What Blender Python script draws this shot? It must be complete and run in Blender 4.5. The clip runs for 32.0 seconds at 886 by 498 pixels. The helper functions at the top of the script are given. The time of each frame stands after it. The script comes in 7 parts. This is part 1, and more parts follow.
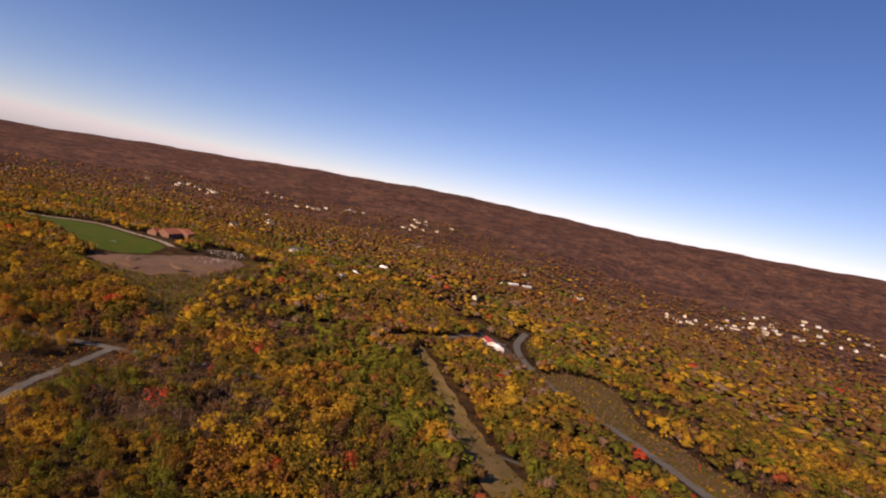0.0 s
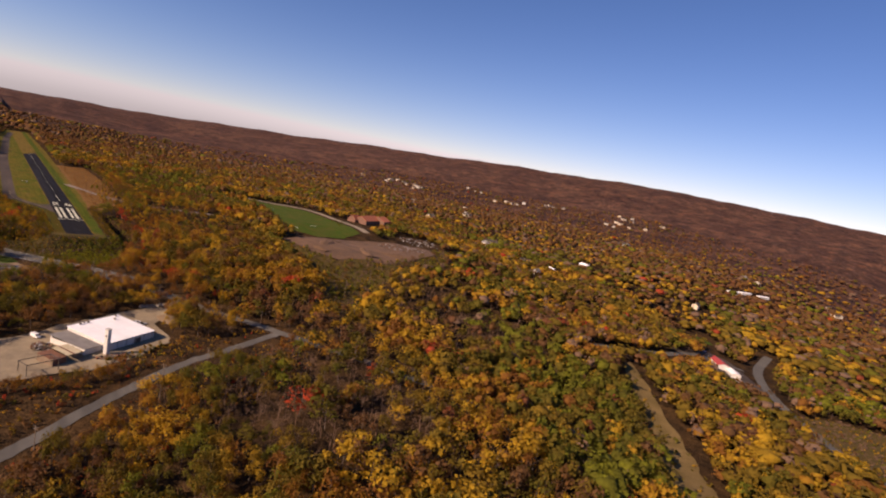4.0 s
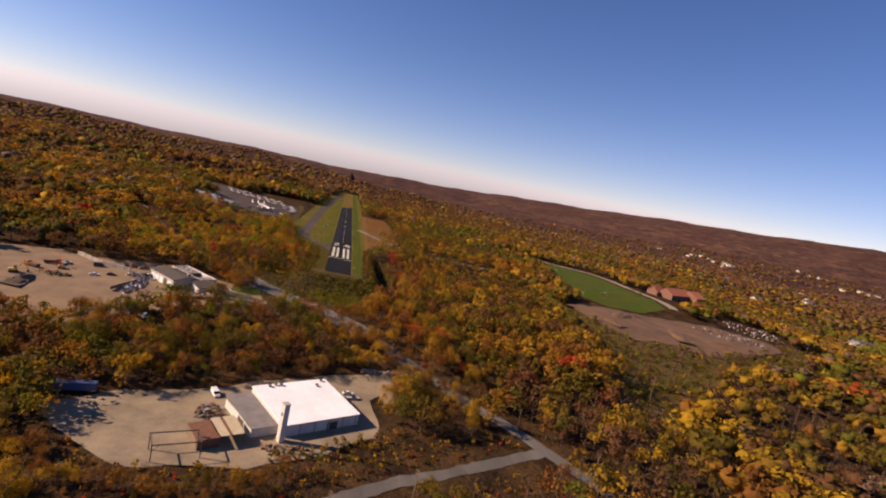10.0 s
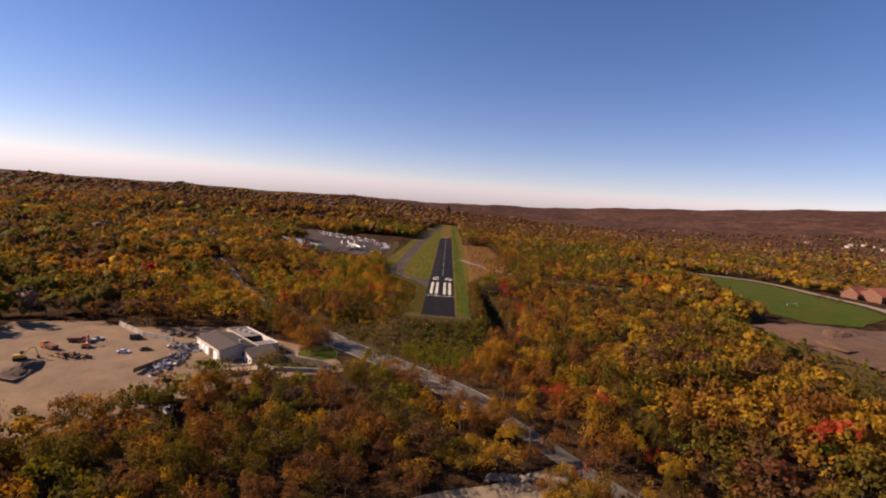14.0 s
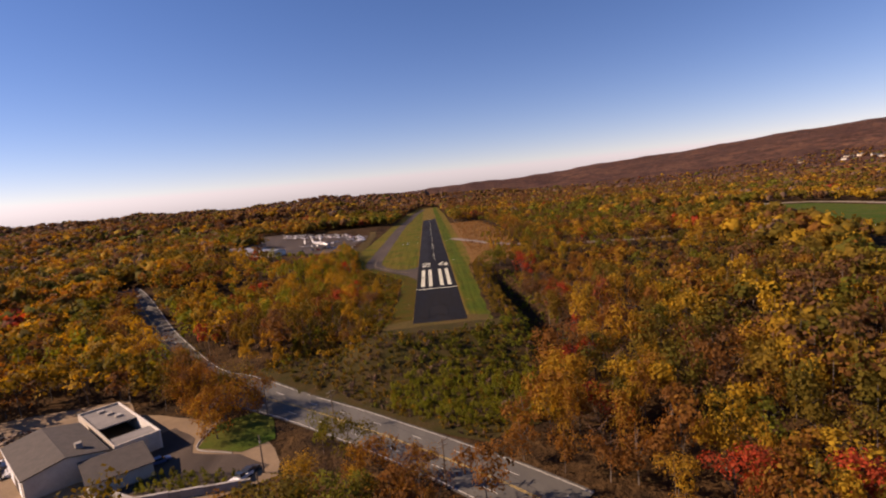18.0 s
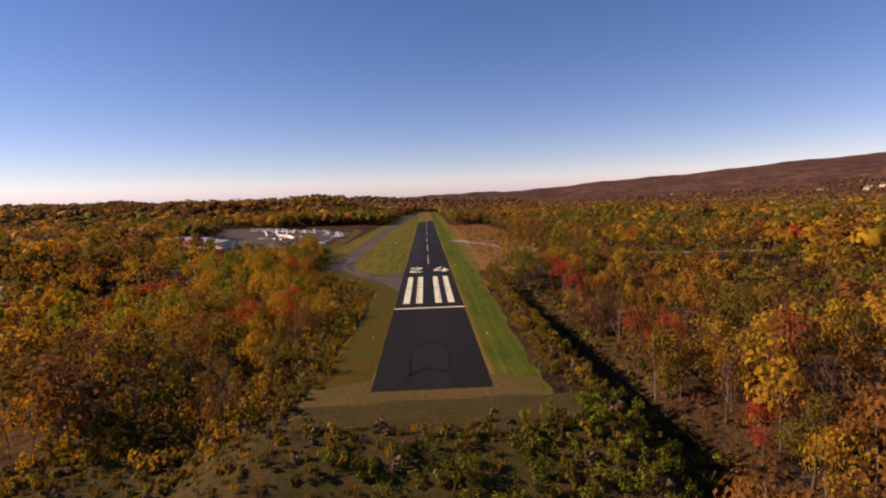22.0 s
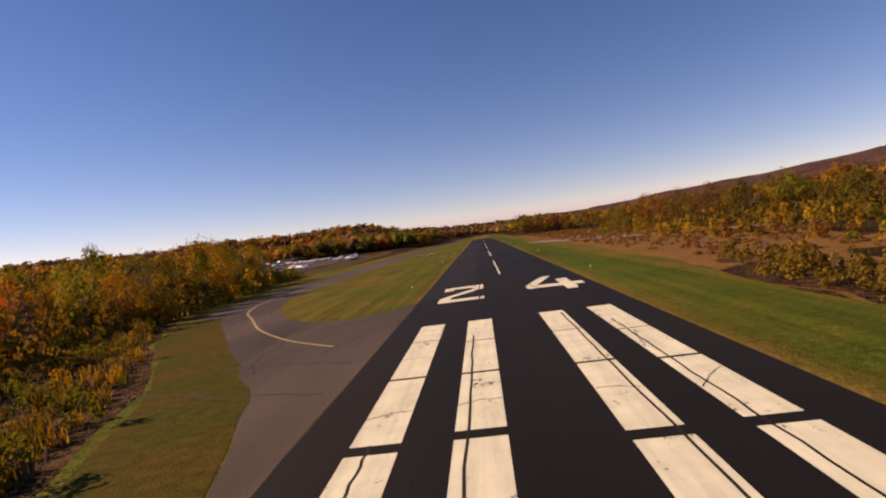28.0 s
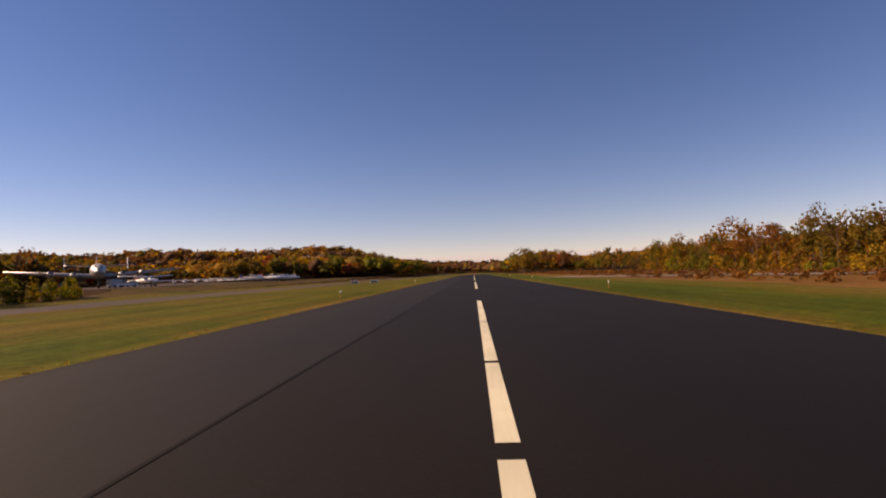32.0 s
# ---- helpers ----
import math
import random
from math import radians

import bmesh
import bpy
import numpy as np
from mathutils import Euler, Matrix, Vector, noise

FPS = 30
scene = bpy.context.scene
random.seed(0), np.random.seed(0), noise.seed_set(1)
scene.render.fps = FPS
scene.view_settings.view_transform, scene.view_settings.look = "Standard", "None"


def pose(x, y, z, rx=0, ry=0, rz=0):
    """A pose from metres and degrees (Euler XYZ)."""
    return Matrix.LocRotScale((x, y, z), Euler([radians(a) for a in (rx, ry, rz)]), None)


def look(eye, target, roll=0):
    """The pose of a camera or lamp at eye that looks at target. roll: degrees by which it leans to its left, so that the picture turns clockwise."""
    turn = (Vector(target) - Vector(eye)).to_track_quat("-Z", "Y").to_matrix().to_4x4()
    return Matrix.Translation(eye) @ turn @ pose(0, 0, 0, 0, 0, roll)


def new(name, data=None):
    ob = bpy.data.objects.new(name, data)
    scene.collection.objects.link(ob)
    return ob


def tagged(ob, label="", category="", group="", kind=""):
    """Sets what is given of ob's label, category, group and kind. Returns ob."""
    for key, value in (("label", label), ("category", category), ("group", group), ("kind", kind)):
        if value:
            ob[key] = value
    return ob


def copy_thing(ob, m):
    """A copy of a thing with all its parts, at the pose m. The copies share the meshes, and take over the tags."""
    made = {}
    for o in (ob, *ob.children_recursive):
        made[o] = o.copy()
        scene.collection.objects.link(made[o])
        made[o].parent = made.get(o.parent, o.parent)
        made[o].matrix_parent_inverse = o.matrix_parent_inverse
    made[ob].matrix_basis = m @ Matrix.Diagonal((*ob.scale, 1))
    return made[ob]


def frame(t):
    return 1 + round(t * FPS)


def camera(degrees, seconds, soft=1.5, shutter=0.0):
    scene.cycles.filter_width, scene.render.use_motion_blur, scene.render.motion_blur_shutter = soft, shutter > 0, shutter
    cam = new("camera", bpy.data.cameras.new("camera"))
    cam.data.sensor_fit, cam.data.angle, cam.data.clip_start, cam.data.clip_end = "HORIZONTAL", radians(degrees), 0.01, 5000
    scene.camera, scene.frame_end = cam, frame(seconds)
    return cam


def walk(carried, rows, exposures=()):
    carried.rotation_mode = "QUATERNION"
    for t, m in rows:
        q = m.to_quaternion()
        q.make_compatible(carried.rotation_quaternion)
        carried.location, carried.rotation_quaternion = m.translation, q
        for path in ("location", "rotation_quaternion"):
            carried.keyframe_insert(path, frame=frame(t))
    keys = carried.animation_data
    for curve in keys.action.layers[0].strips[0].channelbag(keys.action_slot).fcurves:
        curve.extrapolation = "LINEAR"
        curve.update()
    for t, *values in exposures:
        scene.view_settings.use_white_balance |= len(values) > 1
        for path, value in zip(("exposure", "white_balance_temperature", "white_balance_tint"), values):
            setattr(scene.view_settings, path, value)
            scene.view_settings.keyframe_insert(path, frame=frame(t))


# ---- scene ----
cam = camera(79.6, 32.0, soft=2.1)

PATH = [
    (0, (-142.181, -603.831, 123.812), (-140.403, -602.924, 123.676), 11.7),
    (0.5, (-132.235, -598.441, 122.491), (-130.496, -597.466, 122.333), 12.6),
    (1, (-122.01, -592.698, 120.746), (-120.324, -591.645, 120.529), 12.3),
    (1.5, (-111.685, -586.894, 118.55), (-110.061, -585.763, 118.259), 11.8),
    (2, (-101.568, -580.881, 115.952), (-100.022, -579.653, 115.634), 12.4),
    (2.5, (-91.151, -574.046, 113.329), (-89.689, -572.722, 113.001), 12.0),
    (3, (-81.785, -566.47, 111.248), (-80.387, -565.077, 110.924), 11.6),
    (3.5, (-72.96, -559.177, 108.776), (-71.597, -557.746, 108.469), 11.1),
    (5.5, (-44.339, -528.418, 97.259), (-43.176, -526.813, 96.997), 14.1),
    (6, (-37.9, -518.483, 95.325), (-36.824, -516.818, 95.058), 13.5),
    (6.5, (-31.909, -507.408, 91.795), (-30.924, -505.685, 91.547), 12.5),
    (7, (-26.378, -495.052, 89.411), (-25.493, -493.274, 89.18), 12.0),
    (7.5, (-21.451, -484.326, 85.871), (-20.657, -482.504, 85.646), 11.0),
    (8, (-17.093, -473.141, 83.613), (-16.377, -471.287, 83.384), 10.5),
    (8.5, (-12.952, -461.685, 80.952), (-12.317, -459.802, 80.726), 10.2),
    (9, (-9.283, -450.446, 78.242), (-8.737, -448.534, 78.021), 11.2),
    (9.5, (-6.209, -438.219, 76.435), (-5.747, -436.286, 76.205), 11.9),
    (10, (-3.675, -426.258, 73.823), (-3.291, -424.309, 73.593), 12.3),
    (10.5, (-1.659, -414.734, 71.851), (-1.347, -412.773, 71.606), 12.3),
    (11, (0.039, -402.836, 70.252), (0.278, -400.871, 69.967), 10.8),
    (11.5, (0.944, -391.443, 68.151), (1.12, -389.475, 67.839), 8.6),
    (12, (1.347, -379.623, 66.905), (1.466, -377.653, 66.584), 7.2),
    (12.5, (1.769, -368.399, 65.155), (1.84, -366.422, 64.865), 7.1),
    (13, (2.418, -357.369, 62.893), (2.453, -355.382, 62.666), 7.7),
    (13.5, (1.932, -345.694, 61.172), (1.95, -343.702, 60.991), 7.6),
    (14, (1.466, -334.356, 59.903), (1.455, -332.364, 59.725), 4.4),
    (14.5, (0.843, -323.521, 58.514), (0.801, -321.527, 58.36), 0.5),
    (16.5, (1.312, -268.001, 49.725), (1.213, -266.009, 49.57), -4.2),
    (17, (0.587, -255.82, 47.271), (0.532, -253.829, 47.09), -5.6),
    (17.5, (0.29, -243.47, 45.949), (0.283, -241.481, 45.743), -5.9),
    (18, (-0.516, -232.059, 43.645), (-0.474, -230.072, 43.418), -5.5),
    (18.5, (-0.249, -219.929, 42.098), (-0.159, -217.944, 41.874), -3.7),
    (19, (-0.388, -208.181, 39.543), (-0.268, -206.196, 39.332), -1.9),
    (19.5, (-0.685, -196.642, 37.34), (-0.567, -194.657, 37.125), -1.3),
    (20, (-0.475, -184.346, 35.584), (-0.386, -182.359, 35.375), -2.0),
    (20.5, (-0.701, -172.488, 33.047), (-0.634, -170.499, 32.849), -2.9),
    (21, (-0.698, -160.223, 31.208), (-0.638, -158.235, 30.992), -2.5),
    (21.5, (-0.445, -148.169, 29.541), (-0.381, -146.182, 29.328), -1.8),
    (22, (-0.044, -136.084, 28.092), (0.017, -134.094, 27.904), -2.0),
    (22.5, (0.197, -123.617, 26.632), (0.21, -121.628, 26.431), -1.6),
    (23, (0.388, -110.989, 24.637), (0.35, -109.003, 24.408), -0.5),
    (23.5, (0.582, -98.389, 22.845), (0.494, -96.408, 22.582), 0.6),
    (24, (0.318, -86.149, 20.968), (0.197, -84.173, 20.687), 1.4),
    (24.5, (0.386, -73.667, 18.783), (0.227, -71.693, 18.505), 1.8),
    (25, (0.108, -61.068, 16.768), (-0.067, -59.089, 16.537), 1.8),
    (25.5, (0.151, -47.355, 14.605), (-0.032, -45.367, 14.483), 1.8),
    (27.5, (-1.667, 3.523, 7.859), (-1.844, 5.515, 7.828), -6.9),
    (28, (-1.83, 15.873, 6.564), (-1.973, 17.867, 6.52), -7.6),
    (28.5, (-1.663, 27.328, 5.273), (-1.757, 29.326, 5.289), -5.2),
    (29, (-1.328, 38.372, 4.444), (-1.405, 40.371, 4.479), -4.1),
    (29.5, (-0.943, 49.278, 3.868), (-1.054, 51.275, 3.86), -2.2),
    (30, (-0.571, 59.818, 3.166), (-0.702, 61.814, 3.156), -1.3),
    (30.5, (-0.206, 70.688, 2.447), (-0.327, 72.683, 2.521), 0.1),
    (31, (0.055, 80.102, 2.074), (-0.043, 82.089, 2.276), 1.6),
    (31.5, (0.119, 89.618, 1.95), (0.007, 91.607, 2.124), -0.3),
    (32, (0.098, 98.76, 1.814), (-0.012, 100.754, 1.906), -2.2),
]
walk(cam, [(t, look(eye, target, roll)) for t, eye, target, roll in PATH], [(0, 0.4, 7200, 30), (8, 0.52, 7200, 30), (24, 0.57, 7500, 30), (28, 0.48, 8000, 32), (32, 0.44, 8600, 32)])

# ---- sky, sun, exposure ----
SUN_BEARING, SUN_HEIGHT = -86.0, 31.0
world = bpy.data.worlds.new("sky")
scene.world = world
world.use_nodes = True
wn = world.node_tree
sky = wn.nodes.new("ShaderNodeTexSky")
sky.sky_type, sky.sun_disc = "NISHITA", False
sky.sun_elevation, sky.sun_rotation = radians(SUN_HEIGHT), radians(SUN_BEARING)
sky.air_density, sky.dust_density, sky.ozone_density, sky.altitude = 1.0, 0.06, 3.4, 1500
tone = wn.nodes.new("ShaderNodeMix")
tone.data_type, tone.blend_type = "RGBA", "MULTIPLY"
tone.inputs[0].default_value, tone.inputs[7].default_value = 1.0, (1.08, 0.95, 0.97, 1)
wn.links.new(sky.outputs[0], tone.inputs[6])
vivid = wn.nodes.new("ShaderNodeHueSaturation")
vivid.inputs["Saturation"].default_value = 1.25
wn.links.new(tone.outputs[2], vivid.inputs["Color"])
split, merge = wn.nodes.new("ShaderNodeSeparateColor"), wn.nodes.new("ShaderNodeCombineColor")
wn.links.new(vivid.outputs[0], split.inputs[0])
wn.links.new(split.outputs[2], merge.inputs[2])
for k, top in ((0, 0.975), (1, 0.985)):
    limit, least = wn.nodes.new("ShaderNodeMath"), wn.nodes.new("ShaderNodeMath")
    limit.operation, least.operation = "MULTIPLY", "MINIMUM"
    limit.inputs[1].default_value = top
    wn.links.new(split.outputs[2], limit.inputs[0])
    wn.links.new(limit.outputs[0], least.inputs[0])
    wn.links.new(split.outputs[k], least.inputs[1])
    wn.links.new(least.outputs[0], merge.inputs[k])
wn.links.new(merge.outputs[0], wn.nodes["Background"].inputs[0])
wn.nodes["Background"].inputs[1].default_value = 0.085
sun = new("sun", bpy.data.lights.new("sun", "SUN"))
sun.data.energy, sun.data.angle, sun.data.color = 5.6, radians(0.53), (1.0, 0.84, 0.62)
SUN_AT = Vector((math.sin(radians(SUN_BEARING)) * math.cos(radians(SUN_HEIGHT)),
                 math.cos(radians(SUN_BEARING)) * math.cos(radians(SUN_HEIGHT)), math.sin(radians(SUN_HEIGHT))))
sun.matrix_world = look(SUN_AT * 400, (0, 0, 0))


# ---- materials ----
class Nodes:
    """A node material under construction."""

    def __init__(self, name, rough=0.9, metal=0.0, spec=0.3):
        self.mat = bpy.data.materials.new(name)
        self.mat.use_nodes = True
        self.tree = self.mat.node_tree
        self.bsdf = self.tree.nodes["Principled BSDF"]
        self.bsdf.inputs["Roughness"].default_value = rough
        self.bsdf.inputs["Metallic"].default_value = metal
        self.bsdf.inputs["Specular IOR Level"].default_value = spec
        self.place = self.tree.nodes.new("ShaderNodeTexCoord").outputs["Object"]
        self.geo = self.tree.nodes.new("ShaderNodeNewGeometry")

    def node(self, kind, **values):
        n = self.tree.nodes.new(kind)
        for k, v in values.items():
            n.inputs[k.replace("_", " ")].default_value = v
        return n

    def link(self, a, b):
        self.tree.links.new(a, b)

    def noise(self, scale, detail=4.0, rough=0.6, source=None, stretch=None):
        n = self.node("ShaderNodeTexNoise", Scale=scale, Detail=detail, Roughness=rough)
        src = source or self.geo.outputs["Position"]
        if stretch:
            m = self.node("ShaderNodeMapping", Scale=stretch)
            self.link(src, m.inputs[0])
            src = m.outputs[0]
        self.link(src, n.inputs["Vector"])
        return n.outputs["Fac"]

    def ramp(self, value, *stops, hard=False):
        r = self.node("ShaderNodeValToRGB")
        if hard:
            r.color_ramp.interpolation = "CONSTANT"
        els = r.color_ramp.elements
        while len(els) < len(stops):
            els.new(0.5)
        for e, (p, c) in zip(els, stops):
            e.position = p
            e.color = (*c, 1) if isinstance(c, tuple) else (c, c, c, 1)
        self.link(value, r.inputs[0])
        return r.outputs[0]

    def mix(self, a, b, f, mode="MIX"):
        m = self.tree.nodes.new("ShaderNodeMix")
        m.data_type, m.blend_type = "RGBA", mode
        for sock, v in ((m.inputs[0], f), (m.inputs[6], a), (m.inputs[7], b)):
            if isinstance(v, (int, float)):
                sock.default_value = v
            elif isinstance(v, tuple):
                sock.default_value = (*v, 1)
            else:
                self.link(v, sock)
        return m.outputs[2]

    def math(self, op, a, b=0.0, c=0.0):
        m = self.tree.nodes.new("ShaderNodeMath")
        m.operation = op
        for sock, v in zip(m.inputs, (a, b, c)):
            if isinstance(v, (int, float)):
                sock.default_value = v
            else:
                self.link(v, sock)
        return m.outputs[0]

    def colour(self, value):
        if isinstance(value, tuple):
            self.bsdf.inputs["Base Color"].default_value = (*value, 1)
        else:
            self.link(value, self.bsdf.inputs["Base Color"])
        return self

    def bump(self, value, depth, strength=1.0):
        b = self.node("ShaderNodeBump", Strength=strength, Distance=depth)
        self.link(value, b.inputs["Height"])
        self.link(b.outputs[0], self.bsdf.inputs["Normal"])
        return self

    def rough(self, value):
        self.link(value, self.bsdf.inputs["Roughness"])
        return self


def plain(name, a, b=None, scale=3.0, rough=0.7, metal=0.0, spec=0.4, relief=0.0, fine=18.0, stretch=None):
    """Two tones mixed by coarse and fine grain, with a little relief."""
    m = Nodes(name, rough, metal, spec)
    b = b or tuple(c * 0.7 for c in a)
    coarse = m.noise(scale, 5, 0.65, m.place, stretch)
    grain = m.noise(scale * fine, 3, 0.6, m.place)
    both = m.math("MULTIPLY_ADD", grain, 0.35, m.math("MULTIPLY", coarse, 0.75))
    m.colour(m.ramp(both, (0.36, b), (0.66, a)))
    if relief:
        m.bump(grain, relief)
    return m.mat


def leaf_material(name, stops, dull=0.75):
    """Autumn leaves: the tree's own tint, varied leaf by leaf and over each crown."""
    m = Nodes(name, 0.8, 0.0, 0.1)
    tint = m.node("ShaderNodeAttribute")
    tint.attribute_name = "tint"
    leaf = m.geo.outputs["Random Per Island"]
    drift = m.math("MULTIPLY_ADD", m.noise(0.16, 3, 0.6), 0.14, -0.07)
    t = m.math("ADD", m.math("ADD", tint.outputs["Fac"], drift), m.math("MULTIPLY_ADD", leaf, 0.06, -0.03))
    base = m.ramp(t, *stops)
    grain = m.math("MULTIPLY_ADD", m.noise(2.2, 4, 0.7), 1.0, m.math("MULTIPLY", m.noise(0.45, 3), 0.7))
    shade = m.math("MULTIPLY_ADD", grain, 0.6, m.math("MULTIPLY_ADD", leaf, 0.2, 0.32))
    m.bump(grain, 0.9, 0.7)
    m.colour(m.mix(base, shade, 1.0, "MULTIPLY"))
    thin = m.tree.nodes.new("ShaderNodeBsdfTranslucent")
    m.link(m.mix(base, (1.5, 1.2, 0.5), 1.0, "MULTIPLY"), thin.inputs[0])
    both = m.tree.nodes.new("ShaderNodeMixShader")
    both.inputs[0].default_value = 0.32
    m.link(m.bsdf.outputs[0], both.inputs[1])
    m.link(thin.outputs[0], both.inputs[2])
    m.link(both.outputs[0], m.tree.nodes["Material Output"].inputs[0])
    return m.mat


LEAF = leaf_material("autumn_leaves", ((0.0, (0.026, 0.034, 0.006)), (0.05, (0.14, 0.16, 0.015)), (0.09, (0.2, 0.205, 0.017)), (0.13, (0.15, 0.15, 0.015)), (0.19, (0.09, 0.084, 0.012)), (0.32, (0.142, 0.1, 0.015)), (0.44, (0.195, 0.12, 0.016)),
                                       (0.51, (0.38, 0.23, 0.019)), (0.59, (0.41, 0.245, 0.02)), (0.66, (0.215, 0.09, 0.018)), (0.82, (0.13, 0.07, 0.032)), (0.88, (0.15, 0.06, 0.028)), (0.93, (0.38, 0.058, 0.022)), (1.0, (0.4, 0.055, 0.022))))
TWIG = plain("bare_twigs", (0.136, 0.0784, 0.0464), (0.076, 0.0432, 0.0256), 0.3, 0.95)
BARK = plain("bark", (0.136, 0.112, 0.092), (0.056, 0.044, 0.036), 2.0, 0.95, relief=0.03, stretch=(1, 1, 0.2))


def ground_material():
    """Forest floor: fallen leaves, dead grass and dark soil; far away the canopy's colours, with haze and gap shade
    painted in.
    """
    m = Nodes("forest_floor", 0.95, 0, 0.03)
    a = m.ramp(m.noise(0.06, 8, 0.68), (0.36, (0.0216, 0.0144, 0.00936)), (0.5, (0.054, 0.03168, 0.01512)), (0.62, (0.0792, 0.04464, 0.01872)), (0.75, (0.0432, 0.03744, 0.0144)))
    fine = m.ramp(m.noise(0.9, 5, 0.7), (0.3, 0.45), (0.7, 1.35))
    near = m.mix(a, fine, 1.0, "MULTIPLY")
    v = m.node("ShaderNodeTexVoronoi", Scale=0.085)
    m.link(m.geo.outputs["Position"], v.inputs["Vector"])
    # crown tones pushed towards purple to stand for haze over the hills
    crowns = m.ramp(v.outputs["Color"], (0.0, (0.0912, 0.057, 0.04712)), (0.4, (0.1216, 0.06992, 0.05016)), (0.7, (0.1026, 0.06992, 0.057)), (1.0, (0.1368, 0.0798, 0.04712)))
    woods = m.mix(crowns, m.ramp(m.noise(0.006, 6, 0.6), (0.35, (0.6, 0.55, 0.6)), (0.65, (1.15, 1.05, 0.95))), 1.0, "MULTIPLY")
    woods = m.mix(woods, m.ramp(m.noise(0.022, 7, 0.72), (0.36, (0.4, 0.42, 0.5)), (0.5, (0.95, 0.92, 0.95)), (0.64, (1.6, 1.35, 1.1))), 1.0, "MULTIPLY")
    # shade in the gaps between crowns, painted in by distance from each middle
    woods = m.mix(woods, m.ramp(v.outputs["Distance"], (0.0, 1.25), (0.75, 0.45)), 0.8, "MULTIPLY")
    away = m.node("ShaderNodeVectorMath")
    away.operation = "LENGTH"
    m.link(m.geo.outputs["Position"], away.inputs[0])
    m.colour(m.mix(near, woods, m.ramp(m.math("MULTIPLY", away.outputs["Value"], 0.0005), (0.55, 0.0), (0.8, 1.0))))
    m.bump(m.math("ADD", m.math("MULTIPLY", v.outputs["Distance"], -1.0), m.noise(0.3, 5, 0.7)), 2.5, 0.8)
    return m.mat


def grass_material(name, lush, dry, patch=0.05):
    m = Nodes(name, 0.95, 0, 0.04)
    big = m.noise(patch, 6, 0.62)
    fine = m.noise(1.7, 5, 0.7)
    c = m.mix(m.ramp(big, (0.38, dry), (0.62, lush)), m.ramp(fine, (0.3, 0.62), (0.72, 1.3)), 1.0, "MULTIPLY")
    m.colour(c).bump(m.noise(9.0, 3), 0.06)
    return m.mat


FLOOR = ground_material()


def strip_material():
    """Mown grass of the landing strip: tan along the asphalt, lush bands beside it, worn patches and mower tracks."""
    m = Nodes("mown_grass", 0.95, 0, 0.04)
    across = m.node("ShaderNodeSeparateXYZ")
    m.link(m.geo.outputs["Position"], across.inputs[0])
    band = m.ramp(m.math("MULTIPLY_ADD", across.outputs[0], 0.02, 0.5), (0.0, 0.34), (0.2, 0.42), (0.28, 0.46), (0.318, 0.12), (0.682, 0.12), (0.72, 0.6), (0.82, 0.66), (0.88, 0.3), (1.0, 0.22))
    patches = m.math("MULTIPLY_ADD", m.noise(0.06, 7, 0.68), 1.5, -0.75)
    lush = m.math("ADD", m.math("ADD", band, patches), m.math("MULTIPLY_ADD", m.noise(0.5, 5, 0.7), 0.5, -0.25))
    c = m.ramp(lush, (0.05, (0.156, 0.09984, 0.02652)), (0.3, (0.1131, 0.09204, 0.01404)), (0.55, (0.06864, 0.08424, 0.00936)), (0.85, (0.039, 0.0702, 0.00858)))
    tracks = m.ramp(m.noise(0.9, 3, 0.55, stretch=(1.0, 0.02, 1.0)), (0.34, 0.68), (0.62, 1.08))
    blades = m.ramp(m.noise(2.3, 6, 0.75), (0.3, 0.5), (0.72, 1.4))
    m.colour(m.mix(m.mix(c, tracks, 1.0, "MULTIPLY"), blades, 1.0, "MULTIPLY")).bump(m.noise(7.0, 4), 0.09)
    return m.mat


GRASS = strip_material()
LUSH = grass_material("green_grass", (0.04408, 0.0798, 0.00988), (0.076, 0.0798, 0.0152), 0.06)
DRY = grass_material("dry_grass", (0.076, 0.05928, 0.01824), (0.0988, 0.0646, 0.02432), 0.09)
TAN = grass_material("tan_grass", (0.1292, 0.0912, 0.0342), (0.1824, 0.1254, 0.0532), 0.05)
SCRUB = grass_material("brown_scrub", (0.1444, 0.07448, 0.0228), (0.1824, 0.095, 0.03192), 0.08)


def asphalt_material(name, dark, light, gloss=0.11):
    m = Nodes(name, 0.88, 0, gloss)
    big = m.noise(0.12, 6, 0.6, stretch=(1.0, 0.15, 1.0))
    grit = m.noise(14.0, 3, 0.7)
    c = m.mix(m.ramp(big, (0.35, dark), (0.68, light)), m.ramp(grit, (0.3, 0.75), (0.7, 1.25)), 1.0, "MULTIPLY")
    m.colour(c).bump(grit, 0.003)
    m.rough(m.ramp(big, (0.3, 0.72), (0.7, 0.92)))
    return m.mat


RUNWAY = asphalt_material("fresh_asphalt", (0.0045, 0.0036, 0.0031), (0.0092, 0.0073, 0.0062), 0.15)
TARMAC = asphalt_material("old_tarmac", (0.039, 0.0298, 0.0238), (0.088, 0.067, 0.0525))
ROADWAY = asphalt_material("road_asphalt", (0.076, 0.0722, 0.0646), (0.1292, 0.1216, 0.1064))
GRAVEL = plain("pale_gravel", (0.2736, 0.2166, 0.1368), (0.1216, 0.095, 0.0646), 0.08, 0.95, relief=0.03, fine=30)
DIRT = plain("brown_dirt", (0.2204, 0.1497, 0.0836), (0.114, 0.076, 0.0456), 0.09, 0.95, relief=0.05, fine=30)
PAINT = plain("white_paint", (0.7, 0.66, 0.42), (0.5, 0.46, 0.29), 0.5, 0.8, fine=20)


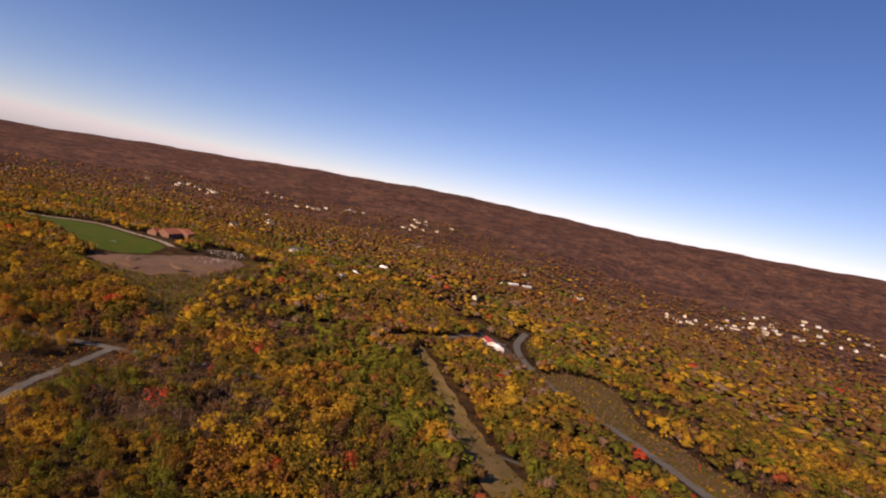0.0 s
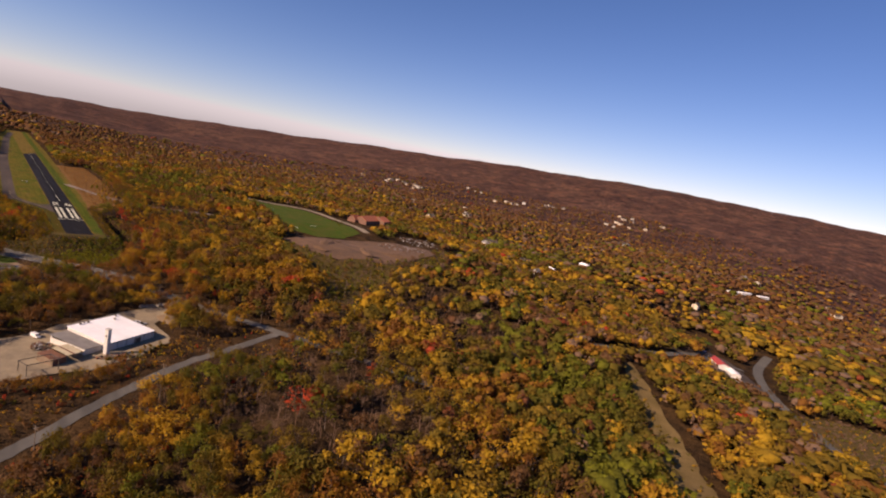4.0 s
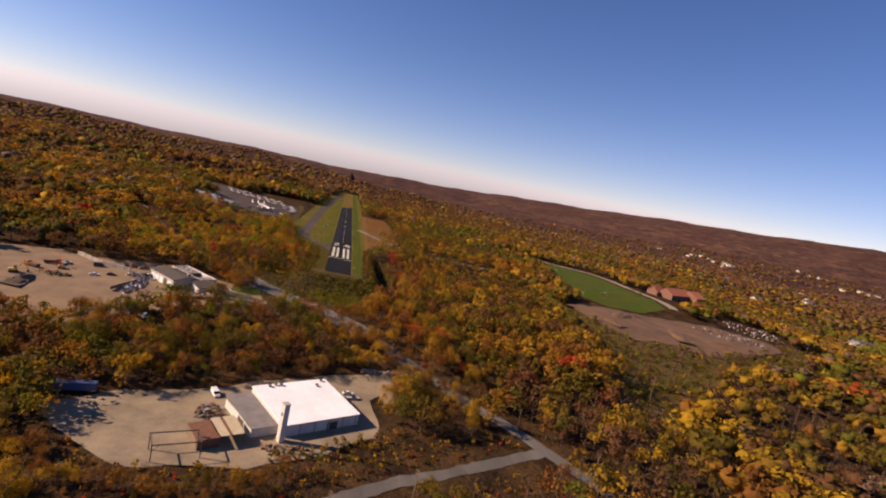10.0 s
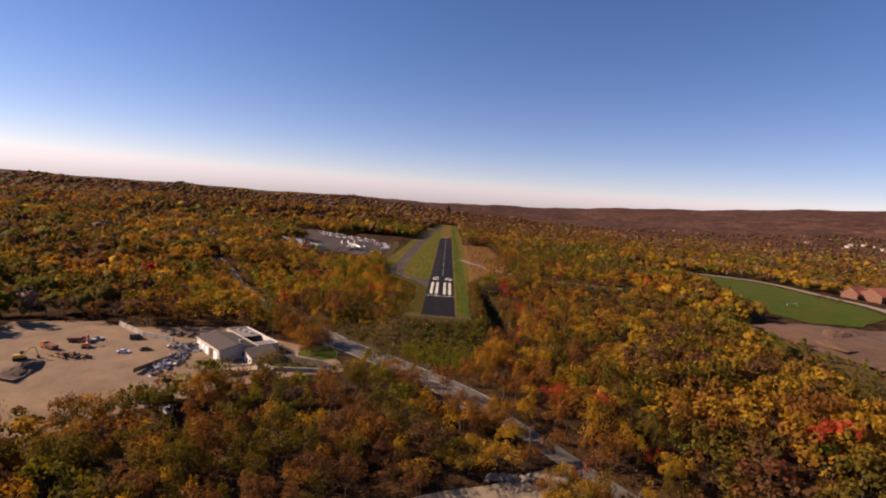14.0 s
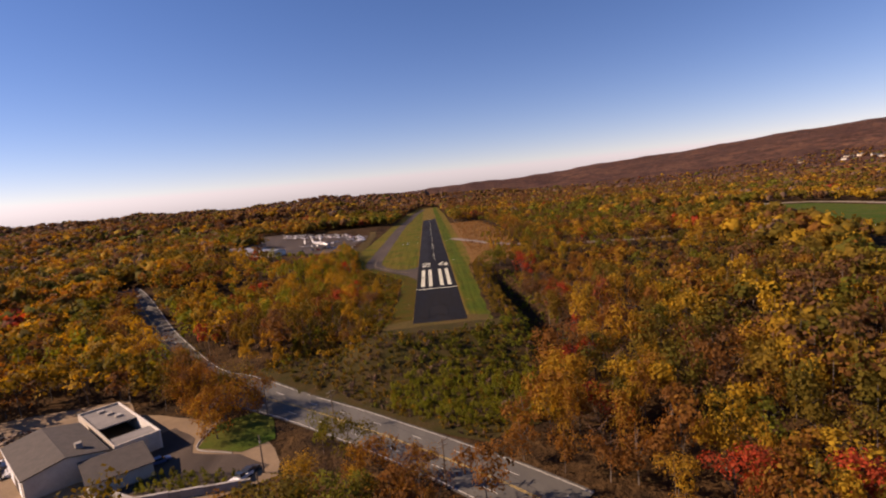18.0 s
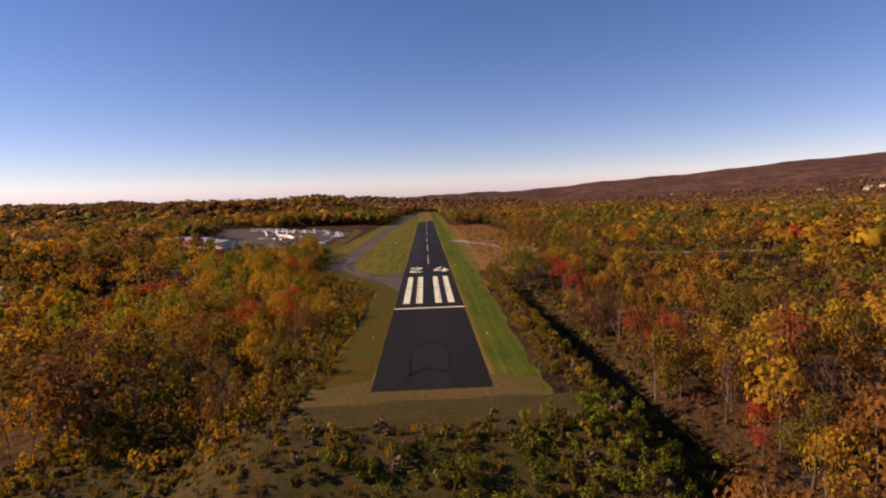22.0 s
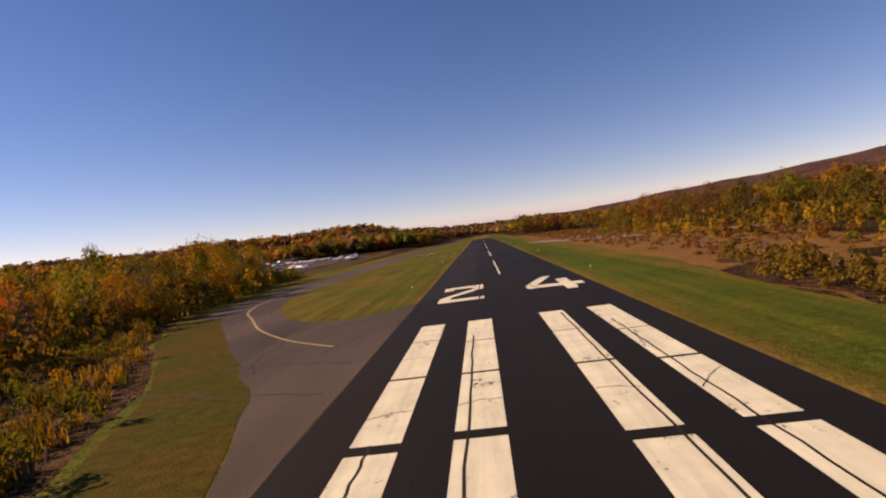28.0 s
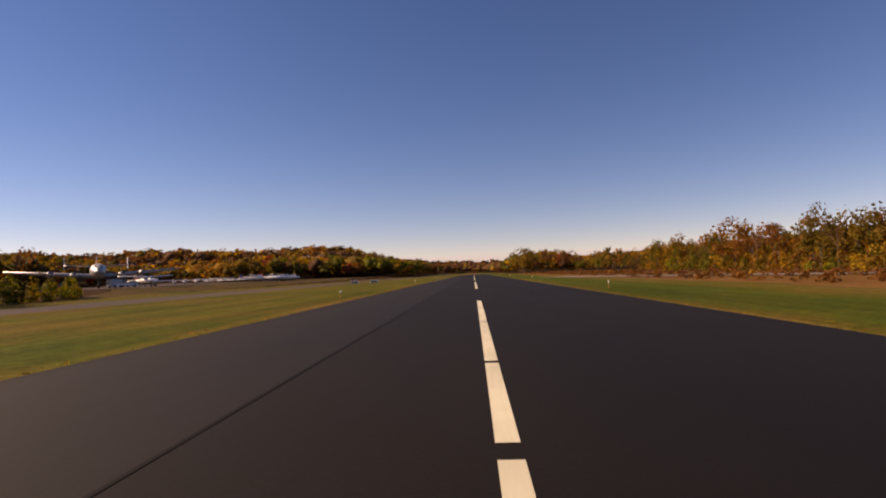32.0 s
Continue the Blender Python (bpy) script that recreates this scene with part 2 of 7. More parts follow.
# ---- building blocks ----
def mesh_from(name, verts, faces, mats, index=None, tint=None, flat=True):
    me = bpy.data.meshes.new(name)
    me.from_pydata([tuple(v) for v in verts], [], faces)
    for mt in (mats if isinstance(mats, (list, tuple)) else [mats]):
        me.materials.append(mt)
    if index is not None:
        me.polygons.foreach_set("material_index", index)
    if tint is not None:
        a = me.attributes.new("tint", "FLOAT", "FACE")
        a.data.foreach_set("value", np.asarray(tint, np.float32))
    if not flat:
        me.polygons.foreach_set("use_smooth", [True] * len(me.polygons))
    return me


def quad_mesh(name, v, mats, index, tint):
    """A mesh of loose quads from an (n, 4, 3) array."""
    n = len(v)
    me = bpy.data.meshes.new(name)
    me.vertices.add(n * 4)
    me.vertices.foreach_set("co", np.ascontiguousarray(v, np.float32).ravel())
    me.loops.add(n * 4)
    me.loops.foreach_set("vertex_index", np.arange(n * 4, dtype=np.int32))
    me.polygons.add(n)
    me.polygons.foreach_set("loop_start", np.arange(0, n * 4, 4, dtype=np.int32))
    for mt in mats:
        me.materials.append(mt)
    me.polygons.foreach_set("material_index", np.asarray(index, np.int32))
    a = me.attributes.new("tint", "FLOAT", "FACE")
    a.data.foreach_set("value", np.asarray(tint, np.float32))
    me.update(calc_edges=True)
    return me


def inside(x, y, poly):
    """Which of the points lie in the polygon."""
    x, y = np.asarray(x, float), np.asarray(y, float)
    hit = np.zeros(x.shape, bool)
    for (ax, ay), (bx, by) in zip(poly, poly[1:] + poly[:1]):
        cross = (ay > y) != (by > y)
        with np.errstate(divide="ignore", invalid="ignore"):
            hit ^= cross & (x < (bx - ax) * (y - ay) / (by - ay + 1e-9) + ax)
    return hit


def near_line(x, y, pts):
    """Distance from a line of points."""
    best = np.full(np.shape(x), 1e9)
    for (ax, ay), (bx, by) in zip(pts, pts[1:]):
        dx, dy = bx - ax, by - ay
        u = np.clip(((x - ax) * dx + (y - ay) * dy) / (dx * dx + dy * dy), 0, 1)
        best = np.minimum(best, np.hypot(x - ax - u * dx, y - ay - u * dy))
    return best


def curve_points(pts, step=3.0):
    """A smooth line through the points, at even steps."""
    P = [Vector((*p, 0)) for p in pts]
    P = [P[0] * 2 - P[1], *P, P[-1] * 2 - P[-2]]
    out = []
    for a, b, c, d in zip(P, P[1:], P[2:], P[3:]):
        n = max(2, int((c - b).length / step))
        for i in range(n):
            u = i / n
            out.append(0.5 * (2 * b + (c - a) * u + (2 * a - 5 * b + 4 * c - d) * u * u + (3 * b - a - 3 * c + d) * u ** 3))
    out.append(P[-2])
    return out


def ribbon(name, pts, width, lift, mat, label, offset=0.0, step=3.0, kind="structure", ragged=0.0, height=None, across=4):
    """A strip of ground along a line."""
    line = curve_points(pts, step)
    verts, faces = [], []
    rng = random.Random(name + label)
    for i, p in enumerate(line):
        d = (line[min(i + 1, len(line) - 1)] - line[max(i - 1, 0)]).normalized()
        side = Vector((d.y, -d.x, 0))
        for k in range(across + 1):
            w = (k / across - 0.5) * width + offset
            if k in (0, across):
                w += rng.uniform(-ragged, ragged)
            q = p + side * w
            z = float(land(q.x, q.y)) if height is None else height
            verts.append((q.x, q.y, z + lift))
    n = across + 1
    for i in range(len(line) - 1):
        for k in range(across):
            faces.append((i * n + k, i * n + k + 1, i * n + n + k + 1, i * n + n + k))
    ob = new(name, mesh_from(name, verts, faces, mat))
    return tagged(ob, label, name.replace("_", " "), kind=kind)


def patch(name, poly, lift, mat, label, cell=6.0, ragged=0.6, category="ground"):
    """A flat piece of ground within an outline, laid on the land."""
    rng = random.Random(label)
    edge = []
    for a, b in zip(poly, poly[1:] + poly[:1]):
        n = max(1, int(math.dist(a, b) / cell))
        for i in range(n):
            u = i / n
            edge.append((a[0] + (b[0] - a[0]) * u + rng.uniform(-ragged, ragged), a[1] + (b[1] - a[1]) * u + rng.uniform(-ragged, ragged)))
    xs, ys = [p[0] for p in edge], [p[1] for p in edge]
    inner = []
    for i in range(int((max(xs) - min(xs)) / cell) + 1):
        for j in range(int((max(ys) - min(ys)) / cell) + 1):
            inner.append((min(xs) + (i + 0.5) * cell, min(ys) + (j + 0.5) * cell))
    ok = inside([p[0] for p in inner], [p[1] for p in inner], edge)
    far = near_line(np.array([p[0] for p in inner]), np.array([p[1] for p in inner]), edge + edge[:1]) > cell * 0.45
    pts = edge + [p for p, o, f in zip(inner, ok, far) if o and f]
    from mathutils.geometry import delaunay_2d_cdt
    loop = [(i, (i + 1) % len(edge)) for i in range(len(edge))]
    v, _, f, *_ = delaunay_2d_cdt([Vector(p) for p in pts], loop, [list(range(len(edge)))], 1, 1e-4)
    z = land([p.x for p in v], [p.y for p in v]) + lift
    ob = new(name, mesh_from(name, [(p.x, p.y, float(h)) for p, h in zip(v, z)], [tuple(q) for q in f], mat))
    return tagged(ob, label, category, kind="structure")


# ---- the land ----
def smooth(a, b, v):
    t = np.clip((np.asarray(v, float) - a) / (b - a), 0.0, 1.0)
    return t * t * (3 - 2 * t)


# height of the hills that close the valley, by bearing from the approach (degrees, metres)
BEARING = (-180, -120, -60, -40, -28, -20, -9, 0, 10, 19, 29, 39, 50, 60, 70, 80, 90, 105, 140, 180)
RIM = (60, 60, 62, 52, 50, 48, 58, 54, 82, 122, 170, 214, 260, 290, 300, 272, 258, 272, 150, 60)


def land(x, y):
    """Height of the bare ground: the runway's plateau, the lower road and yards, the valley, the hills."""
    x, y = np.asarray(x, float), np.asarray(y, float)
    end = smooth(-95, -71, y)
    side = x + 0.5 * np.clip(y - 22, 0, 70)
    left = 1 - (0.6 * smooth(-19, -36, side) + 0.4 * smooth(-45, -80, side)) * (1 - smooth(30, 90, y))
    right = 1 - 0.72 * smooth(23, 33, x) * (1 - smooth(0, 80, y))
    low = -9.0 * (1 - end * left * right) - 10.0 * (1 - smooth(-215, -135, y)) - 6.0 * (1 - smooth(-520, -300, y))
    ravine = -3.0 * np.exp(-((x - 33 + 0.06 * y) / 6.0) ** 2) * (1 - smooth(10, 45, y)) * smooth(-120, -70, y)
    bench = 5.0 * smooth(150, 250, x) * (1 - smooth(470, 640, x)) * smooth(-150, -20, y)
    bench = bench - 10.0 * smooth(130, 230, x) * (1 - smooth(430, 600, x)) * (1 - smooth(-110, 0, y))
    bench = bench - 9.0 * smooth(180, 290, x) * (1 - smooth(520, 700, x)) * (1 - smooth(-380, -290, y))
    bench = bench + 6.0 * smooth(700, 860, x) * (1 - smooth(1000, 1200, x)) * (1 - smooth(0, 150, y))
    bench = bench - 5.0 * smooth(200, 300, x) * (1 - smooth(500, 650, x)) * smooth(-90, 10, y)
    valley = smooth(330, 700, x) * (-14 - 26 * (1 - smooth(-330, 60, y)) + 12 * smooth(150, 500, y))
    valley = valley - 10 * smooth(600, 1000, x) * (1 - smooth(-500, 100, y))
    hill = 24 * np.exp(-(((x + 165) / 75) ** 2 + ((y - 715) / 110) ** 2)) + 20 * np.exp(-(((x + 290) / 90) ** 2 + ((y - 680) / 120) ** 2))
    hill = hill + 18 * np.exp(-(((x + 440) / 120) ** 2 + ((y - 580) / 130) ** 2)) + 20 * np.exp(-(((x - 60) / 260) ** 2 + ((y - 1420) / 220) ** 2))
    rise = 16 * (1 - smooth(-700, -260, x)) * smooth(-500, 0, y)
    bank = 1.4 * (1 - smooth(-64, -52, x)) * smooth(165, 190, y) * (1 - smooth(480, 560, y))
    r = np.hypot(x, y + 300)
    az = np.degrees(np.arctan2(x, y + 300))
    rim = np.interp(az, BEARING, RIM) - 9
    rim = rim + 4 * np.sin(az * 0.42) + 3 * np.sin(az * 1.13 + 1) + 1.5 * np.sin(az * 2.9)
    far = 2300 + 2000 * smooth(-8, 12, az)
    up = smooth(np.where(az < 0, 1300, 1700), far, r)
    base = low + ravine + bench + valley + hill + rise + bank
    base = base + 3.5 * np.sin(x / 210 + 1.3) * np.sin(y / 170 + 0.4) * smooth(150, 300, np.abs(x))
    folds = 45 * np.sin(x / 330.0 + y / 900.0) * np.sin(y / 290.0 + 1)
    return base * (1 - up) + rim * up + up * (1 - up) * folds


def spread(dense_a, dense_b, step, end_a, end_b, growth=1.045):
    mid = list(np.arange(dense_a, dense_b + 0.1, step))
    lo, hi, s = [dense_a], [dense_b], step
    while hi[-1] < end_b:
        s = min(s * growth, 90)
        hi.append(hi[-1] + s)
    s = step
    while lo[-1] > end_a:
        s = min(s * growth, 90)
        lo.append(lo[-1] - s)
    return np.array(lo[:0:-1] + mid + hi[1:])


gx, gy = spread(-200, 200, 4, -5200, 5200), spread(-340, 260, 4, -5600, 5000)
X, Y = np.meshgrid(gx, gy)
Z = land(X, Y)
cols = len(gx)
idx = np.arange(len(gx) * len(gy)).reshape(len(gy), len(gx))
faces = np.stack([idx[:-1, :-1], idx[:-1, 1:], idx[1:, 1:], idx[1:, :-1]], -1).reshape(-1, 4)
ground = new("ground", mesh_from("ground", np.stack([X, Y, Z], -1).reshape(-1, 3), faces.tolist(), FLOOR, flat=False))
tagged(ground, "leaf-strewn forest floor and wooded hills round the airfield", "ground", kind="structure")

# ---- runway, taxiways, roads, yards ----
EDGE = 9.14
MAIN_ROAD = [(-190, 95), (-150, 42), (-118, -8), (-80, -62), (-62, -81), (-36, -101), (-11, -124), (18, -153), (49, -187), (76, -218), (92, -245), (108, -272), (140, -330), (190, -420), (230, -560)]
SIDE_ROAD = [(-150, -425), (-90, -370), (-54, -340), (-11, -302), (22, -277), (48, -264), (88, -243)]
STRIP = [(-19, -64), (-17, -40), (-16, -10), (-16.2, 25), (-17.2, 32), (-19.6, 38), (-22.5, 45), (-28, 54.5), (-36.4, 68), (-42, 80), (-47, 94), (-53, 108), (-56, 160), (-52, 300), (-48, 480), (-40, 700), (-32, 900), (-20, 1010), (22, 1010), (26, 600), (24, 330), (23.6, 200), (23.6, 140), (22.2, 88), (19.4, 60), (18, 44), (18, 0), (17, -40), (17, -62), (16, -69), (-18, -69)]
YARD_W = [(-86, -250), (-66, -234), (-40, -224), (-20, -209), (0, -200), (14, -196), (32, -186), (42, -184), (37, -195), (26, -207), (22, -216), (24, -232), (22, -246), (4, -262), (-17, -274), (-50, -280), (-74, -264)]
YARD_N = [(-190, -128), (-192, -100), (-158, -88), (-142, -95), (-119, -86), (-93, -80), (-84, -92), (-64, -100), (-52, -104), (-40, -120), (-34, -134), (-52, -142), (-68, -152), (-86, -166), (-104, -182), (-130, -198), (-190, -202)]
FIELD = [(246, 250), (270, 236), (300, 232), (325, 205), (330, 148), (338, 95), (331, 55), (289, 27), (248, 17), (217, 40), (229, 122)]
DIRT_LOT = [(196, 0), (220, 8), (258, 14), (323, 22), (366, 26), (420, 10), (407, -20), (335, -60), (296, -74), (264, -60), (228, -64), (207, -40)]
FIELD_PATH = [(222, 268), (246, 260), (275, 248), (312, 240), (338, 212), (346, 150), (352, 100), (345, 62)]
TRACK = [(18, 222), (30, 192), (45, 158), (66, 128), (100, 108), (150, 96)]
APRON = [(-58, 186), (-62, 258), (-66, 330), (-118, 380), (-200, 480), (-235, 470), (-215, 385), (-150, 260), (-120, 212), (-92, 190)]

runway = ribbon("runway", [(0, -59.6), (0, 300), (0, 998)], 2 * EDGE, 0.06, RUNWAY, "dark fresh asphalt runway with white markings", step=12, across=8, height=0)
patch("grass_strip", [(-18, -69), (-18, -56), (-8, -54), (8, -54), (17, -56), (17, -69)], 0.05, DRY, "dry brown grass before the runway's end", 3, 1.2)
patch("grass_strip", STRIP, 0.045, GRASS, "mown grass strip, green and dry, along the runway", 4.0)
RUSSET = grass_material("russet_worn_grass", (0.045, 0.048, 0.0055), (0.074, 0.045, 0.0075), 0.16)
patch("grass_strip", [(-9.3, -54), (-9.3, 25), (-10.4, 30), (-11.5, 34), (-13.8, 40.4), (-14.9, 42.8), (-18.4, 49), (-22.1, 56), (-26.4, 63.8), (-30.9, 71.8), (-36, 82), (-41, 80), (-35.4, 67.5), (-27.2, 54), (-21.8, 45), (-18.9, 38), (-16.6, 32), (-15.6, 25), (-15.6, -10), (-16.4, -40), (-17.4, -58)], 0.06, RUSSET, "worn russet and olive grass beside the runway", 3, 0.3)
taxi = ribbon("taxiway", [(-12, 48), (-22, 58), (-33, 80), (-38, 104), (-38, 150), (-37, 250), (-35, 420), (-28, 620), (-22, 780), (-14, 900), (-10, 950)], 10, 0.05, TARMAC, "weathered grey taxiway beside the runway", ragged=0.3)
patch("taxiway", [(-9.2, 26), (-9.2, 72), (-11, 67), (-14.9, 65), (-18.3, 65.6), (-21.5, 69), (-24.8, 74), (-28, 81), (-30.3, 86.2), (-33.4, 98), (-43, 98), (-40, 90), (-36.4, 83), (-31.1, 71.6), (-26.6, 63.6), (-22.3, 55.8), (-18.6, 49), (-15.1, 42.6), (-13.4, 38.4), (-11.7, 33.9), (-10.6, 30.6)], 0.055, TARMAC, "weathered taxiway mouth with worn joints", 3, 0.15, "taxiway")
patch("apron", APRON, 0.05, TARMAC, "wide grey parking apron for aircraft", 8, 0.8, "apron")
ribbon("grass_bank", [(-52, 172), (-57, 182), (-58, 210), (-59, 260), (-61, 330), (-66, 380)], 7, 0.06, DRY, "brown grass bank below the parking apron", ragged=1.0)
ribbon("dirt_track", TRACK, 8, 0.12, plain("grey_track", (0.2, 0.16, 0.13), (0.13, 0.1, 0.08), 0.2, 0.95), "grey gravel track through brown scrub", ragged=0.6)
patch("scrub_ground", [(18, 30), (20, 110), (23, 220), (25, 420), (60, 420), (64, 300), (62, 200), (56, 120), (40, 70)], 0.02, SCRUB, "rust-brown scrub ground beside the strip", 7, 1.5)
road = ribbon("road", MAIN_ROAD[:8], 14.0, 0.16, ROADWAY, "four-lane grey asphalt road past the runway's end")
ribbon("road", MAIN_ROAD[7:], 7.0, 0.165, ROADWAY, "grey asphalt road running on through the woods")
WHITE_LINE = plain("road_line_white", (0.6, 0.57, 0.5), (0.4, 0.38, 0.33), 0.8, 0.8)
YELLOW_LINE = plain("road_line_yellow", (0.5, 0.33, 0.07), (0.36, 0.25, 0.07), 0.8, 0.8)
for off, w, mt, nm in ((-6.4, 0.16, WHITE_LINE, "edge_line"), (6.4, 0.16, WHITE_LINE, "edge_line"), (-0.16, 0.14, YELLOW_LINE, "centre_line"), (0.16, 0.14, YELLOW_LINE, "centre_line")):
    ln = ribbon(nm, MAIN_ROAD[:8], w, 0.18, mt, "painted road line", offset=off, across=1)
    ln.parent = road
    del ln["category"], ln["kind"]
for off in (-3.2, 3.2):
    for i, (a, b) in enumerate(zip(curve_points(MAIN_ROAD[:8], 3.0), curve_points(MAIN_ROAD[:8], 3.0)[1:])):
        if i % 4 == 0:
            d = (b - a).normalized()
            n = Vector((d.y, -d.x, 0))
            q = [a + n * (off - 0.07), b + n * (off - 0.07), b + n * (off + 0.07), a + n * (off + 0.07)]
            new("lane_dash", mesh_from("lane_dash", [(v.x, v.y, float(land(v.x, v.y)) + 0.18) for v in q], [(0, 1, 2, 3)], WHITE_LINE)).parent = road
ribbon("road", SIDE_ROAD, 5.6, 0.17, ROADWAY, "pale worn side road below the warehouse", ragged=0.5)
patch("yard", YARD_W, 0.12, GRAVEL, "pale gravel yard round the white warehouse", 6, 1.2, "yard")
patch("yard", YARD_N, 0.12, DIRT, "brown dirt yard with stored machines", 7, 1.2, "yard")
patch("driveway", [(-80, -117), (-68, -104), (-60, -111), (-57.6, -119), (-46, -122), (-38, -128), (-42, -134), (-58, -136), (-68, -132)], 0.2, TARMAC, "dark asphalt drive beside the garage", 3, 0.3, "driveway")
patch("field", FIELD, 0.4, LUSH, "bright green mown sports field", 9, 1.2, "field")
LOT_DIRT = plain("raw_red_brown_earth", (0.144, 0.0784, 0.04), (0.06, 0.0352, 0.02), 0.07, 0.97, relief=0.08, fine=12)
patch("dirt_ground", DIRT_LOT, 0.4, LOT_DIRT, "bare brown dirt lot below the green field", 9, 2.0)

# ---- woods ----
def crown_quads(rng, n, size, lobes=7, tall=1.0, open_=0.0):
    """Leaf clumps of one crown of unit height and about unit width: (n, 4, 3), base at z = 0."""
    c = rng.normal(0, 1, (lobes, 3))
    c /= np.linalg.norm(c, axis=1)[:, None]
    c *= rng.uniform(0.35, 0.75, (lobes, 1))
    lr = rng.uniform(0.3, 0.52, lobes)
    k = rng.integers(0, lobes, n)
    d = rng.normal(0, 1, (n, 3))
    d[:, 2] = np.abs(d[:, 2]) * 1.1 - 0.35
    d /= np.linalg.norm(d, axis=1)[:, None]
    p = c[k] + d * (lr[k] * rng.uniform(0.55 - open_ * 0.4, 1.05, n))[:, None]
    nrm = d + rng.normal(0, 0.27, (n, 3))
    nrm /= np.linalg.norm(nrm, axis=1)[:, None]
    a = np.cross(nrm, rng.normal(0, 1, (n, 3)))
    a /= np.linalg.norm(a, axis=1)[:, None]
    b = np.cross(nrm, a)
    s = (size * rng.uniform(0.6, 1.35, n))[:, None]
    a, b = a * s, b * s * rng.uniform(0.6, 1.0, (n, 1))
    q = np.stack([p - a - b * 0.6, p + a * 0.7 - b, p + a + b * 0.5, p - a * 0.5 + b], 1)
    q += rng.normal(0, 0.12 * size, q.shape)
    q *= np.array([0.55, 0.55, 0.5 * tall])
    q[..., 2] += 0.55
    return q


def trunk_quads(rng, radius, limbs=3):
    """A thin tapered stem with limbs, as three-sided tubes of quads, unit height."""
    out = []

    def tube(a, b, ra, rb):
        a, b = np.array(a, float), np.array(b, float)
        ang = np.array([0, 2.09, 4.19])
        ring = np.stack([np.cos(ang), np.sin(ang), ang * 0], 1)
        A, B = a + ring * ra, b + ring * rb
        for i in range(3):
            j = (i + 1) % 3
            out.append([A[i], A[j], B[j], B[i]])

    lean = rng.normal(0, 0.03, 2)
    top = (lean[0], lean[1], 0.8)
    tube((0, 0, -0.06), top, radius, radius * 0.3)
    for _ in range(limbs):
        u = rng.uniform(0.3, 0.65)
        ang, reach = rng.uniform(0, 6.28), rng.uniform(0.15, 0.32)
        tube((lean[0] * u, lean[1] * u, 0.8 * u), (reach * math.cos(ang), reach * math.sin(ang), 0.8 * u + rng.uniform(0.15, 0.32)), radius * 0.45, radius * 0.12)
    return np.array(out)


def branch_quads(rng, limbs, boughs, twigs, thick=0.012):
    """A leafless tree of unit height: stem, limbs, boughs and twigs, as thin three-sided tubes and blades."""
    out = []

    def tube(a, b, ra, rb, sides):
        d = (b - a) / (np.linalg.norm(b - a) + 1e-9)
        u = np.cross(d, rng.normal(0, 1, 3))
        u /= np.linalg.norm(u)
        v = np.cross(d, u)
        if sides == 1:
            out.append([a - u * ra, a + u * ra, b + u * rb, b - u * rb])
            return
        ring = [u * math.cos(k * 2.094) + v * math.sin(k * 2.094) for k in range(3)]
        for k in range(3):
            m = (k + 1) % 3
            out.append([a + ring[k] * ra, a + ring[m] * ra, b + ring[m] * rb, b + ring[k] * rb])

    def aim(d, wander, lift):
        e = d + rng.normal(0, wander, 3) + np.array([0, 0, lift])
        return e / np.linalg.norm(e)

    foot, top = np.array([0, 0, -0.05]), np.array([*rng.normal(0, 0.03, 2), 0.62])
    tube(foot, top, thick, thick * 0.45, 3)
    ends = [(top, np.array([0, 0, 1.0]), 0.0)]
    for k in range(limbs):
        u = rng.uniform(0.35, 1.0)
        p = foot + (top - foot) * u
        a = rng.uniform(0, 6.28)
        d = aim(np.array([math.cos(a), math.sin(a), 0.9]), 0.15, 0.1)
        e = p + d * rng.uniform(0.2, 0.34) * (1.25 - 0.5 * u)
        tube(p, e, thick * 0.45, thick * 0.2, 3)
        for _ in range(boughs):
            w = rng.uniform(0.35, 1.0)
            p2 = p + (e - p) * w
            d2 = aim(d, 0.45, 0.15)
            e2 = p2 + d2 * rng.uniform(0.1, 0.2)
            tube(p2, e2, thick * 0.18, thick * 0.08, 1)
            for _ in range(twigs):
                p3 = p2 + (e2 - p2) * rng.uniform(0.3, 1.0)
                tube(p3, p3 + aim(d2, 0.55, 0.1) * rng.uniform(0.05, 0.12), thick * 0.09, thick * 0.03, 1)
    return np.array(out)


def tree_kit(seed, count, leaves, size, limbs, bare=False):
    kit = []
    for i in range(count):
        rng = np.random.default_rng(seed + i)
        if bare:
            t = branch_quads(rng, *leaves)
            kit.append((t, np.full(len(t), 2)))
        else:
            w = crown_quads(rng, leaves, size, rng.integers(5, 9), rng.uniform(0.85, 1.1))
            t = trunk_quads(rng, 0.013, limbs) if limbs else np.zeros((0, 4, 3))
            kit.append((np.concatenate([t, w]), np.r_[np.full(len(t), 1), np.zeros(len(w), int)]))
    return kit


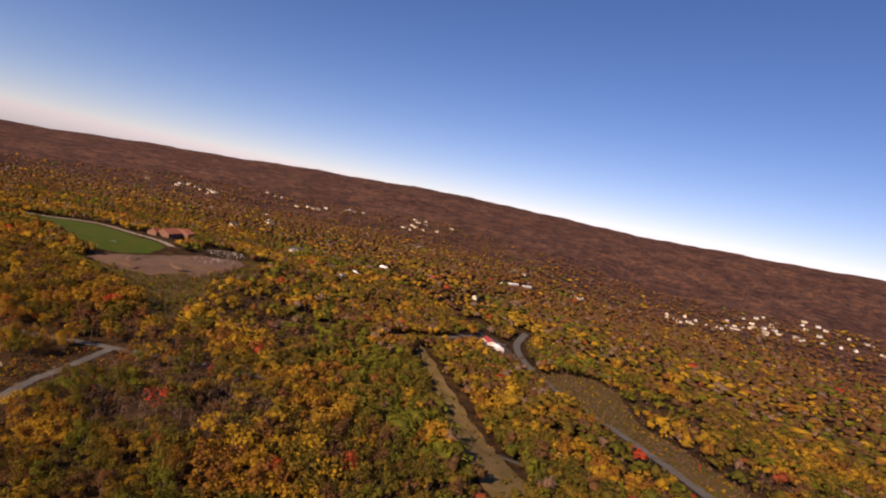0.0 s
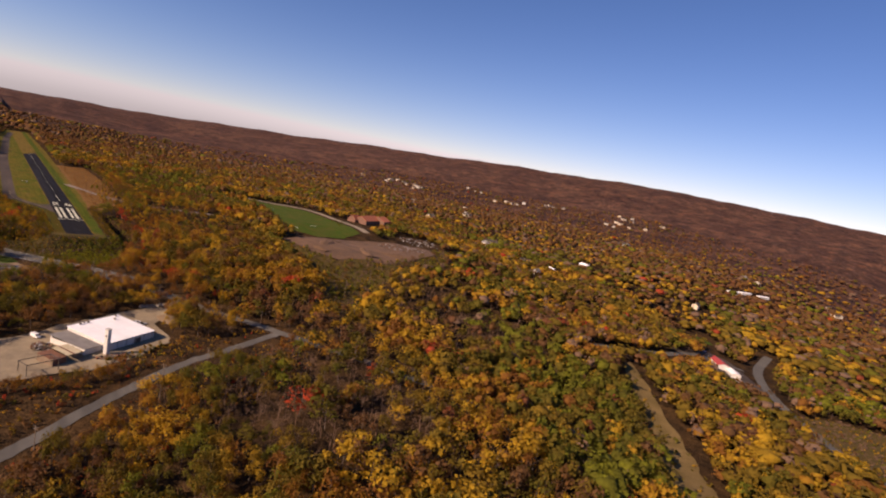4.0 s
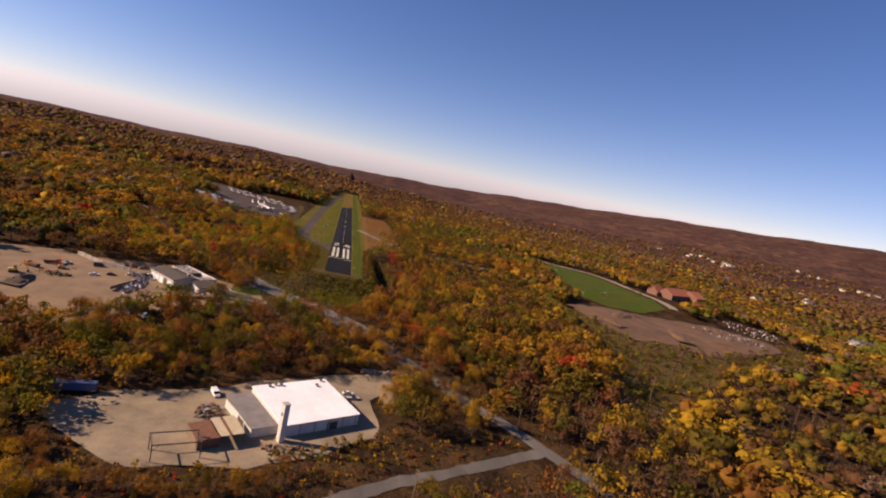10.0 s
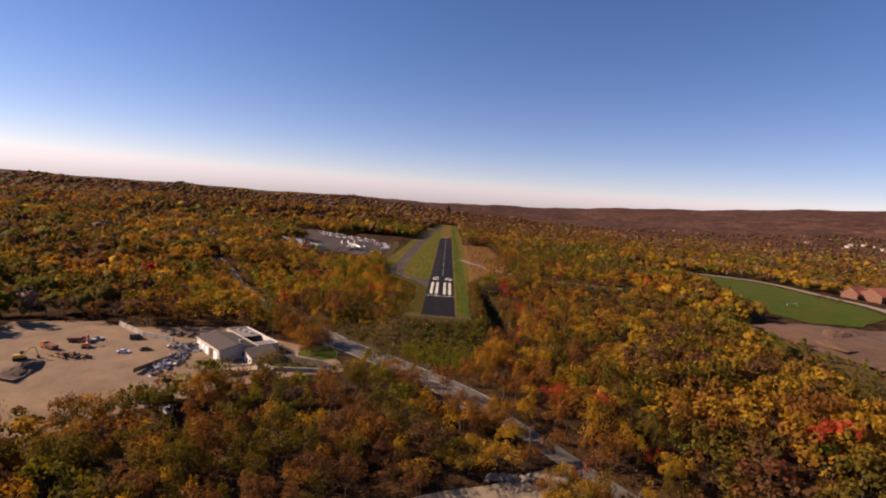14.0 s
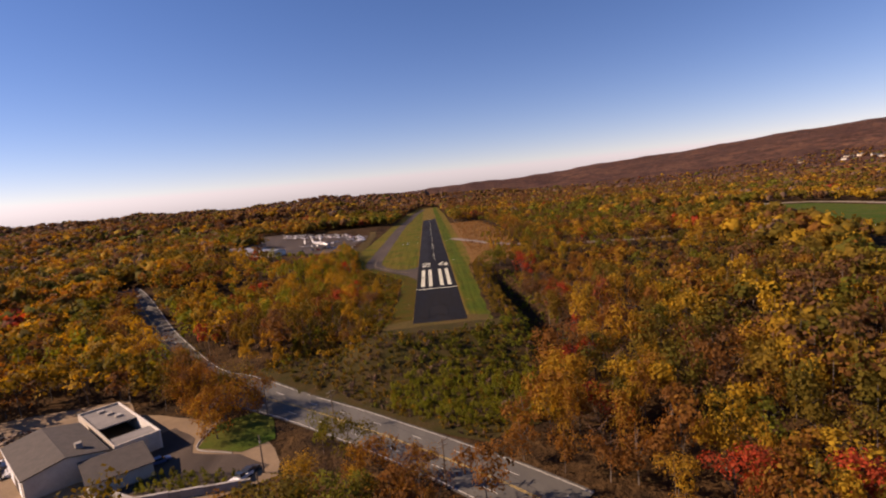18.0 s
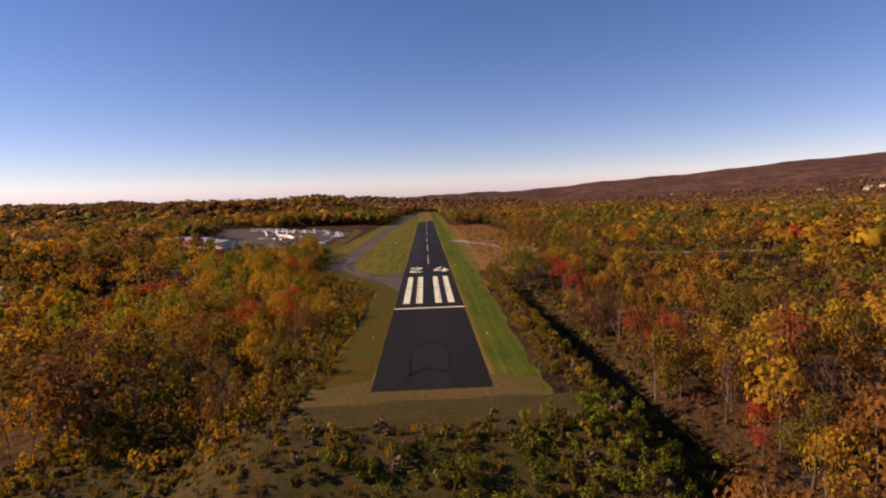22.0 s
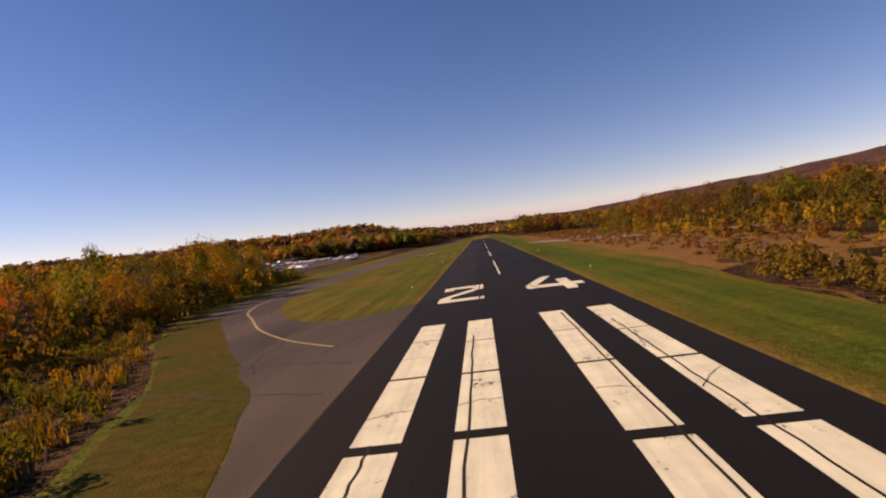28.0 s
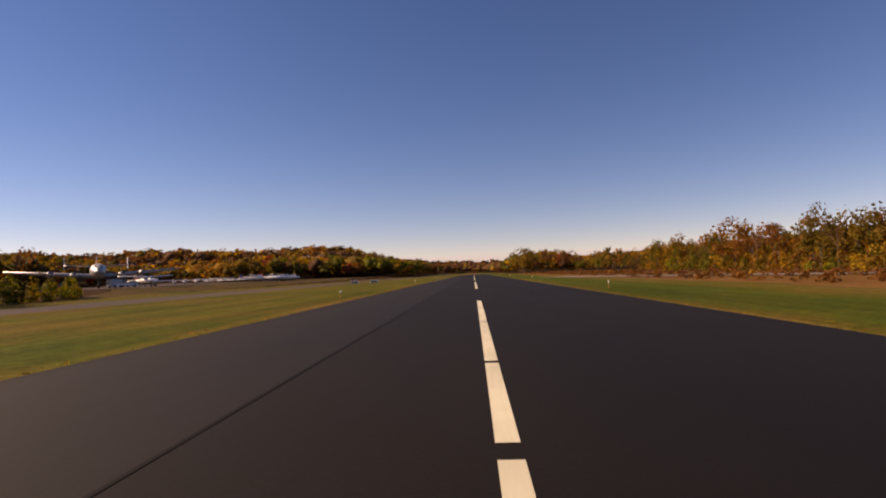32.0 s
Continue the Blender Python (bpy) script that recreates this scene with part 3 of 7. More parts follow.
def forest(name, label, kit, x, y, h, wide, tint, seed, dull=0.0):
    """Many trees in one mesh: kit pieces turned and scaled to each place."""
    rng = np.random.default_rng(seed)
    z = land(x, y)
    pick, turn = rng.integers(0, len(kit), len(x)), rng.uniform(0, 6.28, len(x))
    V, I, T = [], [], []
    for k, (q, mi) in enumerate(kit):
        s = np.nonzero(pick == k)[0]
        if not len(s):
            continue
        c, sn = np.cos(turn[s])[:, None, None], np.sin(turn[s])[:, None, None]
        w, hh = wide[s][:, None, None], h[s][:, None, None]
        vx = (q[None, ..., 0] * c - q[None, ..., 1] * sn) * w + x[s][:, None, None]
        vy = (q[None, ..., 0] * sn + q[None, ..., 1] * c) * w + y[s][:, None, None]
        vz = q[None, ..., 2] * hh + z[s][:, None, None]
        V.append(np.stack([vx, vy, vz], -1).reshape(-1, 4, 3))
        I.append(np.where(np.repeat(rng.random(len(s)) < dull, len(q)), 2, np.tile(mi, len(s))))
        T.append(np.repeat(tint[s], len(q)))
    me = quad_mesh(name, np.concatenate(V), [LEAF, BARK, TWIG], np.concatenate(I), np.concatenate(T))
    return tagged(new(name, me), label, "trees", kind="stuff")


def lump_kit(seed, count, lobes, loose, size, fine=1):
    """Crowns of rounded, uneven lobes with shared vertices, and some loose leaf clumps: (points, triangles, quads)."""
    bm = bmesh.new()
    bmesh.ops.create_icosphere(bm, subdivisions=fine, radius=1.0)
    ball = np.array([v.co[:] for v in bm.verts])
    tri = np.array([[v.index for v in f.verts] for f in bm.faces])
    bm.free()
    kit = []
    for i in range(count):
        rng = np.random.default_rng(seed + i)
        P, F = [], []
        for k in range(lobes):
            c = np.array([*rng.normal(0, 0.05, 2), 0.55]) if k == 0 else np.array([*(rng.normal(0, 0.24, 2)), rng.uniform(0.4, 0.82)])
            r = rng.uniform(0.24, 0.36) if k == 0 else rng.uniform(0.15, 0.27)
            b = ball @ np.array(Euler((rng.uniform(0, 6), rng.uniform(0, 6), rng.uniform(0, 6))).to_matrix()).T
            b = b * rng.uniform(0.55, 1.35, (len(b), 1))
            F.append(tri + sum(len(a) for a in P))
            P.append(c + b * r * np.array([1.0, 1.0, 0.9]))
        q = crown_quads(rng, loose, size, 7, 1.0) if loose else np.zeros((0, 4, 3))
        kit.append((np.concatenate(P), np.concatenate(F), q))
    return kit


def lump_forest(name, label, kit, x, y, h, wide, tint, seed, dull):
    """Many rounded crowns in one mesh."""
    rng = np.random.default_rng(seed)
    z = land(x, y)
    pick, turn = rng.integers(0, len(kit), len(x)), rng.uniform(0, 6.28, len(x))
    V, F3, F4, T3, T4, M3, M4, n = [], [], [], [], [], [], [], 0
    for k, (p, f, q) in enumerate(kit):
        s = np.nonzero(pick == k)[0]
        if not len(s):
            continue
        pts = np.concatenate([p, q.reshape(-1, 3)])
        c, sn, w, hh = np.cos(turn[s])[:, None], np.sin(turn[s])[:, None], wide[s][:, None], h[s][:, None]
        V.append(np.stack([(pts[:, 0] * c - pts[:, 1] * sn) * w + x[s][:, None], (pts[:, 0] * sn + pts[:, 1] * c) * w + y[s][:, None], pts[:, 2] * hh + z[s][:, None]], -1).reshape(-1, 3))
        base = n + np.arange(len(s)) * len(pts)
        brown = np.where(rng.random(len(s)) < dull, 2, 0)
        F3.append((f[None] + base[:, None, None]).reshape(-1, 3))
        T3.append(np.repeat(tint[s], len(f)))
        M3.append(np.repeat(brown, len(f)))
        if len(q):
            F4.append((len(p) + np.arange(len(q) * 4).reshape(-1, 4)[None] + base[:, None, None]).reshape(-1, 4))
            T4.append(np.repeat(tint[s], len(q)))
            M4.append(np.repeat(brown, len(q)))
        n += len(s) * len(pts)
    F3 = np.concatenate(F3)
    F4 = np.concatenate(F4) if F4 else np.zeros((0, 4), int)
    me = bpy.data.meshes.new(name)
    V = np.concatenate(V)
    me.vertices.add(len(V))
    me.vertices.foreach_set("co", V.astype(np.float32).ravel())
    me.loops.add(F3.size + F4.size)
    me.loops.foreach_set("vertex_index", np.r_[F3.ravel(), F4.ravel()].astype(np.int32))
    me.polygons.add(len(F3) + len(F4))
    me.polygons.foreach_set("loop_start", np.r_[np.arange(len(F3)) * 3, F3.size + np.arange(len(F4)) * 4].astype(np.int32))
    for mt in (LEAF, BARK, TWIG):
        me.materials.append(mt)
    me.polygons.foreach_set("material_index", np.concatenate(M3 + M4).astype(np.int32))
    me.polygons.foreach_set("use_smooth", np.r_[np.ones(len(F3), bool), np.zeros(len(F4), bool)])
    a = me.attributes.new("tint", "FLOAT", "FACE")
    a.data.foreach_set("value", np.concatenate(T3 + T4).astype(np.float32))
    me.update(calc_edges=True)
    return tagged(new(name, me), label, "trees", kind="stuff")


def tangle(x, y, scale, seed):
    """Smooth random field in 0..1."""
    rng = np.random.default_rng(seed)
    out = np.zeros(np.shape(x))
    for _ in range(14):
        a, f, p = rng.uniform(0, 6.28), rng.uniform(0.5, 2.2) / scale, rng.uniform(0, 6.28)
        out += np.sin((np.cos(a) * x + np.sin(a) * y) * f + p)
    return np.clip(0.5 + out / 9.0, 0, 1)


OPEN = [STRIP, YARD_W, YARD_N, FIELD, DIRT_LOT, APRON]
LAWN = [(-64, -84), (-34, -99), (-20, -112), (-28, -124), (-46, -124), (-62, -114), (-68, -100)]
YARD_EDGE = [(-84, -160), (-70, -148), (-40, -118), (-20, -132), (-24, -146), (-56, -154)]
FRONT = [(-30, -64), (20, -64), (30, -78), (26, -118), (8, -128), (-28, -104), (-60, -74), (-34, -60)]
RAVINE = [(24, -66), (28, -30), (30, 10), (32, 46), (38, 46), (38, 5), (40, -30), (36, -70)]
SCRUBLAND = [(18, 40), (20, 110), (23, 220), (25, 420), (60, 420), (66, 300), (64, 200), (58, 120), (44, 70), (26, 40)]
VERGE = [(-74, -264), (-50, -280), (-17, -274), (4, -262), (22, -246), (38, -238), (56, -246), (72, -232), (84, -248), (40, -268), (-11, -304), (-54, -342), (-84, -336), (-92, -290)]
CLEARING = [(382, -328), (340, -366), (296, -402), (226, -452), (172, -490), (134, -522), (156, -540), (178, -527), (240, -478), (290, -437), (330, -395), (371, -362), (405, -324)]
BRUSH = [(196, -8), (208, -42), (228, -66), (264, -62), (335, -62), (400, -32), (420, 8), (498, 24), (480, -8), (345, -88), (280, -104), (232, -140), (196, -178), (165, -212), (146, -194), (168, -130), (172, -60), (176, -10)]
SWATH = [(522, -433), (575, -452), (612, -490), (580, -528), (500, -553), (449, -570), (411, -610), (364, -644), (300, -700), (262, -690), (320, -624), (374, -570), (428, -520), (461, -486), (490, -460)]
ROAD_E = [(225, -715), (262, -676), (300, -640), (337, -603), (374, -566), (434, -513), (461, -486), (500, -455), (522, -434), (559, -407), (601, -381), (666, -355), (764, -336)]
ROAD_W = [(400, -286), (432, -290), (472, -297), (514, -307), (564, -308), (604, -322), (625, -352)]


TOWN = [(1600, -215, 5, 50), (1800, -520, 6, 60), (1860, -600, 6, 60), (1940, -700, 12, 90), (2053, -800, 14, 110), (2140, -1000, 18, 150),
        (1310, 1400, 8, 70), (1345, 1240, 7, 50), (1089, 648, 3, 30), (1756, 1282, 3, 60), (1675, 1050, 4, 60), (1906, 1007, 5, 80), (708, 378, 2, 14), (887, 648, 2, 30), (899, 470, 3, 40),
        (1370, 260, 2, 20), (1546, -50, 3, 40), (1961, 650, 7, 110), (2170, 684, 6, 80), (681, 148, 3, 24)]
rng = random.Random(77)
SPOTS = [(x + rng.gauss(0, r * 0.6), y + rng.gauss(0, r * 0.6), rng.uniform(0, 180)) for x, y, n, r in TOWN for i in range(n)]
GAPS = [(408, 158, 38), (395, 140, 34), (425, 42, 36), (370, 4, 44), (588, -337, 26), (578, -356, 22), (560, -372, 24), (585, -54, 17), (642, 18, 18), (664, -24, 20), (800, 4, 20), (885, -177, 20), (700, -256, 30), (635, -318, 26), (1290, -116, 26), (1240, -108, 24), (1345, -138, 26), (-168, 254, 28), (-190, 232, 18), (-146, 216, 26), (-128, 206, 18)]


def wooded(x, y):
    """Where trees stand."""
    ok = np.ones(np.shape(x), bool)
    for poly in OPEN + [LAWN, YARD_EDGE, FRONT, RAVINE, SCRUBLAND, CLEARING, VERGE, BRUSH, SWATH]:
        ok &= ~inside(x, y, poly)
    ok &= near_line(x, y, MAIN_ROAD[:4]) > 8
    ok &= near_line(x, y, MAIN_ROAD[3:6]) > 11
    ok &= near_line(x, y, MAIN_ROAD[5:8]) > 7
    ok &= near_line(x, y, MAIN_ROAD[7:10]) > 3.6
    ok &= near_line(x, y, MAIN_ROAD[9:12]) > 5.5
    ok &= near_line(x, y, MAIN_ROAD[11:]) > 1.5
    ok &= near_line(x + 5, y + 7, SIDE_ROAD) > 13
    ok &= near_line(x, y, ROAD_E) > 11
    ok &= near_line(x + 4, y + 10, TRACK) > 14
    ok &= near_line(x + 4, y + 6, FIELD_PATH) > 15
    ok &= near_line(x, y, [(235, 8), (290, 14), (345, 24), (400, 30)]) > 20
    ok &= near_line(x + 16, y + 4, ROAD_E) > 17
    ok &= near_line(x + 12, y + 8, ROAD_W) > 15
    for poly, dx, dy in ((CLEARING, 10, 2), (CLEARING, -4, 4), (FIELD, 8, 10), (DIRT_LOT, 8, 10)):
        ok &= ~inside(x + dx, y + dy, poly)
    ok &= ~((x > -25 - 0.27 * np.maximum(y + 5, 0)) & (x < 0) & (y > -66) & (y < 75))
    for gx_, gy_, gr in GAPS:
        ok &= (x - gx_) ** 2 + (y - gy_) ** 2 > gr ** 2
        if gx_ > 300:
            ok &= (x - gx_ + 0.7 * gr) ** 2 + (y - gy_ + 0.6 * gr) ** 2 > gr ** 2
    for gx_, gy_, _ in SPOTS:
        ok &= (x - gx_ + 4) ** 2 + (y - gy_ + 4) ** 2 > 150
    ok &= ~((np.abs(x) < 30) & (y > -60) & (y < 1020))
    ok &= ~((x > -26) & (x < 42) & (y > -84) & (y < -50))
    ok &= ~((x > -150) & (x < -30) & (y > 150) & (y < 470) & (x > -0.45 * (y - 150) - 112))
    return ok


def jitter_grid(x0, x1, y0, y1, step, seed):
    rng = np.random.default_rng(seed)
    a, b = np.meshgrid(np.arange(x0, x1, step), np.arange(y0, y1, step))
    return (a + rng.uniform(-0.48, 0.48, a.shape) * step).ravel(), (b + rng.uniform(-0.48, 0.48, a.shape) * step).ravel(), rng


def tints(x, y, rng, vary):
    """Each tree's own colour: olive and ochre in drifts, with rust, brown, gold and red ones between."""
    n = len(x)
    t = 0.15 + 0.3 * tangle(x, y, 45, 3) + rng.normal(0, vary, n)
    warm = np.exp(-(((x + 20) / 120) ** 2 + ((y + 195) / 42) ** 2))
    warm = np.maximum(warm, np.exp(-(((x - 75) / 60) ** 2 + ((y + 30) / 120) ** 2)))
    pick = rng.random(n)
    mixed = np.where(pick < 0.5, rng.uniform(0.2, 0.36, n), np.where(pick < 0.82, rng.uniform(0.6, 0.74, n), rng.uniform(0.46, 0.58, n)))
    t = np.where(rng.random(n) < warm, mixed, t)
    drift, kind = tangle(x, y, 22, 13) + rng.normal(0, 0.13, n), rng.random(n)
    t = np.where(drift > 0.75, rng.uniform(0.58, 0.7, n), t)
    t = np.where((drift < 0.26) & (drift > 0.08), rng.uniform(0.76, 0.84, n), t)
    t = np.where(kind < 0.03, rng.uniform(0.48, 0.57, n), t)
    t = np.where(kind > 0.988, rng.uniform(0.86, 0.95, n), t)
    young = young_woods(x, y)
    pick = rng.random(n)
    pale = np.select([pick < 0.26, pick < 0.47, pick < 0.78, pick < 0.93], [rng.uniform(0.07, 0.11, n), rng.uniform(0.5, 0.58, n), rng.uniform(0.36, 0.48, n), rng.uniform(0.6, 0.68, n)], rng.uniform(0.8, 0.96, n))
    t = np.where(young > 0.5, pale, t)
    faded = np.exp(-(((x + 50) / 36) ** 2 + ((y + 50) / 26) ** 2))
    t = np.where(rng.random(n) < faded, np.where(rng.random(n) < 0.6, rng.uniform(0.76, 0.84, n), rng.uniform(0.26, 0.36, n)), t)
    return np.where((young > 0.5) & (t < 0.16), 0.09, np.clip(t, 0.14, 0.96))


def bareness(x, y, rng):
    f = tangle(x, y, 75, 9)
    scrubby = 2.0 * np.exp(-(((x - 35) / 70) ** 2 + ((y + 360) / 62) ** 2)) + 1.3 * np.exp(-(((x - 140) / 45) ** 2 + ((y + 195) / 70) ** 2))
    scrubby = scrubby + 1.6 * np.exp(-(((x + 48) / 30) ** 2 + ((y + 48) / 24) ** 2))
    return rng.random(len(x)) < np.clip((f - 0.55) * 1.4 + 0.4 * scrubby, 0.04, 0.72)


NEAR_KIT = tree_kit(20, 6, 950, 0.036, 4)
KITS = [tree_kit(10, 6, 560, 0.046, 3), tree_kit(30, 10, 175, 0.082, 2), lump_kit(50, 14, 1, 66, 0.115), lump_kit(60, 16, 1, 22, 0.165), lump_kit(65, 20, 1, 2, 0.2)]
BARE = [tree_kit(70, 5, (8, 4, 4), 0, 0, True), tree_kit(76, 5, (6, 3, 3), 0, 0, True), tree_kit(80, 4, (6, 3, 2), 0, 0, True), tree_kit(84, 4, (5, 3, 1), 0, 0, True)]
APPROACH = [(-142, -604, 135), (-90, -572, 128), (-40, -525, 112), (-5, -440, 90), (2, -360, 76), (1, -300, 66), (0, -240, 54), (0, -180, 43), (0, -120, 30), (0, -60, 18), (0, 0, 10), (0, 90, 3), (0, 200, 3), (0, 330, 3)]
WOODS = ["gold, rust and olive autumn trees close to the runway", "mixed autumn trees round the yards and road", "autumn trees on the slopes below the airfield",
         "rust and golden woods across the valley", "distant brown and golden woods below the hills"]
BAND = (0, 80, 165, 330, 720, 9000)


def apart_from_path(x, y):
    """Distance from the line of approach, flown at its height."""
    best = np.full(np.shape(x), 1e9)
    for a, b in zip(APPROACH, APPROACH[1:]):
        for u in (0.0, 0.25, 0.5, 0.75):
            p = [m + (n - m) * u for m, n in zip(a, b)]
            best = np.minimum(best, np.sqrt((x - p[0]) ** 2 + (y - p[1]) ** 2 + max(p[2] - 8, 0) ** 2))
    return best


def young_woods(x, y):
    return smooth(-150, -110, x) * (1 - smooth(-30, -20, x)) * smooth(-80, -60, y) * (1 - smooth(140, 170, y))


def out_of_sight(x, y):
    """Land behind the line of approach."""
    hid = np.where(y > -150, x < -280 - (y + 150) * 0.79, x < -280 + (-150 - y) * 0.62)
    return (hid | ((y < -700) & (x < 200 + (-700 - y) * 3.2))) & (apart_from_path(x, y) > 140)


def grow(band, box, step, seed):
    x, y, rng = jitter_grid(*box, step, seed)
    d = apart_from_path(x, y)
    d = np.where(out_of_sight(x, y), np.maximum(d, 730), d)
    ok = wooded(x, y) & (d >= BAND[band]) & (d < BAND[band + 1]) & (np.hypot(x, y + 300) < (9000, 9000, 9000, 9000, 2500)[band])
    if band == 4:
        ok &= rng.random(len(x)) < np.where(out_of_sight(x, y), 0.35, 1 - 0.75 * smooth(1250, 1900, np.hypot(x, y + 300)))
    for px, py in KEPT:
        ok &= (x - px) ** 2 + (y - py) ** 2 > 12
    x, y = x[ok], y[ok]
    h = rng.uniform(9.5, 16.0, len(x)) * (0.85 + 0.3 * tangle(x, y, 40, 21))
    young = young_woods(x, y)
    h = h * (1 - 0.26 * smooth(50, 70, x) * smooth(20, 60, y)) * (1 - 0.3 * young * smooth(10, 50, y))
    h = np.where((x > 36) & (x < 115) & (y > 0) & (y < 130), np.minimum(h, 8.6), h)
    wide = h * rng.uniform(0.75, 1.1, len(x)) * (1 - 0.15 * young) * (0.82, 0.98, 1.15, 1.3, 1.8)[band] * rng.choice((0.75, 0.9, 1.0, 1.15, 1.3), len(x))
    t = tints(x, y, rng, (0.12, 0.11, 0.085, 0.07, 0.06)[band])
    b = bareness(x, y, rng)
    b &= ~((x > 55) & (y > 40)) | (rng.random(len(x)) < 0.25)
    if band > 2:
        dun = 0.8 * smooth(600, 1250, np.hypot(x - 150, y + 250)) * (0.6 + 0.5 * tangle(x, y, 120, 31))
        t = np.where(rng.random(len(x)) < dun, rng.uniform(0.74, 0.86, len(x)), t)
    if band == 4:
        b[:] = False
    if band < 2:
        close = ~b & (apart_from_path(x, y) < 48)
        if close.any():
            forest("woods", "dense autumn trees right beside the approach", NEAR_KIT, x[close], y[close], h[close], wide[close], t[close], seed + 5)
        rest = ~b & ~close
        forest("woods", WOODS[band], KITS[band], x[rest], y[rest], h[rest], wide[rest], t[rest], seed)
    else:
        lump_forest("woods", WOODS[band], KITS[band], x[~b], y[~b], h[~b], wide[~b], t[~b], seed, (0, 0, 0.02, 0.05, 0.08)[band])
    if b.any():
        b &= rng.random(len(x)) < (1, 1, 1, 0.5, 0)[band]
        forest("bare_trees", "leafless grey-brown trees among the autumn woods", BARE[band], x[b], y[b], h[b] * 0.95, wide[b] * 1.2, t[b], seed + 1)


# ---- trees one could walk up to ----
def tree_meshes(seed, tint, leaves, size=0.042, bare=False):
    """Trunk with limbs, and crown, of a tree of unit height."""
    rng = np.random.default_rng(seed)
    tubes = []

    def limb(points, radii, sides=6):
        ang = np.arange(sides) * 2 * math.pi / sides
        ring = np.stack([np.cos(ang), np.sin(ang), ang * 0], 1)
        rings = [np.array(p) + ring * r for p, r in zip(points, radii)]
        for A, B in zip(rings, rings[1:]):
            for i in range(sides):
                j = (i + 1) % sides
                tubes.append([A[i], A[j], B[j], B[i]])

    bend = rng.normal(0, 0.02, (4, 2))
    stem = [(bend[k][0] * k, bend[k][1] * k, -0.05 + 0.29 * k) for k in range(4)]
    limb(stem, [0.017, 0.012, 0.008, 0.003])
    for k in range(9):
        u = rng.uniform(0.9, 2.6)
        a, r = rng.uniform(0, 6.28), rng.uniform(0.14, 0.3)
        p = np.array(stem[int(u)]) * (1 - u % 1) + np.array(stem[int(u) + 1]) * (u % 1)
        e = p + np.array([r * math.cos(a), r * math.sin(a), rng.uniform(0.1, 0.26)])
        m = (p + e) / 2 + np.array([0, 0, -0.02])
        limb([p, m, e], [0.006, 0.0045, 0.0015], 4)
    trunk = quad_mesh("trunk", np.array(tubes), [BARK], np.zeros(len(tubes), int), np.zeros(len(tubes)))
    q = branch_quads(rng, 9, 5, 5, 0.009) if bare else crown_quads(rng, leaves, size, 9, rng.uniform(0.95, 1.2), 0.3)
    crown = quad_mesh("crown", q, [TWIG if bare else LEAF], np.zeros(len(q), int), np.clip(tint + rng.normal(0, 0.03, len(q)), 0.02, 0.98))
    return trunk, crown


SPECIES = {
    "gold": ("golden-yellow birch tree at the edge of the woods", [tree_meshes(500 + i, 0.56 - 0.04 * i, 1500, 0.027) for i in range(3)]),
    "lime": ("yellow-green young tree at the edge of the woods", [tree_meshes(505 + i, 0.085 + 0.012 * i, 1500, 0.027) for i in range(3)]),
    "olive": ("olive-green tree turning yellow in the woods", [tree_meshes(510 + i, 0.27, 1400, 0.028) for i in range(3)]),
    "rust": ("rust-orange oak tree with a full crown", [tree_meshes(520 + i, 0.66, 1400, 0.028) for i in range(3)]),
    "brown": ("dull brown oak tree with thinning leaves", [tree_meshes(525 + i, 0.8, 1100, 0.029) for i in range(2)]),
    "red": ("bright red maple tree in the woods", [tree_meshes(530 + i, 0.95, 1200, 0.028) for i in range(2)]),
    "bare": ("leafless grey tree with bare twigs", [tree_meshes(540 + i, 0.5, 240, 0.04, True) for i in range(3)]),
}
FIRST = {}
KEPT = []


def plant(kind, x, y, height, wide=0.75, turn=0.0, pick=0, group="trees at the woods' edge"):
    label, meshes = SPECIES[kind]
    key = (kind, pick % len(meshes))
    z = float(land(x, y))
    if key not in FIRST:
        top = new("tree")
        tagged(top, label, "tree", group)
        for n, me in zip(("trunk", "crown"), meshes[key[1]]):
            p = new(n, me)
            p.parent = top
        FIRST[key] = top
    else:
        top = copy_thing(FIRST[key], pose(0, 0, 0))
    top.matrix_basis = Matrix.LocRotScale((x, y, z), Euler((0, 0, turn)), (height * wide, height * wide, height))
    KEPT.append((x, y))
    return top


def plant_row(pts, count, kinds, low, high, scatter, seed, wide=0.75):
    """Trees strewn along a line."""
    rng = random.Random(seed)
    line = curve_points(pts, 1.0)
    for i in range(count):
        p = line[int(i / count * (len(line) - 1))]
        x, y = p.x + rng.uniform(-scatter, scatter), p.y + rng.uniform(-scatter, scatter)
        plant(rng.choice(kinds), x, y, rng.uniform(low, high), wide * rng.uniform(0.8, 1.2), rng.uniform(0, 6.28), rng.randrange(3))


TINT = {"gold": 0.54, "lime": 0.09, "olive": 0.26, "rust": 0.66, "brown": 0.8, "red": 0.95}


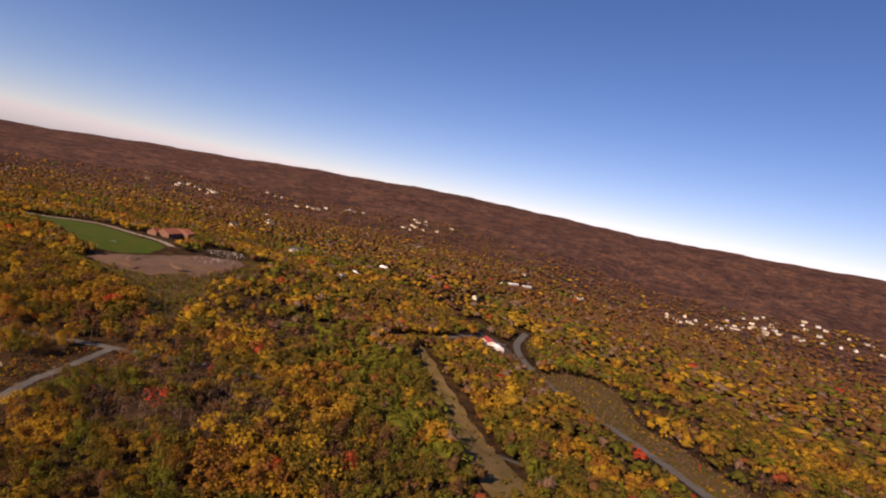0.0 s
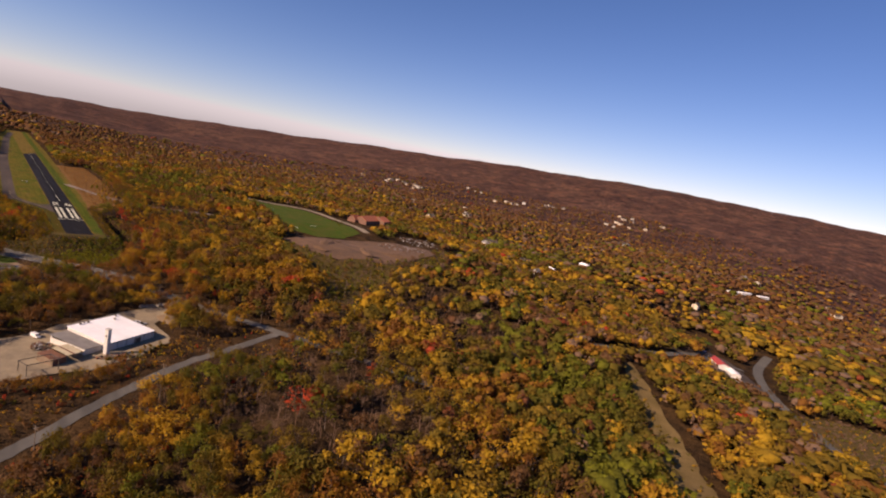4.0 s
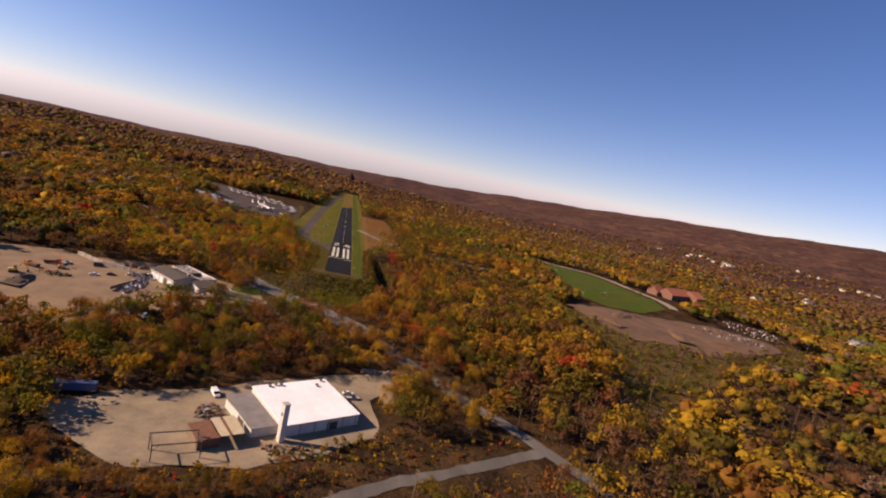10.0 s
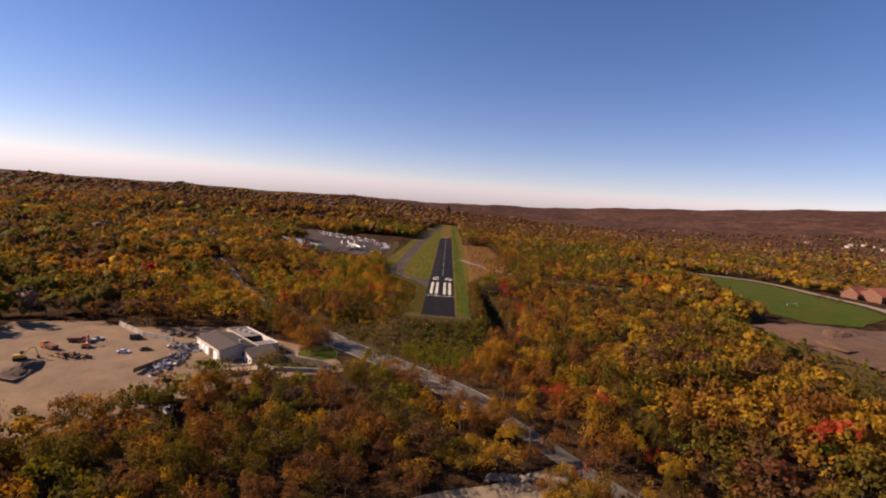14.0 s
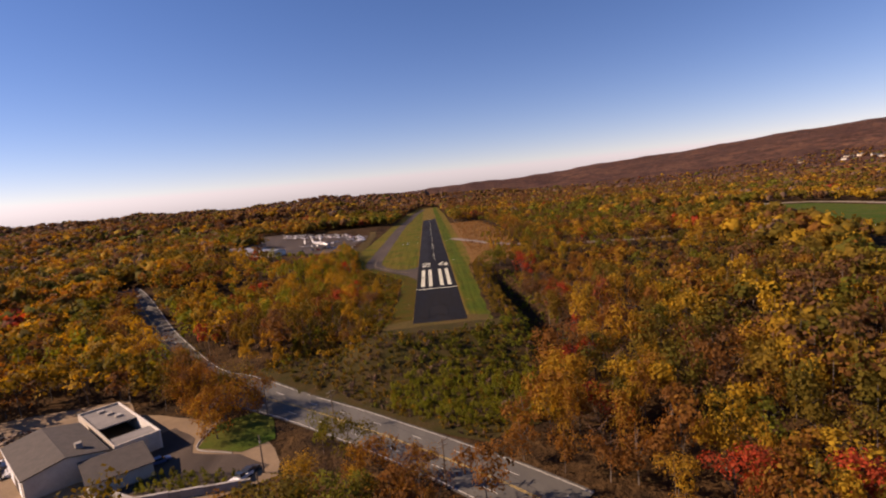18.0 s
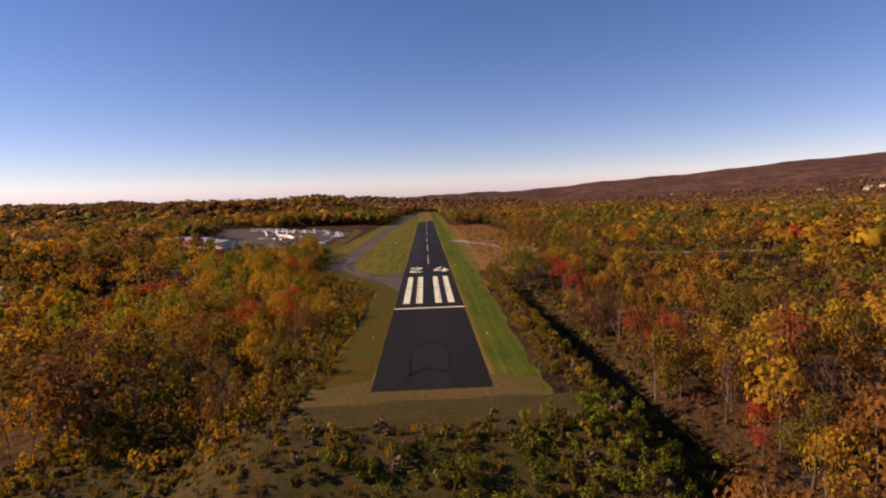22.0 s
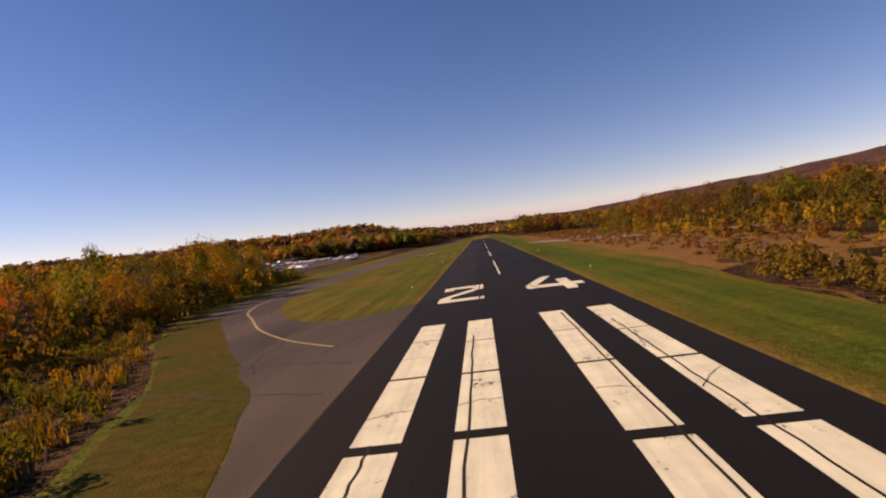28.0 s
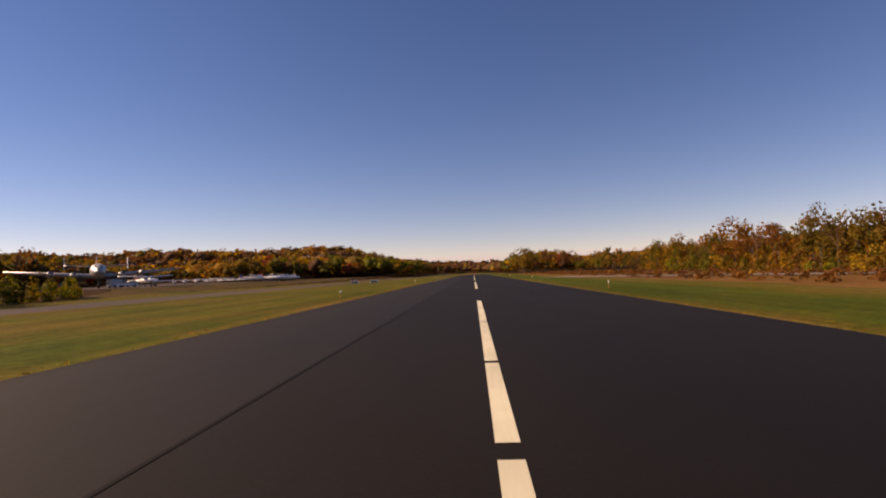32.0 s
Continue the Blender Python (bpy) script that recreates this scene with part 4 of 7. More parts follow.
def grove(pts, count, kinds, low, high, scatter, seed, wide, label):
    """Trees strewn along a line, joined into one stand."""
    r = np.random.default_rng(seed)
    line = curve_points(pts, 1.0)
    at_ = [line[int(i / count * (len(line) - 1))] for i in range(count)]
    x, y = np.array([p.x for p in at_]) + r.uniform(-scatter, scatter, count), np.array([p.y for p in at_]) + r.uniform(-scatter, scatter, count)
    h, kind = r.uniform(low, high, count), r.choice(kinds, count)
    w, t = h * wide * r.uniform(0.8, 1.2, count), np.array([TINT.get(k, 0.5) for k in kind]) + r.normal(0, 0.02, count)
    KEPT.extend(zip(x, y))
    for kit, some, name in ((NEAR_KIT, kind != "bare", "woods"), (BARE[0], kind == "bare", "bare_trees")):
        if some.any():
            forest(name, label if name == "woods" else "leafless grey trees in the " + label.split(" ", 1)[1], kit, x[some], y[some], h[some], w[some], t[some], seed)


plant_row([(-30, -64), (-27, -40), (-27, -20), (-34, -40), (-38, -60)], 14, ["bare", "brown", "bare", "olive", "brown"], 6, 9.5, 4, 34, 0.7)
plant_row([(-27, -18), (-28, -4), (-36, 24), (-46, 56), (-51, 90), (-61, 150)], 32, ["gold", "lime", "olive", "bare", "gold", "lime", "rust"], 6.5, 10.0, 3.5, 1, 0.62)
plant_row([(-50, 96), (-54, 118), (-60, 142), (-66, 166)], 16, ["gold", "olive", "gold", "lime"], 9, 12, 3, 28, 0.7)
plant_row([(-44, -26), (-42, -8), (-42, 20), (-54, 60), (-70, 110)], 32, ["gold", "lime", "rust", "olive", "lime", "gold", "red"], 9.5, 12.5, 6, 2, 0.65)
plant_row([(47, -78), (48, -40), (46, 0), (48, 40), (64, 80)], 44, ["gold", "red", "brown", "gold", "red", "olive", "bare", "rust", "red", "bare"], 8, 12, 5, 3, 0.66)
grove([(70, 84), (76, 140), (82, 200), (86, 260), (88, 340)], 46, ["gold", "rust", "olive", "brown", "gold", "olive"], 7.5, 11.0, 7, 4, 1.0, "gold and olive trees along the scrub field")
grove([(30, -88), (34, -112), (40, -140), (56, -165), (78, -195)], 20, ["gold", "olive", "gold", "red", "rust"], 9, 14, 6, 5, 0.75, "gold and red trees beside the bank")
grove([(-118, -208), (-80, -203), (-40, -192), (0, -180)], 32, ["rust", "olive", "rust", "brown", "olive", "bare"], 12, 16.5, 6, 6, 0.75, "rust and olive trees behind the warehouse yard")
grove([(-44, -160), (-62, -166), (-84, -178), (-106, -194)], 20, ["olive", "olive", "rust", "bare", "brown"], 13, 17, 4, 31, 0.6, "tall olive trees before the garage yard")
plant_row([(-84, -66), (-74, -82), (-66, -91), (-52, -99), (-46, -105)], 11, ["rust", "olive", "brown", "rust"], 11.5, 15, 1.5, 32, 0.8)
grove([(178, -160), (210, -120), (240, -90), (300, -84), (360, -60), (420, -20)], 34, ["bare", "brown", "bare", "olive"], 5, 9.5, 14, 33, 0.9, "brown thin trees in the brush below the dirt lot")
plant_row([(-32, -152), (-10, -142), (6, -160), (20, -178)], 14, ["rust", "gold", "rust", "brown"], 8, 12, 5, 7)
plant_row([(-108, -262), (-96, -284), (-84, -300), (-70, -312)], 8, ["olive", "gold", "olive"], 6, 9, 4, 8)
plant_row([(-56, -300), (-30, -288), (0, -278), (26, -266), (50, -254)], 7, ["rust", "brown", "olive", "bare"], 3, 5, 3, 18)
plant_row([(-70, -92), (-84, -74), (-104, -62)], 12, ["rust", "rust", "brown"], 11, 14, 3, 9, 0.85)
grove([(-92, -71), (-104, -52), (-118, -34), (-130, -16), (-148, 12)], 18, ["rust", "olive", "brown", "gold"], 12, 16, 2.5, 26, 0.9, "rust and brown trees lining the main road")
plant_row([(-74, -86), (-62, -98)], 4, ["rust"], 10, 13, 1.5, 27, 0.9)
grove([(-215, 512), (-160, 506), (-110, 486), (-70, 484), (-50, 520)], 14, ["gold", "gold", "olive", "rust"], 9, 13, 8, 21, 0.8, "golden autumn trees behind the parking apron")
plant_row([(30, -196), (44, -206), (54, -218), (62, -230), (46, -232), (36, -222)], 14, ["rust", "gold", "brown", "olive", "gold"], 9, 12.5, 4, 22, 0.75)
plant_row([(-112, -206), (-90, -202), (-70, -200)], 3, ["rust", "gold", "olive"], 10, 13, 4, 23, 0.7)
grove([(-84, -272), (-62, -288), (-42, -291), (-22, -286), (0, -274)], 16, ["rust", "olive", "brown", "gold", "rust"], 5.5, 9, 3.5, 29, 0.85, "low rust and olive trees by the warehouse yard")
plant_row([(-92, -284), (-76, -298), (-64, -298), (-56, -290)], 12, ["olive", "gold", "gold"], 9, 12, 4, 24, 0.95)
plant_row([(-46, -292), (-28, -292), (-8, -286)], 9, ["rust", "brown", "rust"], 5, 8, 3, 25, 0.95)
for k, x, y, h, w in (("rust", -54, -113, 12, 0.95), ("rust", -56, -103, 11.5, 0.95), ("rust", -51, -101, 10, 0.9), ("brown", -64, -92, 12, 0.9), ("rust", -70, -86, 13, 0.9), ("olive", -76, -78, 13, 0.9), ("rust", -59, -108, 9.5, 0.95), ("rust", -62, -102, 10, 0.9), ("rust", -66, -97, 9, 0.9), ("gold", -60, -222, 9, 0.6), ("gold", -54, -224, 8.5, 0.55), ("gold", 4, -264, 6.5, 0.45), ("gold", 40, -232, 8, 0.55), ("gold", 62, -196, 9, 0.7)):
    plant(k, x, y, h, w, x * 0.7, int(-y) % 3)

grow(0, (-130, 150, -520, 440), 6.6, 100)
grow(1, (-240, 240, -720, 520), 7.2, 110)
grow(2, (-460, 420, -900, 700), 8.0, 120)
grow(3, (-860, 860, -1300, 1100), 9.2, 130)
grow(4, (-1200, 2300, -1300, 1700), 13.5, 140)

# ---- markings on the runway ----
def flat_shape(name, outlines, z, mat, parent=None, label=""):
    verts, faces = [], []
    for o in outlines:
        faces.append(tuple(range(len(verts), len(verts) + len(o))))
        verts += [(x, y, z) for x, y in o]
    ob = new(name, mesh_from(name, verts, faces, mat))
    if parent:
        ob.parent = parent
    if label:
        ob["label"] = label
    return ob


def worn_paint(name, white, chip):
    """Runway paint: cream white, scuffed, flaked away to the asphalt here and there."""
    m = Nodes(name, 0.75, 0, 0.3)
    tone = m.ramp(m.noise(0.5, 5, 0.65), (0.35, tuple(c * 0.82 for c in white)), (0.65, white))
    streaks = m.ramp(m.noise(2.5, 4, 0.7, stretch=(1.0, 0.06, 1.0)), (0.3, 0.8), (0.6, 1.0))
    flakes = m.ramp(m.math("MULTIPLY", m.noise(4.5, 6, 0.72, stretch=(1.0, 0.6, 1.0)), m.noise(0.3, 4, 0.6)), (0.118 + chip, 1.0), (0.135 + chip, 0.0))
    m.colour(m.mix(m.mix(tone, streaks, 1.0, "MULTIPLY"), (0.035, 0.032, 0.03), flakes))
    return m.mat


STRIPE = worn_paint("cream_runway_paint", (0.64, 0.63, 0.47), 0.03)
SEAL = asphalt_material("crack_sealer", (0.016, 0.0125, 0.01), (0.03, 0.023, 0.018))
YELLOW = plain("yellow_line_paint", (0.3, 0.22, 0.085), (0.16, 0.12, 0.06), 0.6, 0.8)
ZP = 0.066


def rect(x0, x1, y0, y1):
    return [(x0, y0), (x1, y0), (x1, y1), (x0, y1)]


flat_shape("threshold_bar", [rect(-EDGE + 0.1, EDGE - 0.1, -0.5, 0.6)], ZP, STRIPE, runway, "worn white bar across the runway")
S0, S1 = 6.4, 55.6
seams = {-6.13: (14.8, 24.8, 32.2, 40.8, 49.6), -2.63: (12.4, 24.4, 32.7, 40.6, 48.1), 2.63: (14.2, 31.3, 40.2, 48.1), 6.13: (13.1, 31.4, 39.5, 46.5)}
for cx, cuts in seams.items():
    y = S0
    for c in cuts + (S1,):
        w = 0.75 if 31 < c < 33 else (0.3 if 39 < c < 42 else 0.16)
        flat_shape("stripe", [rect(cx - 0.875, cx + 0.875, y, min(c, S1))], ZP, STRIPE, runway)
        y = c + w


def seam_line(pts, wide, mat, z, parent, name="sealed_crack", seed=1, wander=0.05):
    """A sealed seam of uneven width along a line, its short pieces sharing their edges."""
    rng = random.Random(seed)
    line = [Vector(a).lerp(Vector(b), k / 12) for a, b in zip(pts, pts[1:]) for k in range(12)] + [Vector(pts[-1])]
    line = [p + Vector((rng.uniform(-wander, wander), rng.uniform(-wander, wander))) for p in line]
    sides = []
    for k, p in enumerate(line):
        d = (line[min(k + 1, len(line) - 1)] - line[max(k - 1, 0)]).normalized() * wide * rng.uniform(0.35, 0.6)
        sides.append(((p.x - d.y, p.y + d.x), (p.x + d.y, p.y - d.x)))
    return flat_shape(name, [[a[0], a[1], b[1], b[0]] for a, b in zip(sides, sides[1:])], z, mat, parent)


# repaired asphalt before the threshold: a worn lane with dark seams round it
WORN = asphalt_material("worn_asphalt", (0.0068, 0.0056, 0.0048), (0.012, 0.0097, 0.0083), 0.15)
flat_shape("worn_patch", [[(-3.4, -59.4), (3.1, -59.4), (3.2, -44), (3.0, -37.6), (2.1, -35.2), (0.7, -34.2), (-1.0, -34.8), (-2.6, -36.4), (-3.4, -40)]], 0.063, WORN, runway, "greyer asphalt lane, from wear or painted sheen")
TAR = asphalt_material("tar_seam", (0.0022, 0.0019, 0.0018), (0.0042, 0.0036, 0.0032), 0.12)
for k, (pts, wide) in enumerate((([(-4.2, -53.8), (-2.4, -51.4), (-0.4, -49.3), (1.2, -50.8), (2.9, -52.5)], 0.8), ([(-2.4, -35.8), (-1.0, -34.6), (0.7, -34.0), (2.1, -35.0), (2.9, -37.4)], 0.7),
                                 ([(-3.5, -40.9), (-3.6, -46.0), (-3.4, -53.0)], 0.5), ([(3.3, -38.0), (3.2, -44.2), (3.0, -51.4)], 0.35), ([(-0.2, -49.9), (0, -59)], 0.1))):
    seam_line(pts, wide, TAR, 0.067, runway, "tar_seam", 50 + k, 0.03)
for k, (pts, wide) in enumerate((([(-9.1, -40.3), (-6, -40.0), (-3.6, -39.7)], 0.18), ([(4.0, -36.6), (6.5, -36.3), (9.1, -36.0)], 0.12), ([(-4.6, -59), (-4.6, 0)], 0.1), ([(4.6, -59), (4.55, 0)], 0.1), ([(-4.6, 1), (-4.58, 66)], 0.07), ([(4.6, 1), (4.58, 66)], 0.07))):
    seam_line(pts, wide, WORN, 0.0655, runway, "paving_joint", 70 + k, 0.03)
# the lane past the numerals, grazing sheen painted as lighter asphalt, with a dark joint along it
SHEEN_LANE = asphalt_material("sheen_tinted_asphalt", (0.0078, 0.0067, 0.0063), (0.0128, 0.011, 0.0103), 0.17)
flat_shape("sheen_lane", [[(-8.9, 71.5), (-3.2, 74.0), (-3.2, 330), (-8.9, 330)]], 0.063, SHEEN_LANE, runway, "greyer asphalt lane, from wear or painted sheen")
seam_line([(-3.2, 73), (-3.22, 160), (-3.2, 260)], 0.08, TAR, 0.067, runway, "tar_seam", 66, 0.02)
# hairline cracks running over the stripes
for k, (x0, x1, y0, y1) in enumerate(((-7.0, -5.3, 35.6, 36.1), (-3.5, -1.8, 36.2, 36.5), (1.8, 3.4, 36.4, 36.0), (5.3, 6.9, 35.2, 37.4), (5.4, 6.0, 42.0, 46.0), (-7.0, -5.4, 45.0, 45.2), (-7.0, -5.3, 28.2, 28.6), (1.8, 3.5, 22.0, 22.6), (-3.5, -1.8, 18.0, 18.3), (5.3, 7.0, 20.3, 19.7))):
    seam_line([(x0, y0), ((x0 + x1) / 2, (y0 + y1) / 2 + 0.2), (x1, y1)], 0.05, TAR, ZP + 0.006, runway, "hairline_crack", 90 + k, 0.05)
# cracks sealed along two of the stripes
for cx, y0, y1 in ((-3.06, 8.0, 49.8), (3.2, 10.0, 54.6), (-6.3, 20.0, 33.0), (5.72, 22.0, 50.0)):
    rng = random.Random(cx)
    pts = [(cx + rng.uniform(-0.06, 0.06), y0 + (y1 - y0) * i / 24) for i in range(25)]
    flat_shape("sealed_crack", [[(a[0] - 0.05, a[1]), (a[0] + 0.05, a[1]), (b[0] + 0.05, b[1]), (b[0] - 0.05, b[1])] for a, b in zip(pts, pts[1:])], ZP + 0.005, SEAL, runway)
TWO = [[(-6.86, 68.25), (-6.9, 71.8), (-6.65, 72.3), (-6.18, 73.4), (-3.42, 78.3), (-3.48, 80.0), (-5.72, 80.1), (-5.75, 78.7), (-6.8, 78.6), (-6.9, 82.0), (-2.25, 82.6), (-2.12, 78.0), (-2.75, 77.1), (-5.7, 72.0), (-5.7, 70.35), (-2.18, 70.32), (-2.17, 68.35)]]
FOUR = [[(4.98, 82.6), (6.07, 82.4), (3.54, 73.7), (6.03, 73.6), (6.11, 78.0), (7.36, 78.1), (7.24, 73.5), (8.28, 73.35), (8.24, 71.05), (7.28, 71.1), (7.05, 67.95), (5.94, 67.9), (6.0, 71.12), (2.6, 71.3), (2.42, 71.6), (2.36, 74.0), (2.62, 75.1)]]
flat_shape("numeral_2", TWO, ZP, STRIPE, runway, "worn white figure 2 painted on asphalt")
flat_shape("numeral_4", FOUR, ZP, STRIPE, runway, "worn white figure 4 painted on asphalt")
for pts in ([(-2.72, 68.2), (-2.6, 70.5)], [(-2.75, 77.0), (-2.62, 82.7)], [(2.75, 75.6), (3.65, 71.1)], [(2.7, 75.4), (4.2, 75.6)], [(6.0, 75.8), (7.4, 75.9)]):
    (ax, ay), (bx, by) = pts
    n = Vector((by - ay, ax - bx)).normalized() * 0.06
    flat_shape("sealed_crack", [[(ax - n.x, ay - n.y), (bx - n.x, by - n.y), (bx + n.x, by + n.y), (ax + n.x, ay + n.y)]], ZP + 0.004, SEAL, runway)
for i in range(15):
    y = 95.0 + 60.96 * i
    cuts = (y, y + 8.8, y + 9.3, y + 14.1, y + 14.35, y + 22.5, y + 22.65, y + 36.6) if i == 0 else (y, y + 36.6)
    for a, b in zip(cuts[::2], cuts[1::2]):
        flat_shape("centre_dash", [rect(0.25, 0.51, a, b)], ZP, STRIPE, runway)
flat_shape("threshold_bar", [rect(-7, -1.8, 955, 985), rect(1.8, 7, 955, 985)], ZP, STRIPE, runway)
lead = curve_points([(-12.8, 51.8), (-16, 54.8), (-19, 58.2), (-24, 65.5), (-29, 75.2), (-34, 85.5), (-37, 100), (-38, 130)], 1.5)
yellow = []
for a, b in zip(lead, lead[1:]):
    n = Vector((b.y - a.y, a.x - b.x, 0)).normalized() * 0.13
    yellow.append([((a - n).x, (a - n).y), ((b - n).x, (b - n).y), ((b + n).x, (b + n).y), ((a + n).x, (a + n).y)])
flat_shape("yellow_lead_line", yellow, 0.07, YELLOW, taxi, "faded yellow lead-in line")

# cracks wandering over the old taxiway
CRACK = plain("taxiway_crack", (0.022, 0.017, 0.014), (0.014, 0.011, 0.009), 2.0, 0.95)
for i, (x, y, turn, long) in enumerate(((-10, 40, 150, 16), (-10, 46, 165, 14), (-13, 50, 60, 14), (-16, 46, 130, 16), (-11, 58, 175, 14), (-20, 56, 75, 14), (-24, 66, 110, 14), (-14, 62, 200, 12), (-28, 78, 40, 12), (-30, 70, 100, 14), (-18, 60, 20, 9), (-34, 92, 90, 40), (-40, 110, 92, 46), (-36, 140, 85, 40))):
    rng = random.Random(900 + i)
    p, a, pts = Vector((x, y)), radians(turn), []
    while len(pts) < long:
        pts.append(p.copy())
        a += rng.uniform(-0.45, 0.45)
        a = a * 0.8 + radians(turn) * 0.2
        p = p + Vector((math.cos(a), math.sin(a)))
    w = [rng.uniform(0.04, 0.12) for _ in pts]
    strips = []
    for k in range(len(pts) - 1):
        n = Vector((pts[k + 1].y - pts[k].y, pts[k].x - pts[k + 1].x))
        strips.append([tuple(pts[k] - n * w[k]), tuple(pts[k + 1] - n * w[k + 1]), tuple(pts[k + 1] + n * w[k + 1]), tuple(pts[k] + n * w[k])])
    flat_shape("crack", strips, 0.066, CRACK, taxi)

# ---- shapes for things ----
def empty(name, m, label, category, group=""):
    ob = new(name)
    ob.matrix_basis = m
    return tagged(ob, label, category, group)


def part(name, bm, material, parent, label="", smooth_=False):
    """One mesh object under a thing or a part."""
    me = bpy.data.meshes.new(name)
    bm.to_mesh(me)
    bm.free()
    me.materials.append(material)
    if smooth_:
        me.polygons.foreach_set("use_smooth", [True] * len(me.polygons))
    ob = new(name, me)
    ob.parent = parent
    if label:
        ob["label"] = label
    return ob


def box(x0, x1, y0, y1, z0, z1, bevel=0.0, bm=None):
    own = bm is None
    bm = bm or bmesh.new()
    r = bmesh.ops.create_cube(bm, size=1.0)
    for v in r["verts"]:
        v.co = Vector((x0 + (v.co.x + 0.5) * (x1 - x0), y0 + (v.co.y + 0.5) * (y1 - y0), z0 + (v.co.z + 0.5) * (z1 - z0)))
    if bevel and own:
        bmesh.ops.bevel(bm, geom=bm.edges[:], offset=bevel, segments=2, affect="EDGES")
    return bm


def prism(outline, y0, y1, axis="y", bm=None):
    """An outline in (x, z), drawn out along y (or in (y, z) along x)."""
    bm = bm or bmesh.new()
    put = (lambda a, b, c: (a, c, b)) if axis == "y" else (lambda a, b, c: (c, a, b))
    A = [bm.verts.new(put(a, b, y0)) for a, b in outline]
    B = [bm.verts.new(put(a, b, y1)) for a, b in outline]
    n = len(outline)
    bm.faces.new(A)
    bm.faces.new(B[::-1])
    for i in range(n):
        j = (i + 1) % n
        bm.faces.new((A[j], A[i], B[i], B[j]))
    bmesh.ops.recalc_face_normals(bm, faces=bm.faces[:])
    return bm


def tube(points, radii, sides=8, bm=None, cap=True, flat=1.0):
    """A tube through points with a radius at each; flat squashes it upright."""
    bm = bm or bmesh.new()
    rings = []
    P = [Vector(p) for p in points]
    for i, (p, r) in enumerate(zip(P, radii)):
        d = (P[min(i + 1, len(P) - 1)] - P[max(i - 1, 0)]).normalized()
        a = d.cross(Vector((0, 0, 1)))
        a = a.normalized() if a.length > 1e-3 else Vector((1, 0, 0))
        b = a.cross(d)
        rings.append([bm.verts.new(p + a * r * math.cos(2 * math.pi * k / sides) + b * r * flat * math.sin(2 * math.pi * k / sides)) for k in range(sides)])
    for A, B in zip(rings, rings[1:]):
        for k in range(sides):
            j = (k + 1) % sides
            bm.faces.new((A[k], A[j], B[j], B[k]))
    if cap:
        bm.faces.new(rings[0][::-1])
        bm.faces.new(rings[-1])
    bmesh.ops.recalc_face_normals(bm, faces=bm.faces[:])
    return bm


def wheel_bm(r, w):
    """An upright wheel at the origin, axle along x."""
    return tube([(-w / 2, 0, 0), (-w / 2.6, 0, 0), (w / 2.6, 0, 0), (w / 2, 0, 0)], [r * 0.82, r, r, r * 0.82], 14)


def heap_bm(rx, ry, h, seed, cells=12):
    """A loose mound."""
    rng = random.Random(seed)
    bm = bmesh.new()
    bmesh.ops.create_grid(bm, x_segments=cells, y_segments=cells, size=1.0)
    for v in bm.verts:
        d = math.hypot(v.co.x, v.co.y)
        z = max(0.0, 1 - d * d) * h * (0.75 + 0.5 * noise.noise(Vector((v.co.x * 2.1 + seed, v.co.y * 2.1, 0)))) + rng.uniform(-0.04, 0.06) * h
        v.co = Vector((v.co.x * rx, v.co.y * ry, z - 0.05 * h if d < 1 else -0.25))
    return bm


def at(x, y, turn=0.0, lift=0.0):
    return pose(x, y, float(land(x, y)) + lift, 0, 0, turn)


WHITE_WALL = plain("white_render", (0.6, 0.57, 0.52), (0.44, 0.41, 0.37), 0.25, 0.85, stretch=(1, 1, 0.3))
WHITE_ROOF = plain("white_roof_membrane", (0.84, 0.83, 0.82), (0.7, 0.69, 0.68), 0.12, 0.6)
GREY_ROOF = plain("grey_roof_felt", (0.2, 0.185, 0.17), (0.13, 0.12, 0.11), 0.3, 0.9)
DARK_ROOF = plain("brown_shingles", (0.07, 0.056, 0.046), (0.042, 0.035, 0.029), 0.7, 0.9, relief=0.02)
RUST = plain("rusty_sheet", (0.2, 0.085, 0.045), (0.1, 0.05, 0.03), 0.8, 0.85)
CREAM = plain("cream_sheet_metal", (0.62, 0.52, 0.32), (0.45, 0.37, 0.22), 0.5, 0.5, 0.2)
STEEL = plain("weathered_steel", (0.12, 0.1, 0.085), (0.07, 0.055, 0.045), 1.5, 0.6, 0.5)
CONCRETE = plain("concrete", (0.36, 0.33, 0.29), (0.24, 0.22, 0.19), 0.4, 0.9, relief=0.01)
BLOCK = plain("beige_block_wall", (0.45, 0.4, 0.33), (0.33, 0.29, 0.24), 0.4, 0.9)
STONE = plain("grey_stone", (0.3, 0.27, 0.23), (0.16, 0.14, 0.12), 0.8, 0.92, relief=0.03)
GLASS = plain("dark_glass", (0.03, 0.035, 0.04), (0.02, 0.022, 0.025), 0.5, 0.08, 0, 0.6)
RUBBER = plain("black_rubber", (0.025, 0.024, 0.023), (0.015, 0.015, 0.015), 3, 0.9)
ALLOY = plain("bare_aluminium", (0.42, 0.41, 0.4), (0.28, 0.27, 0.26), 0.6, 0.45, 0.6)
ORANGE_ROOF = plain("orange_roof_tiles", (0.42, 0.13, 0.06), (0.3, 0.09, 0.045), 0.5, 0.85)
TIMBER = plain("weathered_timber", (0.2, 0.14, 0.09), (0.12, 0.085, 0.06), 1.2, 0.9, stretch=(1, 1, 0.15))
ROCK = plain("boulders", (0.3, 0.26, 0.21), (0.17, 0.15, 0.12), 0.6, 0.95, relief=0.05)
SOIL = plain("dark_soil", (0.13, 0.085, 0.055), (0.07, 0.05, 0.035), 0.7, 0.98, relief=0.05)
